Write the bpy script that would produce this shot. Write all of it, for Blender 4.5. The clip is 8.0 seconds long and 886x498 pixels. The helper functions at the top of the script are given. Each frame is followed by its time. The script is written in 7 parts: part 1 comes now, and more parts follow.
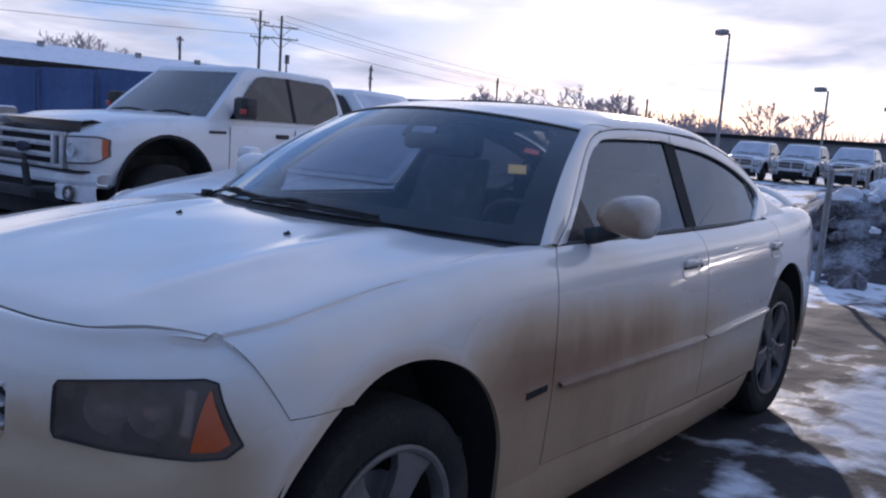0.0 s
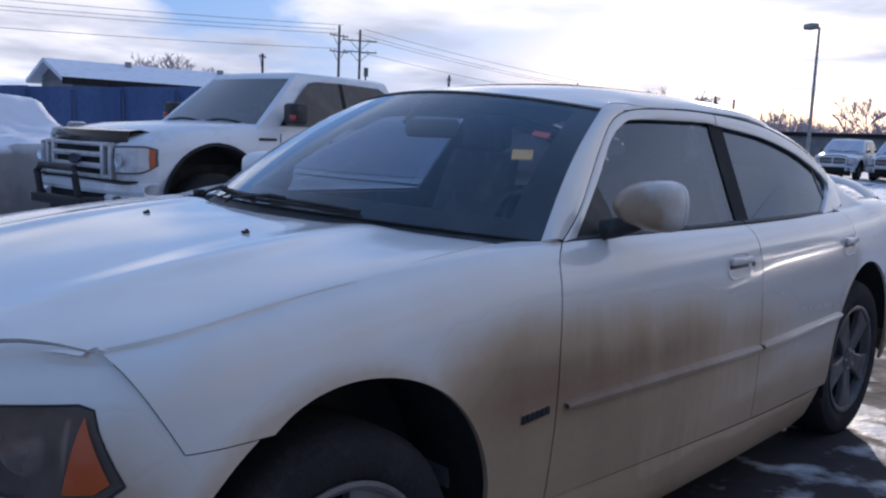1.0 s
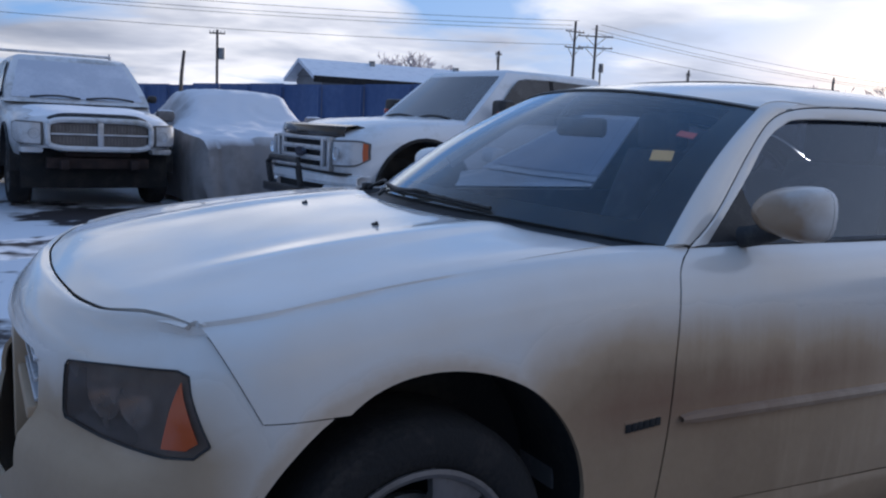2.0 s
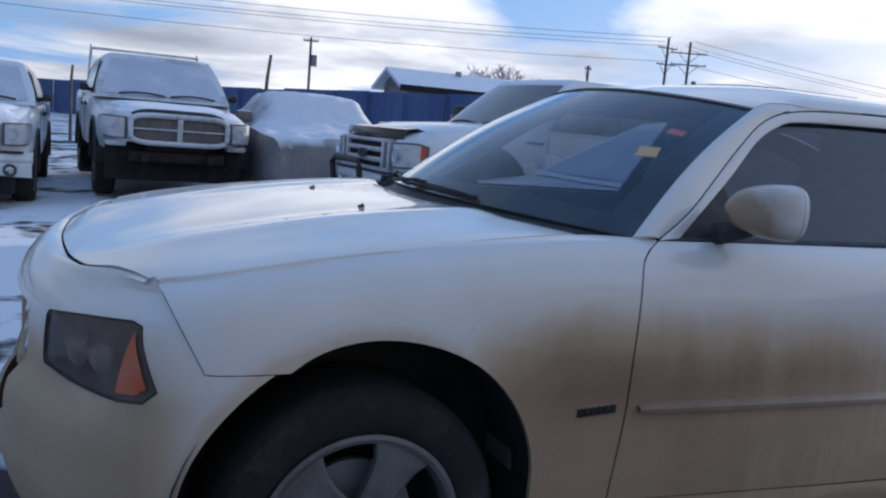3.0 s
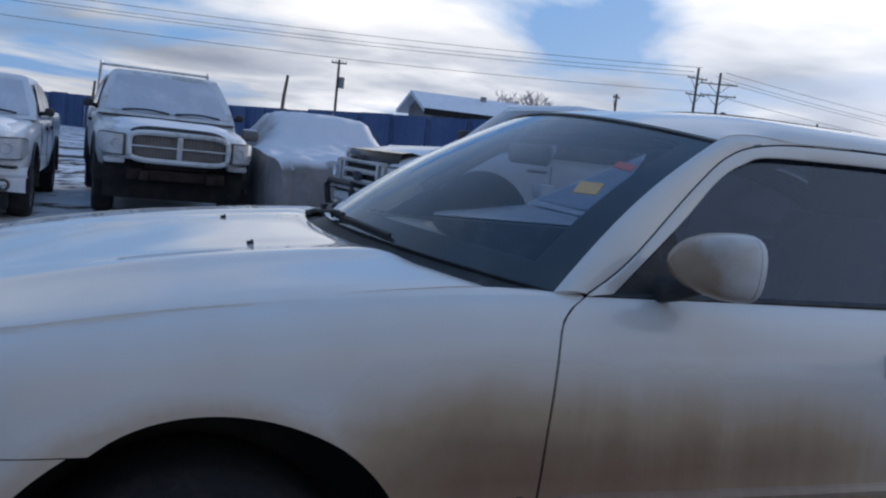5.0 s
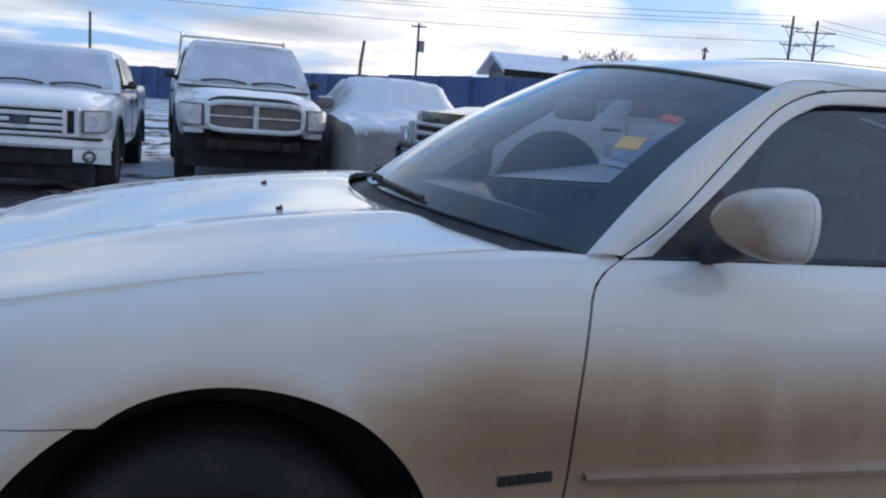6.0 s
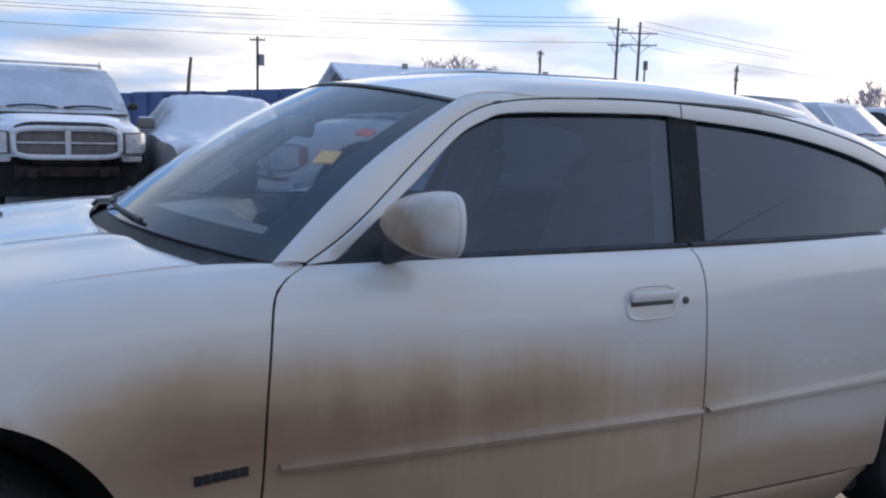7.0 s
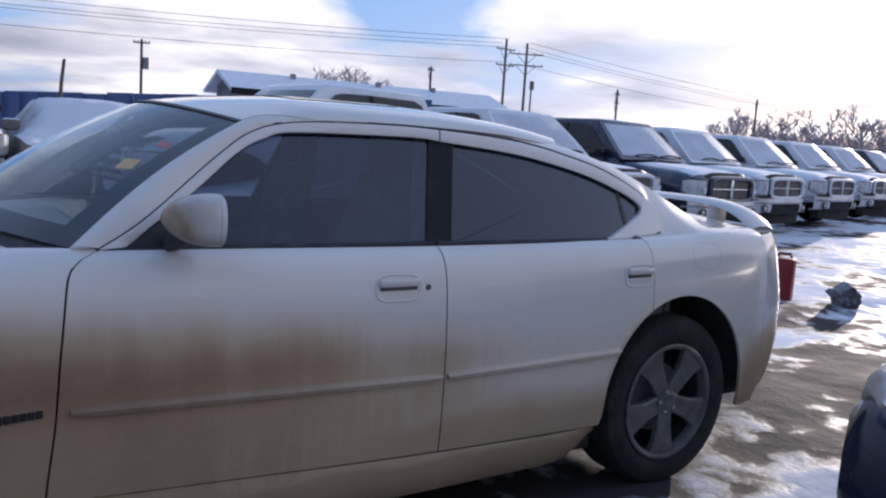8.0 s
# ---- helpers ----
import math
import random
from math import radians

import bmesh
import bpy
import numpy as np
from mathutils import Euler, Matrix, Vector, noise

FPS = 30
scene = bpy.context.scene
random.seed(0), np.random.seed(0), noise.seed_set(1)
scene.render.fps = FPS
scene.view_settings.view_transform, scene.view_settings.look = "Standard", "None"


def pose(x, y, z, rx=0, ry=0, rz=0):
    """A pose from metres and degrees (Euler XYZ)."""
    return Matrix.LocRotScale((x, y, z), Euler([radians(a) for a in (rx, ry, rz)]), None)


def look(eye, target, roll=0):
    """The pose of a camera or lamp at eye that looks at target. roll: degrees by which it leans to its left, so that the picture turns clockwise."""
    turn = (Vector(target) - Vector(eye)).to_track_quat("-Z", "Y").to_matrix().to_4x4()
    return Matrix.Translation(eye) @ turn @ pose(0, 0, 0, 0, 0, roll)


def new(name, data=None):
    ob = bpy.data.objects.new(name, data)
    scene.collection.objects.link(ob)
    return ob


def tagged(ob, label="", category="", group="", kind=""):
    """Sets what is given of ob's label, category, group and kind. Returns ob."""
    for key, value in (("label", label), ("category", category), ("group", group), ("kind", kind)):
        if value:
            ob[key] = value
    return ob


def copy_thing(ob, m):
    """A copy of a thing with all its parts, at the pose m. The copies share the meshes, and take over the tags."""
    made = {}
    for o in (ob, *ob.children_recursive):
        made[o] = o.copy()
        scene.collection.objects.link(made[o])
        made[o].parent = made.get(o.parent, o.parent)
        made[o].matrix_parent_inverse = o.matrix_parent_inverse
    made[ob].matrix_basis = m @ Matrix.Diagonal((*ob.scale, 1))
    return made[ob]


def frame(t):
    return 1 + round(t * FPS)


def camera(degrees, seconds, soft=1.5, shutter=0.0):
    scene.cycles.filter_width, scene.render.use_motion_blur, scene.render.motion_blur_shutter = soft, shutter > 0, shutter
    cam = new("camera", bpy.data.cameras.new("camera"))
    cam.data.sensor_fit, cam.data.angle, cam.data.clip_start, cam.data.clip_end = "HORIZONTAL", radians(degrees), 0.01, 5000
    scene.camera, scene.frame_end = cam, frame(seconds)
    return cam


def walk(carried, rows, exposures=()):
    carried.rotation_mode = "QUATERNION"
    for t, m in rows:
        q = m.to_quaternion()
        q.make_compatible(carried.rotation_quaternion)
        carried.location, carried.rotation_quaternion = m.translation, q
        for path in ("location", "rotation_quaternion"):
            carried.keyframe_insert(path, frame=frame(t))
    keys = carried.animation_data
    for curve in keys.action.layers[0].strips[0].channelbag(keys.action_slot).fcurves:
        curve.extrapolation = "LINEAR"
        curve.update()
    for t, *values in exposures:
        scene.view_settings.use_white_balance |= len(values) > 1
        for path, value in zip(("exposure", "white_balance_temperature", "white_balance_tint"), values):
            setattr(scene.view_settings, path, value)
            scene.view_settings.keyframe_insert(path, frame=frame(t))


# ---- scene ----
cam = camera(55.7, 8.0, 2.2)
PATH = [
    (0, (-1.461, -1.262, 1.345), (0.08, -0.018, 1.067), 4.0),
    (0.5, (-1.221, -1.268, 1.346), (0.309, -0.006, 1.082), 6.7),
    (1, (-1.006, -1.232, 1.279), (0.403, 0.162, 1.012), 2.3),
    (1.5, (-0.84, -1.271, 1.282), (0.29, 0.351, 0.975), 1.0),
    (1.7, (-0.816, -1.33, 1.309), (0.228, 0.347, 0.996), 1.5),
    (2.8, (-0.662, -1.615, 1.247), (0.206, 0.167, 0.975), 5.2),
    (3, (-0.579, -1.632, 1.251), (0.223, 0.178, 0.967), 4.8),
    (3.5, (-0.397, -1.636, 1.251), (0.353, 0.203, 1.019), 6.2),
    (4, (-0.301, -1.573, 1.272), (0.354, 0.305, 1.064), 5.2),
    (4.5, (-0.205, -1.45, 1.283), (0.514, 0.406, 1.094), 3.2),
    (4.7, (-0.178, -1.435, 1.291), (0.571, 0.409, 1.094), 5.8),
    (5.8, (-0.076, -1.371, 1.269), (0.584, 0.491, 0.957), 4.7),
    (6, (-0.013, -1.374, 1.286), (0.542, 0.517, 0.948), 4.5),
    (6.5, (0.159, -1.393, 1.314), (0.784, 0.478, 0.985), 3.0),
    (7, (0.275, -1.637, 1.328), (1.138, 0.142, 1.028), 1.7),
    (7.5, (0.321, -1.973, 1.344), (1.317, -0.26, 1.069), 3.5),
    (7.8, (0.332, -2.134, 1.359), (1.395, -0.459, 1.102), 4.2),
    (8, (0.341, -2.259, 1.365), (1.429, -0.601, 1.107), 3.7),
]
walk(cam, [(t, look(eye, target, roll)) for t, eye, target, roll in PATH],
     [(0, -0.14, 6300, 22), (0.5, -0.32, 6300, 22), (1, -0.10, 6350, 18), (1.7, -0.14, 6400, 15), (3, -0.04, 6450, 13), (3.5, -0.22, 6500, 13), (4, -0.24, 6450, 12), (4.5, -0.50, 6300, 12), (6, 0.31, 7000, 11), (7, 0.34, 7000, 14), (8, 0.0, 6700, 19)])

# ---- light ----
SUN_AZ, SUN_EL = radians(24.8), radians(10.0)
sun_way = Vector((math.cos(SUN_AZ) * math.cos(SUN_EL), math.sin(SUN_AZ) * math.cos(SUN_EL), math.sin(SUN_EL)))
sun_data = bpy.data.lights.new("sun", "SUN")
sun_data.energy, sun_data.angle, sun_data.color = 3.2, radians(0.8), (1.0, 0.93, 0.84)
sun = new("sun", sun_data)
sun.matrix_world = look(sun_way * 50, (0, 0, 0))

scene.view_settings.exposure = 0.0


def build_world():
    w = bpy.data.worlds.new("winter_sky")
    w.use_nodes = True
    nt = w.node_tree
    nt.nodes.clear()
    N, L = nt.nodes.new, nt.links.new
    out, bg = N("ShaderNodeOutputWorld"), N("ShaderNodeBackground")
    sky = N("ShaderNodeTexSky")
    sky.sky_type, sky.sun_disc = "NISHITA", False
    sky.sun_elevation, sky.sun_rotation = SUN_EL, radians(90) - SUN_AZ
    co = N("ShaderNodeTexCoord")
    # the cloud layer lies flat overhead: directions are carried up to it
    sep, high, soft, flat = N("ShaderNodeSeparateXYZ"), N("ShaderNodeMath"), N("ShaderNodeMath"), N("ShaderNodeVectorMath")
    L(co.outputs["Generated"], sep.inputs[0])
    high.operation, soft.operation, flat.operation = "MAXIMUM", "ADD", "SCALE"
    high.inputs[1].default_value, soft.inputs[1].default_value = 0.0, 0.10
    L(sep.outputs["Z"], high.inputs[0])
    L(high.outputs[0], soft.inputs[0])
    inv = N("ShaderNodeMath")
    inv.operation = "DIVIDE"
    inv.inputs[0].default_value = 1.0
    L(soft.outputs[0], inv.inputs[1])
    L(co.outputs["Generated"], flat.inputs[0])
    L(inv.outputs[0], flat.inputs["Scale"])
    mp = N("ShaderNodeMapping")
    mp.inputs["Scale"].default_value = (0.26, 0.26, 0.0)
    mp.inputs["Location"].default_value = (0.35, 0.1, 0.2)
    L(flat.outputs["Vector"], mp.inputs["Vector"])
    big = N("ShaderNodeTexNoise")
    big.inputs["Scale"].default_value, big.inputs["Detail"].default_value = 2.0, 7.0
    big.inputs["Roughness"].default_value, big.inputs["Distortion"].default_value = 0.52, 0.5
    L(mp.outputs["Vector"], big.inputs["Vector"])
    spread_of = big.outputs["Fac"]
    for az, el, wide, amount in ((59.5, 11.5, 7.0, -0.075), (94.0, 10.0, 8.0, -0.05), (76.0, 9.0, 7.0, 0.05), (46.0, 9.0, 9.0, 0.08)):
        way = Vector((math.cos(radians(az)) * math.cos(radians(el)), math.sin(radians(az)) * math.cos(radians(el)), math.sin(radians(el))))
        toward, unit, lobe, add = N("ShaderNodeVectorMath"), N("ShaderNodeVectorMath"), N("ShaderNodeMapRange"), N("ShaderNodeMath")
        toward.operation, unit.operation, add.operation = "DOT_PRODUCT", "NORMALIZE", "ADD"
        L(co.outputs["Generated"], unit.inputs[0])
        L(unit.outputs["Vector"], toward.inputs[0])
        toward.inputs[1].default_value = way
        lobe.interpolation_type = "SMOOTHSTEP"
        lobe.inputs["From Min"].default_value, lobe.inputs["From Max"].default_value = math.cos(radians(wide)), 1.0
        lobe.inputs["To Min"].default_value, lobe.inputs["To Max"].default_value = 0.0, amount
        L(toward.outputs["Value"], lobe.inputs["Value"])
        L(spread_of, add.inputs[0])
        L(lobe.outputs["Result"], add.inputs[1])
        spread_of = add.outputs[0]
    cover = N("ShaderNodeValToRGB")
    cover.color_ramp.elements[0].position, cover.color_ramp.elements[1].position = 0.40, 0.54
    L(spread_of, cover.inputs["Fac"])
    # darker undersides of the cloud
    mp2 = N("ShaderNodeMapping")
    mp2.inputs["Scale"].default_value = (0.36, 0.36, 0.0)
    mp2.inputs["Location"].default_value = (1.7, 0.6, 0.4)
    L(flat.outputs["Vector"], mp2.inputs["Vector"])
    fine = N("ShaderNodeTexNoise")
    fine.inputs["Scale"].default_value, fine.inputs["Detail"].default_value = 1.6, 6.0
    L(mp2.outputs["Vector"], fine.inputs["Vector"])
    tone = N("ShaderNodeValToRGB")
    tone.color_ramp.elements[0].position, tone.color_ramp.elements[0].color = 0.38, (0.50, 0.54, 0.61, 1)
    tone.color_ramp.elements[1].position, tone.color_ramp.elements[1].color = 0.60, (1.0, 1.0, 1.0, 1)
    L(fine.outputs["Fac"], tone.inputs["Fac"])
    # cloud is brighter round the sun
    dot = N("ShaderNodeVectorMath")
    dot.operation = "DOT_PRODUCT"
    nrm = N("ShaderNodeVectorMath")
    nrm.operation = "NORMALIZE"
    L(co.outputs["Generated"], nrm.inputs[0])
    L(nrm.outputs["Vector"], dot.inputs[0])
    dot.inputs[1].default_value = sun_way
    turn = N("ShaderNodeMath")
    turn.operation = "MULTIPLY_ADD"
    turn.inputs[1].default_value = turn.inputs[2].default_value = 0.5
    L(dot.outputs["Value"], turn.inputs[0])
    glow = N("ShaderNodeValToRGB")
    glow.color_ramp.interpolation = "EASE"
    glow.color_ramp.elements[0].position, glow.color_ramp.elements[0].color = 0.04, (0.31, 0.305, 0.305, 1)
    glow.color_ramp.elements[1].position, glow.color_ramp.elements[1].color = 0.9975, (1.52, 1.53, 1.56, 1)
    for at, v, b in ((0.30, 0.53, 0.97), (0.50, 0.62, 1.0), (0.675, 0.94, 1.03), (0.81, 1.32, 1.01), (0.96, 1.44, 1.03)):
        glow.color_ramp.elements.new(at).color = (v, v * (1 + b) / 2, v * b, 1)
    L(turn.outputs[0], glow.inputs["Fac"])
    cloud = N("ShaderNodeMix")
    cloud.data_type, cloud.blend_type = "RGBA", "MULTIPLY"
    cloud.inputs[0].default_value = 1.0
    L(tone.outputs["Color"], cloud.inputs[6])
    L(glow.outputs["Color"], cloud.inputs[7])
    # grey banks low over the horizon
    bank_map, bank, bank_ramp, low_down, bank_share, banked = N("ShaderNodeMapping"), N("ShaderNodeTexNoise"), N("ShaderNodeMapRange"), N("ShaderNodeMapRange"), N("ShaderNodeMath"), N("ShaderNodeMix")
    bank_map.inputs["Scale"].default_value = (3.2, 3.2, 17.0)
    L(nrm.outputs["Vector"], bank_map.inputs["Vector"])
    bank.inputs["Scale"].default_value, bank.inputs["Detail"].default_value = 1.0, 7.0
    bank.inputs["Roughness"].default_value, bank.inputs["Distortion"].default_value = 0.55, 0.6
    L(bank_map.outputs["Vector"], bank.inputs["Vector"])
    bank_ramp.interpolation_type = low_down.interpolation_type = "SMOOTHSTEP"
    bank_ramp.inputs["From Min"].default_value, bank_ramp.inputs["From Max"].default_value = 0.36, 0.60
    L(bank.outputs["Fac"], bank_ramp.inputs["Value"])
    low_down.inputs["From Min"].default_value, low_down.inputs["From Max"].default_value = 0.05, 0.20
    low_down.inputs["To Min"].default_value, low_down.inputs["To Max"].default_value = 0.9, 0.0
    L(sep.outputs["Z"], low_down.inputs["Value"])
    bank_share.operation = "MULTIPLY"
    L(bank_ramp.outputs["Result"], bank_share.inputs[0])
    L(low_down.outputs["Result"], bank_share.inputs[1])
    banked.data_type, banked.blend_type = "RGBA", "MULTIPLY"
    L(bank_share.outputs[0], banked.inputs[0])
    L(cloud.outputs[2], banked.inputs[6])
    banked.inputs[7].default_value = (0.56, 0.60, 0.68, 1)
    # thinner, bluer cloud higher up
    lofty = N("ShaderNodeValToRGB")
    lofty.color_ramp.elements[0].position, lofty.color_ramp.elements[0].color = 0.20, (1.0, 1.0, 1.0, 1)
    lofty.color_ramp.elements[1].position, lofty.color_ramp.elements[1].color = 0.50, (0.84, 0.86, 0.91, 1)
    L(sep.outputs["Z"], lofty.inputs["Fac"])
    upper = N("ShaderNodeMix")
    upper.data_type, upper.blend_type = "RGBA", "MULTIPLY"
    upper.inputs[0].default_value = 1.0
    L(banked.outputs[2], upper.inputs[6])
    L(lofty.outputs["Color"], upper.inputs[7])
    gain = N("ShaderNodeMix")
    gain.data_type, gain.blend_type = "RGBA", "MULTIPLY"
    gain.inputs[0].default_value = 1.0
    gain.inputs[7].default_value = (10.4, 10.4, 10.4, 1)
    L(upper.outputs[2], gain.inputs[6])
    blue = N("ShaderNodeMix")
    blue.data_type, blue.blend_type = "RGBA", "MULTIPLY"
    blue.inputs[0].default_value = 1.0
    blue.inputs[7].default_value = (0.95, 1.0, 1.08, 1)
    tint = N("ShaderNodeMix")
    tint.data_type = "RGBA"
    tint.inputs[0].default_value = 0.65
    tint.inputs[7].default_value = (2.3, 5.3, 10.4, 1)
    L(sky.outputs["Color"], tint.inputs[6])
    L(tint.outputs[2], blue.inputs[6])
    mix = N("ShaderNodeMix")
    mix.data_type = "RGBA"
    thin, share = N("ShaderNodeMapRange"), N("ShaderNodeMath")
    thin.inputs["From Min"].default_value, thin.inputs["From Max"].default_value = 0.22, 0.50
    thin.inputs["To Min"].default_value, thin.inputs["To Max"].default_value = 1.0, 0.50
    L(sep.outputs["Z"], thin.inputs["Value"])
    share.operation = "MULTIPLY"
    L(cover.outputs["Color"], share.inputs[0])
    L(thin.outputs["Result"], share.inputs[1])
    L(share.outputs[0], mix.inputs[0])
    L(blue.outputs[2], mix.inputs[6])
    L(gain.outputs[2], mix.inputs[7])
    L(mix.outputs[2], bg.inputs["Color"])
    bg.inputs["Strength"].default_value = 0.10
    L(bg.outputs["Background"], out.inputs["Surface"])
    scene.world = w


build_world()

# ---- materials ----
def material(name, base, rough=0.5, metal=0.0, second=None, scale=8.0, amount=0.5, bump=0.0, bump_scale=60.0,
             coat=0.0, spec=0.5):
    """A principled surface with two scales of variation and fine relief."""
    m = bpy.data.materials.new(name)
    m.use_nodes = True
    nt = m.node_tree
    N, L = nt.nodes.new, nt.links.new
    p = nt.nodes["Principled BSDF"]
    p.inputs["Base Color"].default_value = (*base, 1)
    p.inputs["Roughness"].default_value = rough
    p.inputs["Metallic"].default_value = metal
    p.inputs["Coat Weight"].default_value = coat
    p.inputs["Coat Roughness"].default_value = 0.08
    p.inputs["Specular IOR Level"].default_value = spec
    geo = N("ShaderNodeNewGeometry")
    if second:
        a, b = N("ShaderNodeTexNoise"), N("ShaderNodeTexNoise")
        a.inputs["Scale"].default_value, a.inputs["Detail"].default_value = scale, 6.0
        b.inputs["Scale"].default_value, b.inputs["Detail"].default_value = scale * 9.0, 4.0
        L(geo.outputs["Position"], a.inputs["Vector"])
        L(geo.outputs["Position"], b.inputs["Vector"])
        add = N("ShaderNodeMath")
        add.operation = "MULTIPLY_ADD"
        L(b.outputs["Fac"], add.inputs[0])
        add.inputs[1].default_value = 0.45
        L(a.outputs["Fac"], add.inputs[2])
        ramp = N("ShaderNodeValToRGB")
        ramp.color_ramp.elements[0].position, ramp.color_ramp.elements[1].position = 0.9 - amount * 0.45, 0.92
        ramp.color_ramp.elements[0].color, ramp.color_ramp.elements[1].color = (*base, 1), (*second, 1)
        L(add.outputs["Value"], ramp.inputs["Fac"])
        L(ramp.outputs["Color"], p.inputs["Base Color"])
    if bump:
        c = N("ShaderNodeTexNoise")
        c.inputs["Scale"].default_value, c.inputs["Detail"].default_value = bump_scale, 5.0
        L(geo.outputs["Position"], c.inputs["Vector"])
        bn = N("ShaderNodeBump")
        bn.inputs["Strength"].default_value, bn.inputs["Distance"].default_value = bump, 0.02
        L(c.outputs["Fac"], bn.inputs["Height"])
        L(bn.outputs["Normal"], p.inputs["Normal"])
    return m


def tab_ramp(nt, value, pairs):
    """A float map of a value through position and height pairs."""
    c = nt.nodes.new("ShaderNodeFloatCurve")
    cur = c.mapping.curves[0]
    for i, (x, y) in enumerate(pairs):
        if i < 2:
            cur.points[i].location = (x, y)
        else:
            cur.points.new(x, y)
    c.mapping.update()
    nt.links.new(value, c.inputs["Value"])
    return c.outputs["Value"]


def muddy_paint(name, base, mud, top=0.93, fade=0.21, x0=0.17, x1=2.4, strength=0.97):
    """Car paint under a film of road salt, with splashed mud behind the front wheel, streaked where water ran down."""
    m = material(name, base, rough=0.24, coat=0.45, spec=0.5)
    m.node_tree.nodes["Principled BSDF"].inputs["Coat Roughness"].default_value = 0.035
    nt = m.node_tree
    N, L = nt.nodes.new, nt.links.new
    p = nt.nodes["Principled BSDF"]
    geo = N("ShaderNodeNewGeometry")
    sep = N("ShaderNodeSeparateXYZ")
    L(geo.outputs["Position"], sep.inputs[0])

    def math_node(op, a, b=None, c=None, clamp=False):
        n = N("ShaderNodeMath")
        n.operation, n.use_clamp = op, clamp
        for i, v in enumerate((a, b, c)):
            if v is None:
                continue
            if isinstance(v, (int, float)):
                n.inputs[i].default_value = v
            else:
                L(v, n.inputs[i])
        return n.outputs[0]

    def noise_node(vec, scale, detail=5.0, stretch=None):
        n = N("ShaderNodeTexNoise")
        n.inputs["Scale"].default_value, n.inputs["Detail"].default_value = scale, detail
        if stretch:
            mp = N("ShaderNodeMapping")
            mp.inputs["Scale"].default_value = stretch
            L(vec, mp.inputs["Vector"])
            vec = mp.outputs["Vector"]
        L(vec, n.inputs["Vector"])
        return n.outputs["Fac"]

    pos = geo.outputs["Position"]
    big = noise_node(pos, 2.2)
    speck = noise_node(pos, 38.0, 3.0)
    drip = noise_node(pos, 1.0, 3.0, (11.0, 3.0, 0.5))
    # height of the splash: noisy upper limit, with streaks
    lim = math_node("MULTIPLY_ADD", big, 0.12, top - 0.06)
    lim = math_node("MULTIPLY_ADD", drip, 0.02, math_node("SUBTRACT", lim, 0.02))
    lim = math_node("ADD", lim, math_node("MULTIPLY_ADD", sep.outputs["X"], -0.07, 0.075))
    h = math_node("DIVIDE", math_node("SUBTRACT", lim, sep.outputs["Z"]), fade, clamp=True)
    # along the car: thick behind the front wheel, thin further back and ahead of it
    along = math_node("DIVIDE", math_node("MULTIPLY_ADD", big, 0.34, math_node("MULTIPLY_ADD", sep.outputs["Z"], -0.90, math_node("SUBTRACT", sep.outputs["X"], x0 - 0.57))), 0.32, clamp=True)
    back = math_node("DIVIDE", math_node("SUBTRACT", x1, sep.outputs["X"]), 1.3, clamp=True)
    cloud = noise_node(pos, 1.0, 5.0, (3.4, 3.0, 1.5))
    run = noise_node(pos, 1.0, 5.0, (34.0, 8.0, 1.9))
    under = math_node("DIVIDE", math_node("SUBTRACT", 0.60, sep.outputs["Z"]), 0.10, clamp=True)
    under = math_node("MULTIPLY", under, math_node("DIVIDE", math_node("SUBTRACT", sep.outputs["X"], 0.6), 0.5, clamp=True))
    thick = math_node("ADD", math_node("MULTIPLY", cloud, 0.9), math_node("MULTIPLY_ADD", run, 0.34, 0.27))
    thick = math_node("SUBTRACT", thick, math_node("MULTIPLY", under, -0.12))
    heel = math_node("DIVIDE", math_node("SUBTRACT", 1.0, sep.outputs["X"]), 0.35, clamp=True)
    thick = math_node("MULTIPLY_ADD", heel, 0.30, thick, clamp=True)
    along = math_node("MULTIPLY", along, thick)
    body = math_node("MULTIPLY", math_node("MULTIPLY", along, math_node("MULTIPLY_ADD", back, 0.68, 0.32)), h)
    # a ring of spray round each wheel opening
    ring = None
    for cx, cz in ((0.02, 0.37), (3.05, 0.33)):
        dx, dz = math_node("SUBTRACT", sep.outputs["X"], cx), math_node("SUBTRACT", sep.outputs["Z"], cz)
        d = math_node("SQRT", math_node("ADD", math_node("MULTIPLY", dx, dx), math_node("MULTIPLY", dz, dz)))
        lip = math_node("SUBTRACT", math_node("MULTIPLY_ADD", big, 0.06, math_node("MULTIPLY_ADD", speck, 0.02, 0.452)), d)
        r = math_node("MULTIPLY", math_node("DIVIDE", lip, 0.06, clamp=True), 0.50)
        crust = math_node("DIVIDE", math_node("SUBTRACT", math_node("MULTIPLY_ADD", speck, 0.02, 0.408), d), 0.014, clamp=True)
        r = math_node("MAXIMUM", r, math_node("MULTIPLY", crust, 0.62))
        ring = r if ring is None else math_node("MAXIMUM", ring, r)
    low = math_node("MULTIPLY", math_node("DIVIDE", math_node("SUBTRACT", math_node("MULTIPLY_ADD", big, 0.16, 0.53), sep.outputs["Z"]), 0.22, clamp=True), 0.76)
    nose = math_node("DIVIDE", math_node("SUBTRACT", -0.26, sep.outputs["X"]), 0.2, clamp=True)
    smear = math_node("MULTIPLY", math_node("DIVIDE", math_node("SUBTRACT", math_node("MULTIPLY_ADD", big, 0.36, 0.69), sep.outputs["Z"]), 0.24, clamp=True), math_node("MULTIPLY", nose, 0.80))
    low = math_node("MAXIMUM", low, smear)
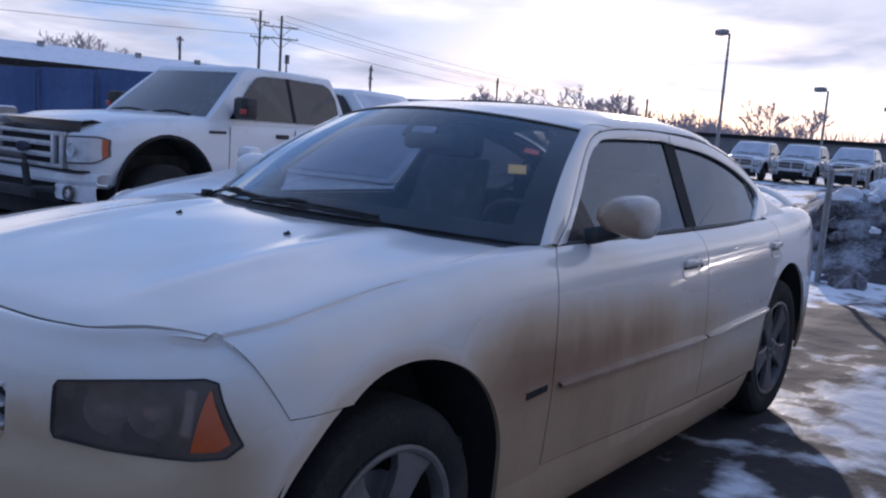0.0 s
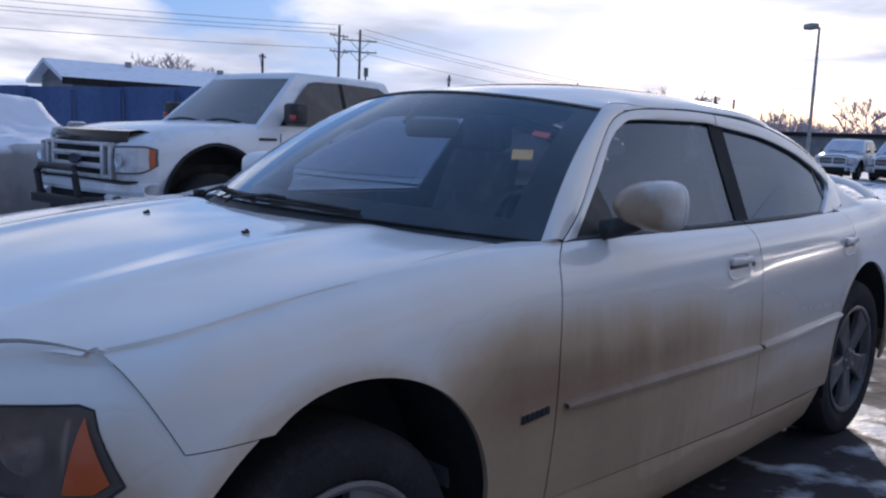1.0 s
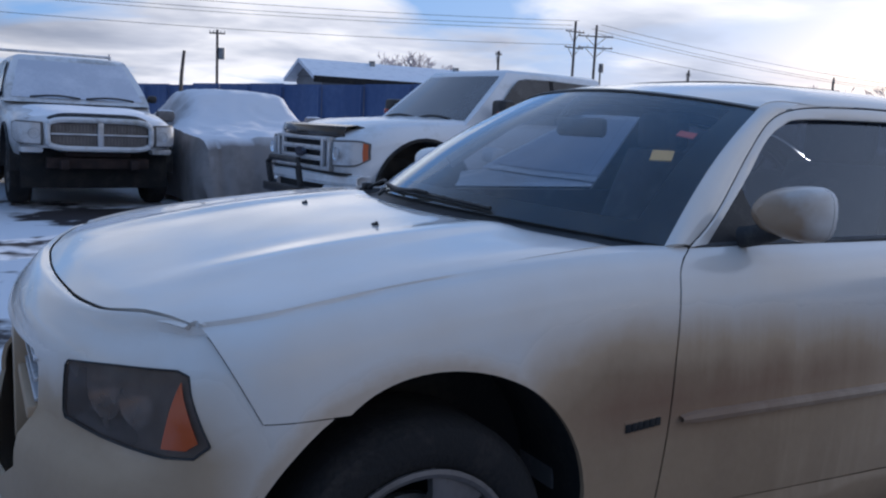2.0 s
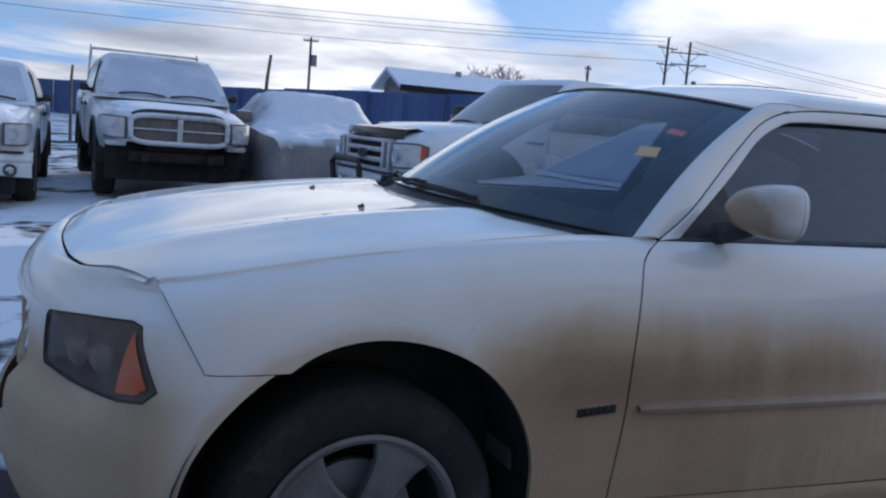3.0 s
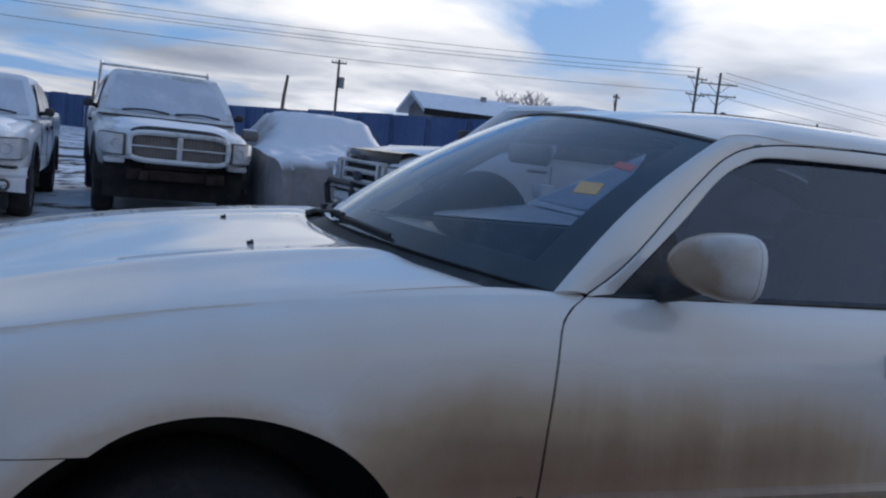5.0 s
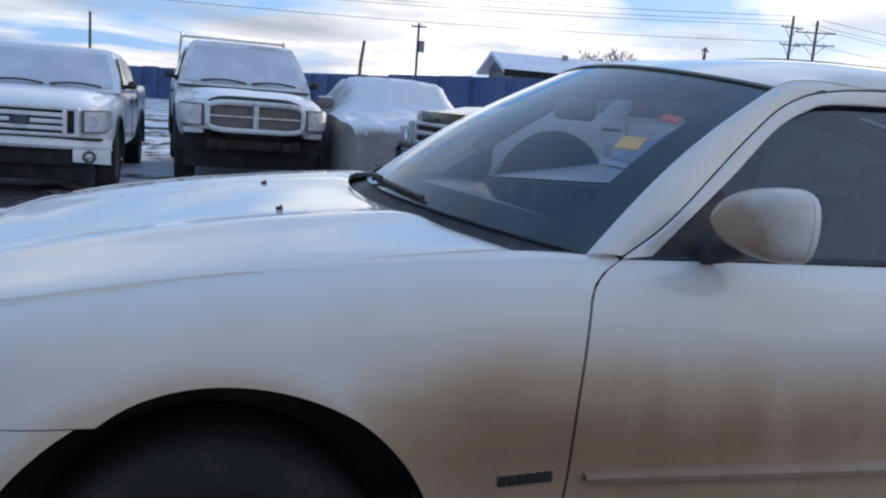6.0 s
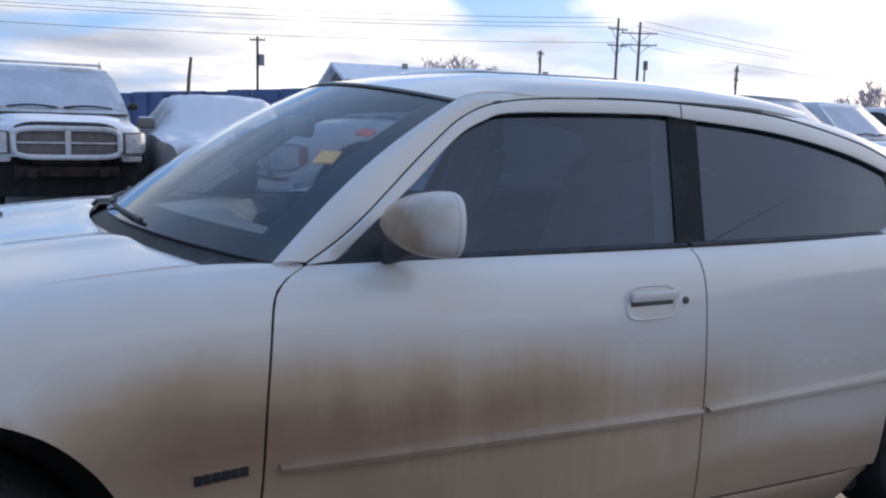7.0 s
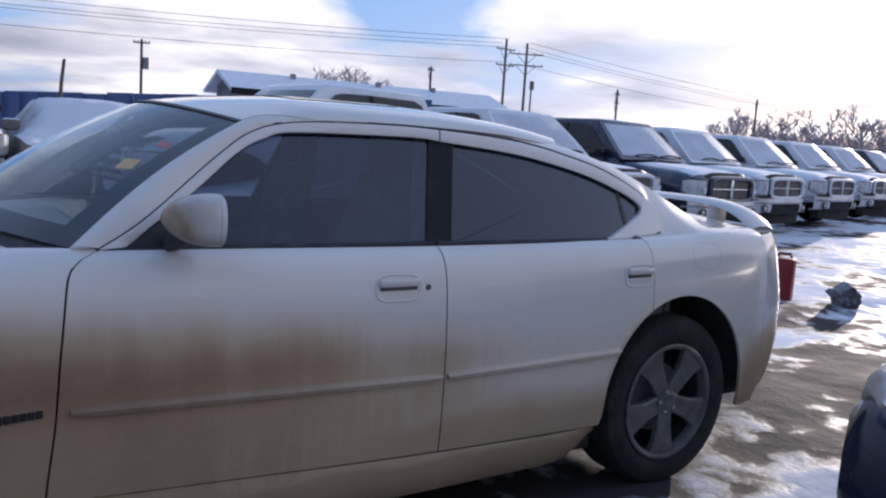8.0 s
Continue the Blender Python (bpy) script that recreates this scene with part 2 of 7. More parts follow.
    # road dirt caked along the sills and on the underside of the tail
    sills = math_node("DIVIDE", math_node("SUBTRACT", math_node("MULTIPLY_ADD", big, 0.08, 0.33), sep.outputs["Z"]), 0.09, clamp=True)
    low = math_node("MAXIMUM", low, sills)
    stern = math_node("DIVIDE", math_node("SUBTRACT", sep.outputs["X"], 3.35), 0.25, clamp=True)
    spray = math_node("DIVIDE", math_node("SUBTRACT", math_node("MULTIPLY_ADD", big, 0.30, 0.58), sep.outputs["Z"]), 0.30, clamp=True)
    low = math_node("MAXIMUM", low, math_node("MULTIPLY", stern, math_node("MULTIPLY", spray, 0.9)))
    # clots flung up behind the front wheel opening
    ex, ez = math_node("SUBTRACT", sep.outputs["X"], 0.37), math_node("SUBTRACT", sep.outputs["Z"], 0.67)
    near = math_node("SQRT", math_node("ADD", math_node("MULTIPLY", ex, ex), math_node("MULTIPLY", ez, ez)))
    clot = math_node("MULTIPLY_ADD", noise_node(pos, 22.0, 6.0), 6.0, -3.0, clamp=True)
    clot = math_node("MULTIPLY", clot, math_node("DIVIDE", math_node("SUBTRACT", 0.16, near), 0.10, clamp=True))
    low = math_node("MAXIMUM", low, math_node("MULTIPLY", clot, 0.62))
    mask = math_node("MAXIMUM", body, math_node("MAXIMUM", ring, low))
    mask = math_node("MULTIPLY", mask, math_node("MULTIPLY_ADD", speck, 0.10, 0.92), clamp=True)
    mask = math_node("MULTIPLY", mask, strength)
    film = math_node("MULTIPLY_ADD", noise_node(pos, 5.0), 0.28, 0.0, clamp=True)
    mask = math_node("MAXIMUM", mask, film)
    mix = N("ShaderNodeMix")
    mix.data_type = "RGBA"
    # a thin tan film first, then the thick mud over it
    thin = N("ShaderNodeMix")
    thin.data_type = "RGBA"
    L(math_node("MULTIPLY", mask, 1.6, clamp=True), thin.inputs[0])
    thin.inputs[6].default_value = (*base, 1)
    thin.inputs[7].default_value = (mud[0] * 2.45, mud[1] * 2.9, mud[2] * 3.75, 1)
    L(math_node("MULTIPLY_ADD", mask, 1.32, -0.46, clamp=True), mix.inputs[0])
    L(thin.outputs[2], mix.inputs[6])
    hue = N("ShaderNodeMix")
    hue.data_type = "RGBA"
    hue.inputs[6].default_value = (mud[0] * 0.9, mud[1] * 0.92, mud[2] * 1.0, 1)
    hue.inputs[7].default_value = (mud[0] * 1.35, mud[1] * 1.45, mud[2] * 1.6, 1)
    patch = math_node("ADD", math_node("MULTIPLY", noise_node(pos, 1.0, 4.0, (3.0, 3.0, 2.2)), 1.6), math_node("MULTIPLY_ADD", noise_node(pos, 6.0, 6.0), 0.9, -0.78), clamp=True)
    L(patch, hue.inputs[0])
    L(hue.outputs[2], mix.inputs[7])
    # reddish clay smeared round the badge and along the top of the moulding
    away = math_node("ABSOLUTE", math_node("SUBTRACT", sep.outputs["Z"], math_node("MULTIPLY_ADD", cloud, 0.10, 0.605)))
    red = math_node("SUBTRACT", 1.0, math_node("DIVIDE", away, 0.11), clamp=True)
    red = math_node("MULTIPLY", red, math_node("DIVIDE", math_node("SUBTRACT", 2.0, sep.outputs["X"]), 1.2, clamp=True))
    red = math_node("MULTIPLY", red, math_node("DIVIDE", math_node("SUBTRACT", sep.outputs["X"], 0.30), 0.2, clamp=True))
    red = math_node("MULTIPLY", red, math_node("MULTIPLY_ADD", cloud, 1.6, -0.2, clamp=True))
    clay = N("ShaderNodeMix")
    clay.data_type = "RGBA"
    L(math_node("MULTIPLY", red, strength * 0.95), clay.inputs[0])
    L(mix.outputs[2], clay.inputs[6])
    clay.inputs[7].default_value = (0.20, 0.088, 0.053, 1)
    L(clay.outputs[2], p.inputs["Base Color"])
    L(math_node("MULTIPLY_ADD", mask, 0.75, 0.11, clamp=True), p.inputs["Roughness"])
    L(math_node("SUBTRACT", 0.85, math_node("MULTIPLY", mask, 1.1), clamp=True), p.inputs["Coat Weight"])
    bn = N("ShaderNodeBump")
    bn.inputs["Strength"].default_value, bn.inputs["Distance"].default_value = 0.25, 0.004
    L(math_node("MULTIPLY", mask, speck), bn.inputs["Height"])
    L(bn.outputs["Normal"], p.inputs["Normal"])
    return m


def glass(name, tint, rough=0.02, clear=0.7, film=0.05, gloss=0.09, edge=0.85, dirty=(0.45, 0.43, 0.42), sheen=(0.72, 0.84, 1.0), power=4.0):
    """Thin car glass: clear share let through with its tint, the rest a coated dark film; gloss by Fresnel."""
    m = bpy.data.materials.new(name)
    m.use_nodes = True
    nt = m.node_tree
    nt.nodes.clear()
    N, L = nt.nodes.new, nt.links.new
    out = N("ShaderNodeOutputMaterial")
    tr, gl, df = N("ShaderNodeBsdfTransparent"), N("ShaderNodeBsdfGlossy"), N("ShaderNodeBsdfDiffuse")
    tr.inputs["Color"].default_value = (tint[0] * clear, tint[1] * clear, tint[2] * clear, 1)
    gl.inputs["Roughness"].default_value = rough
    gl.inputs["Color"].default_value = (*sheen, 1)
    df.inputs["Color"].default_value = (*dirty, 1)
    tl, dust = N("ShaderNodeBsdfTranslucent"), N("ShaderNodeMixShader")
    tl.inputs["Color"].default_value = (dirty[0] * 1.1, dirty[1] * 1.1, dirty[2] * 1.06, 1)
    dust.inputs[0].default_value = 0.5
    L(df.outputs[0], dust.inputs[1])
    L(tl.outputs[0], dust.inputs[2])
    geo = N("ShaderNodeNewGeometry")
    nz = N("ShaderNodeTexNoise")
    nz.inputs["Scale"].default_value, nz.inputs["Detail"].default_value = 6.0, 5.0
    L(geo.outputs["Position"], nz.inputs["Vector"])
    dirt = N("ShaderNodeMath")
    dirt.operation = "MULTIPLY"
    dirt.inputs[1].default_value = film * 2
    L(nz.outputs["Fac"], dirt.inputs[0])
    a, b = N("ShaderNodeMixShader"), N("ShaderNodeMixShader")
    L(dirt.outputs[0], a.inputs[0])
    L(tr.outputs[0], a.inputs[1])
    L(dust.outputs[0], a.inputs[2])
    lw, pw, fr = N("ShaderNodeLayerWeight"), N("ShaderNodeMath"), N("ShaderNodeMath")
    lw.inputs["Blend"].default_value = 0.5
    pw.operation, fr.operation = "POWER", "MULTIPLY_ADD"
    L(lw.outputs["Facing"], pw.inputs[0])
    pw.inputs[1].default_value = power
    L(pw.outputs[0], fr.inputs[0])
    fr.inputs[1].default_value, fr.inputs[2].default_value = edge, gloss
    L(fr.outputs[0], b.inputs[0])
    L(a.outputs[0], b.inputs[1])
    L(gl.outputs[0], b.inputs[2])
    L(b.outputs[0], out.inputs["Surface"])
    return m


WHITE_PAINT = (0.72, 0.71, 0.69)
MUD = (0.245, 0.150, 0.078)
M_CAR_TRIM = muddy_paint("white_moulding_muddy", (0.56, 0.50, 0.42), (0.23, 0.15, 0.088), strength=1.0)
M_CAR = muddy_paint("white_paint_muddy", WHITE_PAINT, MUD)
M_WHITE = material("white_paint", (0.72, 0.73, 0.75), 0.25, coat=0.4, second=(0.64, 0.64, 0.64), scale=2.0, amount=0.3)
M_TRUCK_DIRTY = material("white_paint_salty", (0.66, 0.67, 0.69), 0.32, coat=0.25, second=(0.40, 0.38, 0.36), scale=1.6, amount=0.5)
M_NAVY = material("dark_blue_paint", (0.02, 0.026, 0.05), 0.22, coat=0.5, second=(0.08, 0.08, 0.09), scale=2.0, amount=0.35)
M_BLACK = material("black_plastic", (0.018, 0.018, 0.02), 0.55, second=(0.05, 0.048, 0.045), scale=12, amount=0.4, bump=0.1, bump_scale=300)
M_GAP = material("dark_underbody", (0.012, 0.012, 0.013), 0.9, second=(0.03, 0.027, 0.024), scale=6, amount=0.5)
M_GLOSSBLACK = material("gloss_black_trim", (0.012, 0.012, 0.014), 0.12, coat=0.3, second=(0.03, 0.03, 0.03), scale=10, amount=0.3)
M_RUBBER = material("tyre_rubber", (0.014, 0.013, 0.0135), 0.9, second=(0.036, 0.030, 0.027), scale=7, amount=0.45, bump=0.3, bump_scale=90)
M_ALLOY = material("dirty_alloy", (0.165, 0.152, 0.15), 0.5, metal=0.3, second=(0.10, 0.088, 0.078), scale=9, amount=0.6)
M_CHROME = material("chrome", (0.75, 0.76, 0.78), 0.12, metal=1.0, second=(0.5, 0.5, 0.5), scale=8, amount=0.3)
M_DULLCHROME = material("salt_filmed_chrome", (0.62, 0.62, 0.64), 0.34, metal=0.35, second=(0.42, 0.41, 0.40), scale=6, amount=0.5)
M_PALECHROME = material("frosted_chrome", (0.66, 0.67, 0.70), 0.4, metal=0.15, second=(0.50, 0.51, 0.54), scale=7, amount=0.5)
M_RUST = material("rusty_steel", (0.024, 0.015, 0.014), 0.85, second=(0.046, 0.027, 0.023), scale=9, amount=0.5, bump=0.3, bump_scale=60)
M_AMBER = material("amber_lens", (0.50, 0.085, 0.016), 0.25, coat=0.5, second=(0.5, 0.10, 0.02), scale=20, amount=0.3)
M_RED = material("red_lens", (0.45, 0.02, 0.02), 0.2, coat=0.6, second=(0.3, 0.02, 0.02), scale=10, amount=0.3)
M_RED_BOX = material("red_box_plastic", (0.26, 0.012, 0.018), 0.45, second=(0.18, 0.01, 0.015), scale=12, amount=0.4)
M_REFLECTOR = material("lamp_reflector", (0.52, 0.51, 0.50), 0.2, metal=0.8, second=(0.3, 0.3, 0.3), scale=12, amount=0.4)
M_LAMPHOUSE = material("lamp_housing", (0.085, 0.08, 0.078), 0.4, second=(0.16, 0.15, 0.14), scale=10, amount=0.5)
# paler and less mirror-like than lamp_reflector
M_PALELAMP = material("pale_lamp_face", (0.60, 0.61, 0.63), 0.28, metal=0.25, coat=0.4, second=(0.42, 0.42, 0.43), scale=9, amount=0.5)
M_MESH = material("dirty_grille_mesh", (0.25, 0.22, 0.205), 0.6, metal=0.1, second=(0.18, 0.155, 0.14), scale=9, amount=0.5)
M_LENS = glass("lamp_lens", (0.74, 0.62, 0.56), 0.12, 0.85, 0.50, 0.02, 0.30, (0.36, 0.28, 0.235), (0.9, 0.88, 0.9))
M_SCREEN = glass("windscreen_glass", (0.97, 0.97, 0.93), 0.02, 0.98, 0.095, 0.045, 1.0, (0.50, 0.47, 0.44), (0.78, 0.89, 1.0), 4.2)
M_TINT = glass("tinted_glass", (0.36, 0.39, 0.47), 0.08, 0.20, 0.006, 0.08, 0.6)
M_SIDEGLASS = glass("front_door_glass", (0.72, 0.82, 1.0), 0.03, 0.42, 0.006, 0.075, 0.6)
M_INTERIOR = material("grey_interior", (0.13, 0.13, 0.135), 0.75, second=(0.19, 0.18, 0.18), scale=10, amount=0.4, bump=0.15, bump_scale=200)
M_DASH = material("slate_dashboard", (0.22, 0.235, 0.235), 0.7, second=(0.28, 0.29, 0.28), scale=9, amount=0.4, bump=0.15, bump_scale=220)
M_ORANGE = material("orange_card", (0.80, 0.47, 0.15), 0.7, second=(0.70, 0.38, 0.12), scale=30, amount=0.3)
M_REDCARD = material("red_card", (0.60, 0.10, 0.07), 0.7, second=(0.45, 0.08, 0.06), scale=30, amount=0.3)
M_SNOW = material("snow", (0.82, 0.84, 0.88), 0.75, second=(0.72, 0.74, 0.79), scale=3.0, amount=0.4, bump=0.5, bump_scale=35, spec=0.3)
M_FROST = material("frosted_screen", (0.50, 0.53, 0.60), 0.55, second=(0.62, 0.64, 0.70), scale=2.5, amount=0.6, bump=0.3, bump_scale=80)
M_COVER = material("grey_car_cover", (0.25, 0.23, 0.225), 0.6, second=(0.16, 0.145, 0.14), scale=0.9, amount=0.5, bump=0.3, bump_scale=120)
M_BLUE = material("blue_sheet_fence", (0.042, 0.088, 0.215), 0.6, second=(0.075, 0.13, 0.27), scale=0.5, amount=0.6, bump=0.2, bump_scale=3)
M_WOOD = material("weathered_pole_wood", (0.10, 0.085, 0.075), 0.9, second=(0.17, 0.15, 0.135), scale=2.0, amount=0.5, bump=0.4, bump_scale=20)
M_STEEL = material("galvanised_steel", (0.30, 0.31, 0.32), 0.5, metal=0.6, second=(0.2, 0.2, 0.2), scale=5, amount=0.5)
M_WIRE = material("wire", (0.05, 0.05, 0.055), 0.6, second=(0.09, 0.09, 0.09), scale=1, amount=0.4)
M_SIDING = material("grey_siding", (0.24, 0.23, 0.23), 0.8, second=(0.17, 0.165, 0.165), scale=0.7, amount=0.5, bump=0.2, bump_scale=8)
M_BARK = material("bare_twigs", (0.46, 0.40, 0.42), 0.9, second=(0.54, 0.48, 0.49), scale=2, amount=0.5)
M_DEBRIS = material("dark_rubble", (0.075, 0.066, 0.068), 0.9, second=(0.34, 0.34, 0.37), scale=2.4, amount=0.5, bump=0.5, bump_scale=25)


def frosted_lit_cover():
    """Car-cover fabric, painted paler where it faces up, for frost and the light there."""
    nt = M_COVER.node_tree
    N, L = nt.nodes.new, nt.links.new
    p = nt.nodes["Principled BSDF"]
    cloth = p.inputs["Base Color"].links[0].from_socket
    geo, sep, nz, lift, rng, mix = N("ShaderNodeNewGeometry"), N("ShaderNodeSeparateXYZ"), N("ShaderNodeTexNoise"), N("ShaderNodeMath"), N("ShaderNodeMapRange"), N("ShaderNodeMix")
    L(geo.outputs["Normal"], sep.inputs[0])
    nz.inputs["Scale"].default_value, nz.inputs["Detail"].default_value = 3.0, 6.0
    L(geo.outputs["Position"], nz.inputs["Vector"])
    lift.operation = "MULTIPLY_ADD"
    L(nz.outputs["Fac"], lift.inputs[0])
    lift.inputs[1].default_value = 0.5
    L(sep.outputs["Z"], lift.inputs[2])
    rng.inputs["From Min"].default_value, rng.inputs["From Max"].default_value = 0.62, 1.02
    L(lift.outputs[0], rng.inputs["Value"])
    mix.data_type = "RGBA"
    L(rng.outputs["Result"], mix.inputs[0])
    L(cloth, mix.inputs[6])
    mix.inputs[7].default_value = (0.72, 0.73, 0.77, 1)
    L(mix.outputs[2], p.inputs["Base Color"])


frosted_lit_cover()


def stained(name, base, stain, centre, radius):
    """White shell with one smeared patch of dried mud."""
    m = material(name, base, 0.3, coat=0.4)
    nt = m.node_tree
    N, L = nt.nodes.new, nt.links.new
    p = nt.nodes["Principled BSDF"]
    geo, d, nz, r, mix, sub = N("ShaderNodeNewGeometry"), N("ShaderNodeVectorMath"), N("ShaderNodeTexNoise"), N("ShaderNodeMapRange"), N("ShaderNodeMix"), N("ShaderNodeMath")
    d.operation = "DISTANCE"
    d.inputs[1].default_value = centre
    L(geo.outputs["Position"], d.inputs[0])
    nz.inputs["Scale"].default_value, nz.inputs["Detail"].default_value = 14.0, 5.0
    L(geo.outputs["Position"], nz.inputs["Vector"])
    sub.operation = "MULTIPLY_ADD"
    L(nz.outputs["Fac"], sub.inputs[0])
    sub.inputs[1].default_value = -0.12
    L(d.outputs["Value"], sub.inputs[2])
    r.inputs["From Min"].default_value, r.inputs["From Max"].default_value = radius - 0.06, radius * 0.45 - 0.06
    r.inputs["To Min"].default_value, r.inputs["To Max"].default_value = 0.04, 0.95
    L(sub.outputs[0], r.inputs["Value"])
    mix.data_type = "RGBA"
    L(r.outputs["Result"], mix.inputs[0])
    mix.inputs[6].default_value, mix.inputs[7].default_value = (*base, 1), (*stain, 1)
    L(mix.outputs[2], p.inputs["Base Color"])
    p.inputs["Roughness"].default_value = 0.4
    return m


M_MIRROR = stained("mirror_shell_paint", WHITE_PAINT, (0.32, 0.205, 0.12), (0.93, 0.0, 1.085), 0.185)

# ---- building tools ----
def thick(bm, t):
    """Gives a sheet a thickness t, away from its normals, with square rims."""
    bm.normal_update()
    faces, rims = list(bm.faces), [e for e in bm.edges if len(e.link_faces) == 1]
    twin = {v: bm.verts.new(v.co - v.normal * t) for v in list(bm.verts)}
    edges = [(l.vert, l.link_loop_next.vert) for e in rims for l in e.link_loops]
    for f in faces:
        bm.faces.new([twin[v] for v in reversed(f.verts)])
    for a, b in edges:
        bm.faces.new((b, a, twin[a], twin[b]))


def part(name, bm, mat, parent=None, label="", smooth=True, solid=0.0):
    if solid:
        thick(bm, solid)
    me = bpy.data.meshes.new(name)
    bm.to_mesh(me)
    bm.free()
    me.materials.append(mat)
    if smooth:
        for f in me.polygons:
            f.use_smooth = True
        me.set_sharp_from_angle(angle=radians(38))
    ob = new(name, me)
    ob.parent = parent
    if label:
        tagged(ob, label)
    return ob


def thing(name, label, category, group="", kind="", at=None):
    ob = tagged(new(name), label, category, group, kind)
    if at is not None:
        ob.matrix_basis = at
    return ob


def smooth_curve(table):
    """A smooth function through (x, y) pairs, monotone between them."""
    xs, ys = [p[0] for p in table], [p[1] for p in table]
    n = len(xs)
    d = [(ys[i + 1] - ys[i]) / (xs[i + 1] - xs[i]) for i in range(n - 1)]
    m = [d[0]] + [0.0 if d[i - 1] * d[i] <= 0 else 2 * d[i - 1] * d[i] / (d[i - 1] + d[i]) for i in range(1, n - 1)] + [d[-1]]

    def f(x):
        if x <= xs[0]:
            return ys[0] + m[0] * 0 * (x - xs[0])
        if x >= xs[-1]:
            return ys[-1]
        i = next(k for k in range(n - 1) if x <= xs[k + 1])
        h = xs[i + 1] - xs[i]
        t = (x - xs[i]) / h
        return ((1 + 2 * t) * (1 - t) ** 2 * ys[i] + t * (1 - t) ** 2 * h * m[i]
                + t * t * (3 - 2 * t) * ys[i + 1] + t * t * (t - 1) * h * m[i + 1])
    return f


def smooth_path(points, steps):
    """Points evenly spread along a smooth curve through the given ones."""
    P = [Vector(p) for p in points]
    dense = []
    for i in range(len(P) - 1):
        a, b, c, d = P[max(i - 1, 0)], P[i], P[i + 1], P[min(i + 2, len(P) - 1)]
        for k in range(12):
            t = k / 12
            dense.append(0.5 * ((2 * b) + (c - a) * t + (2 * a - 5 * b + 4 * c - d) * t * t + (3 * b - a - 3 * c + d) * t ** 3))
    dense.append(P[-1])
    run = [0.0]
    for i in range(1, len(dense)):
        run.append(run[-1] + (dense[i] - dense[i - 1]).length)
    out, j = [], 0
    for k in range(steps + 1):
        s = run[-1] * k / steps
        while j < len(run) - 2 and run[j + 1] < s:
            j += 1
        t = (s - run[j]) / max(run[j + 1] - run[j], 1e-9)
        out.append(dense[j].lerp(dense[j + 1], min(max(t, 0), 1)))
    return out


def sheet(bm, rows, out=None, closed=False):
    """A quad sheet through rows of points; out: a direction that its normals should face."""
    grid = [[bm.verts.new(p) for p in r] for r in rows]
    faces = []
    n = len(rows[0])
    for i in range(len(rows) - 1):
        for j in range(n if closed else n - 1):
            q = (grid[i][j], grid[i + 1][j], grid[i + 1][(j + 1) % n], grid[i][(j + 1) % n])
            if (q[0].co - q[2].co).length > 1e-6 and (q[1].co - q[3].co).length > 1e-6:
                faces.append(bm.faces.new(q))
    if out is not None:
        for f in faces:
            f.normal_update()
        if sum((f.normal.dot(Vector(out)) * f.calc_area() for f in faces)) < 0:
            bmesh.ops.reverse_faces(bm, faces=faces)
    return grid


def clean(bm, dist=0.0004):
    bmesh.ops.remove_doubles(bm, verts=bm.verts, dist=dist)
    bmesh.ops.dissolve_degenerate(bm, edges=bm.edges, dist=1e-5)
    return bm


def box(bm, x0, x1, y0, y1, z0, z1, bevel=0.0, m=None):
    made = bmesh.ops.create_cube(bm, size=1.0)["verts"]
    t = Matrix.Translation(((x0 + x1) / 2, (y0 + y1) / 2, (z0 + z1) / 2)) @ Matrix.Diagonal((x1 - x0, y1 - y0, z1 - z0, 1))
    bmesh.ops.transform(bm, matrix=(m @ t if m else t), verts=made)
    if bevel:
        es = list({e for v in made for e in v.link_edges})
        bmesh.ops.bevel(bm, geom=es, offset=bevel, segments=2, affect="EDGES", profile=0.5)
    return bm


def boxed(*a, **k):
    return box(bmesh.new(), *a, **k)


def tube(bm, points, r, sides=8, r_end=None, caps=True):
    """A round bar along points; r may taper to r_end."""
    P = [Vector(p) for p in points]
    rings = []
    up = Vector((0, 0, 1))
    for i, p in enumerate(P):
        d = (P[min(i + 1, len(P) - 1)] - P[max(i - 1, 0)]).normalized()
        a = d.cross(up if abs(d.z) < 0.9 else Vector((1, 0, 0))).normalized()
        b = d.cross(a)
        rr = r if r_end is None else r + (r_end - r) * i / (len(P) - 1)
        rings.append([bm.verts.new(p + rr * (math.cos(t) * a + math.sin(t) * b)) for t in (2 * math.pi * k / sides for k in range(sides))])
    for i in range(len(rings) - 1):
        for k in range(sides):
            bm.faces.new((rings[i][k], rings[i][(k + 1) % sides], rings[i + 1][(k + 1) % sides], rings[i + 1][k]))
    if caps:
        bm.faces.new(list(reversed(rings[0])))
        bm.faces.new(rings[-1])
    return bm


def lathe(bm, profile, sides=32, m=None):
    """Turns (radius, y) pairs about the y axis."""
    rings = []
    for r, y in profile:
        rings.append([bm.verts.new((r * math.cos(2 * math.pi * k / sides), y, r * math.sin(2 * math.pi * k / sides))) for k in range(sides)])
    for i in range(len(rings) - 1):
        for k in range(sides):
            bm.faces.new((rings[i][k], rings[i + 1][k], rings[i + 1][(k + 1) % sides], rings[i][(k + 1) % sides]))
    if m:
        bmesh.ops.transform(bm, matrix=m, verts=[v for r in rings for v in r])
    return bm


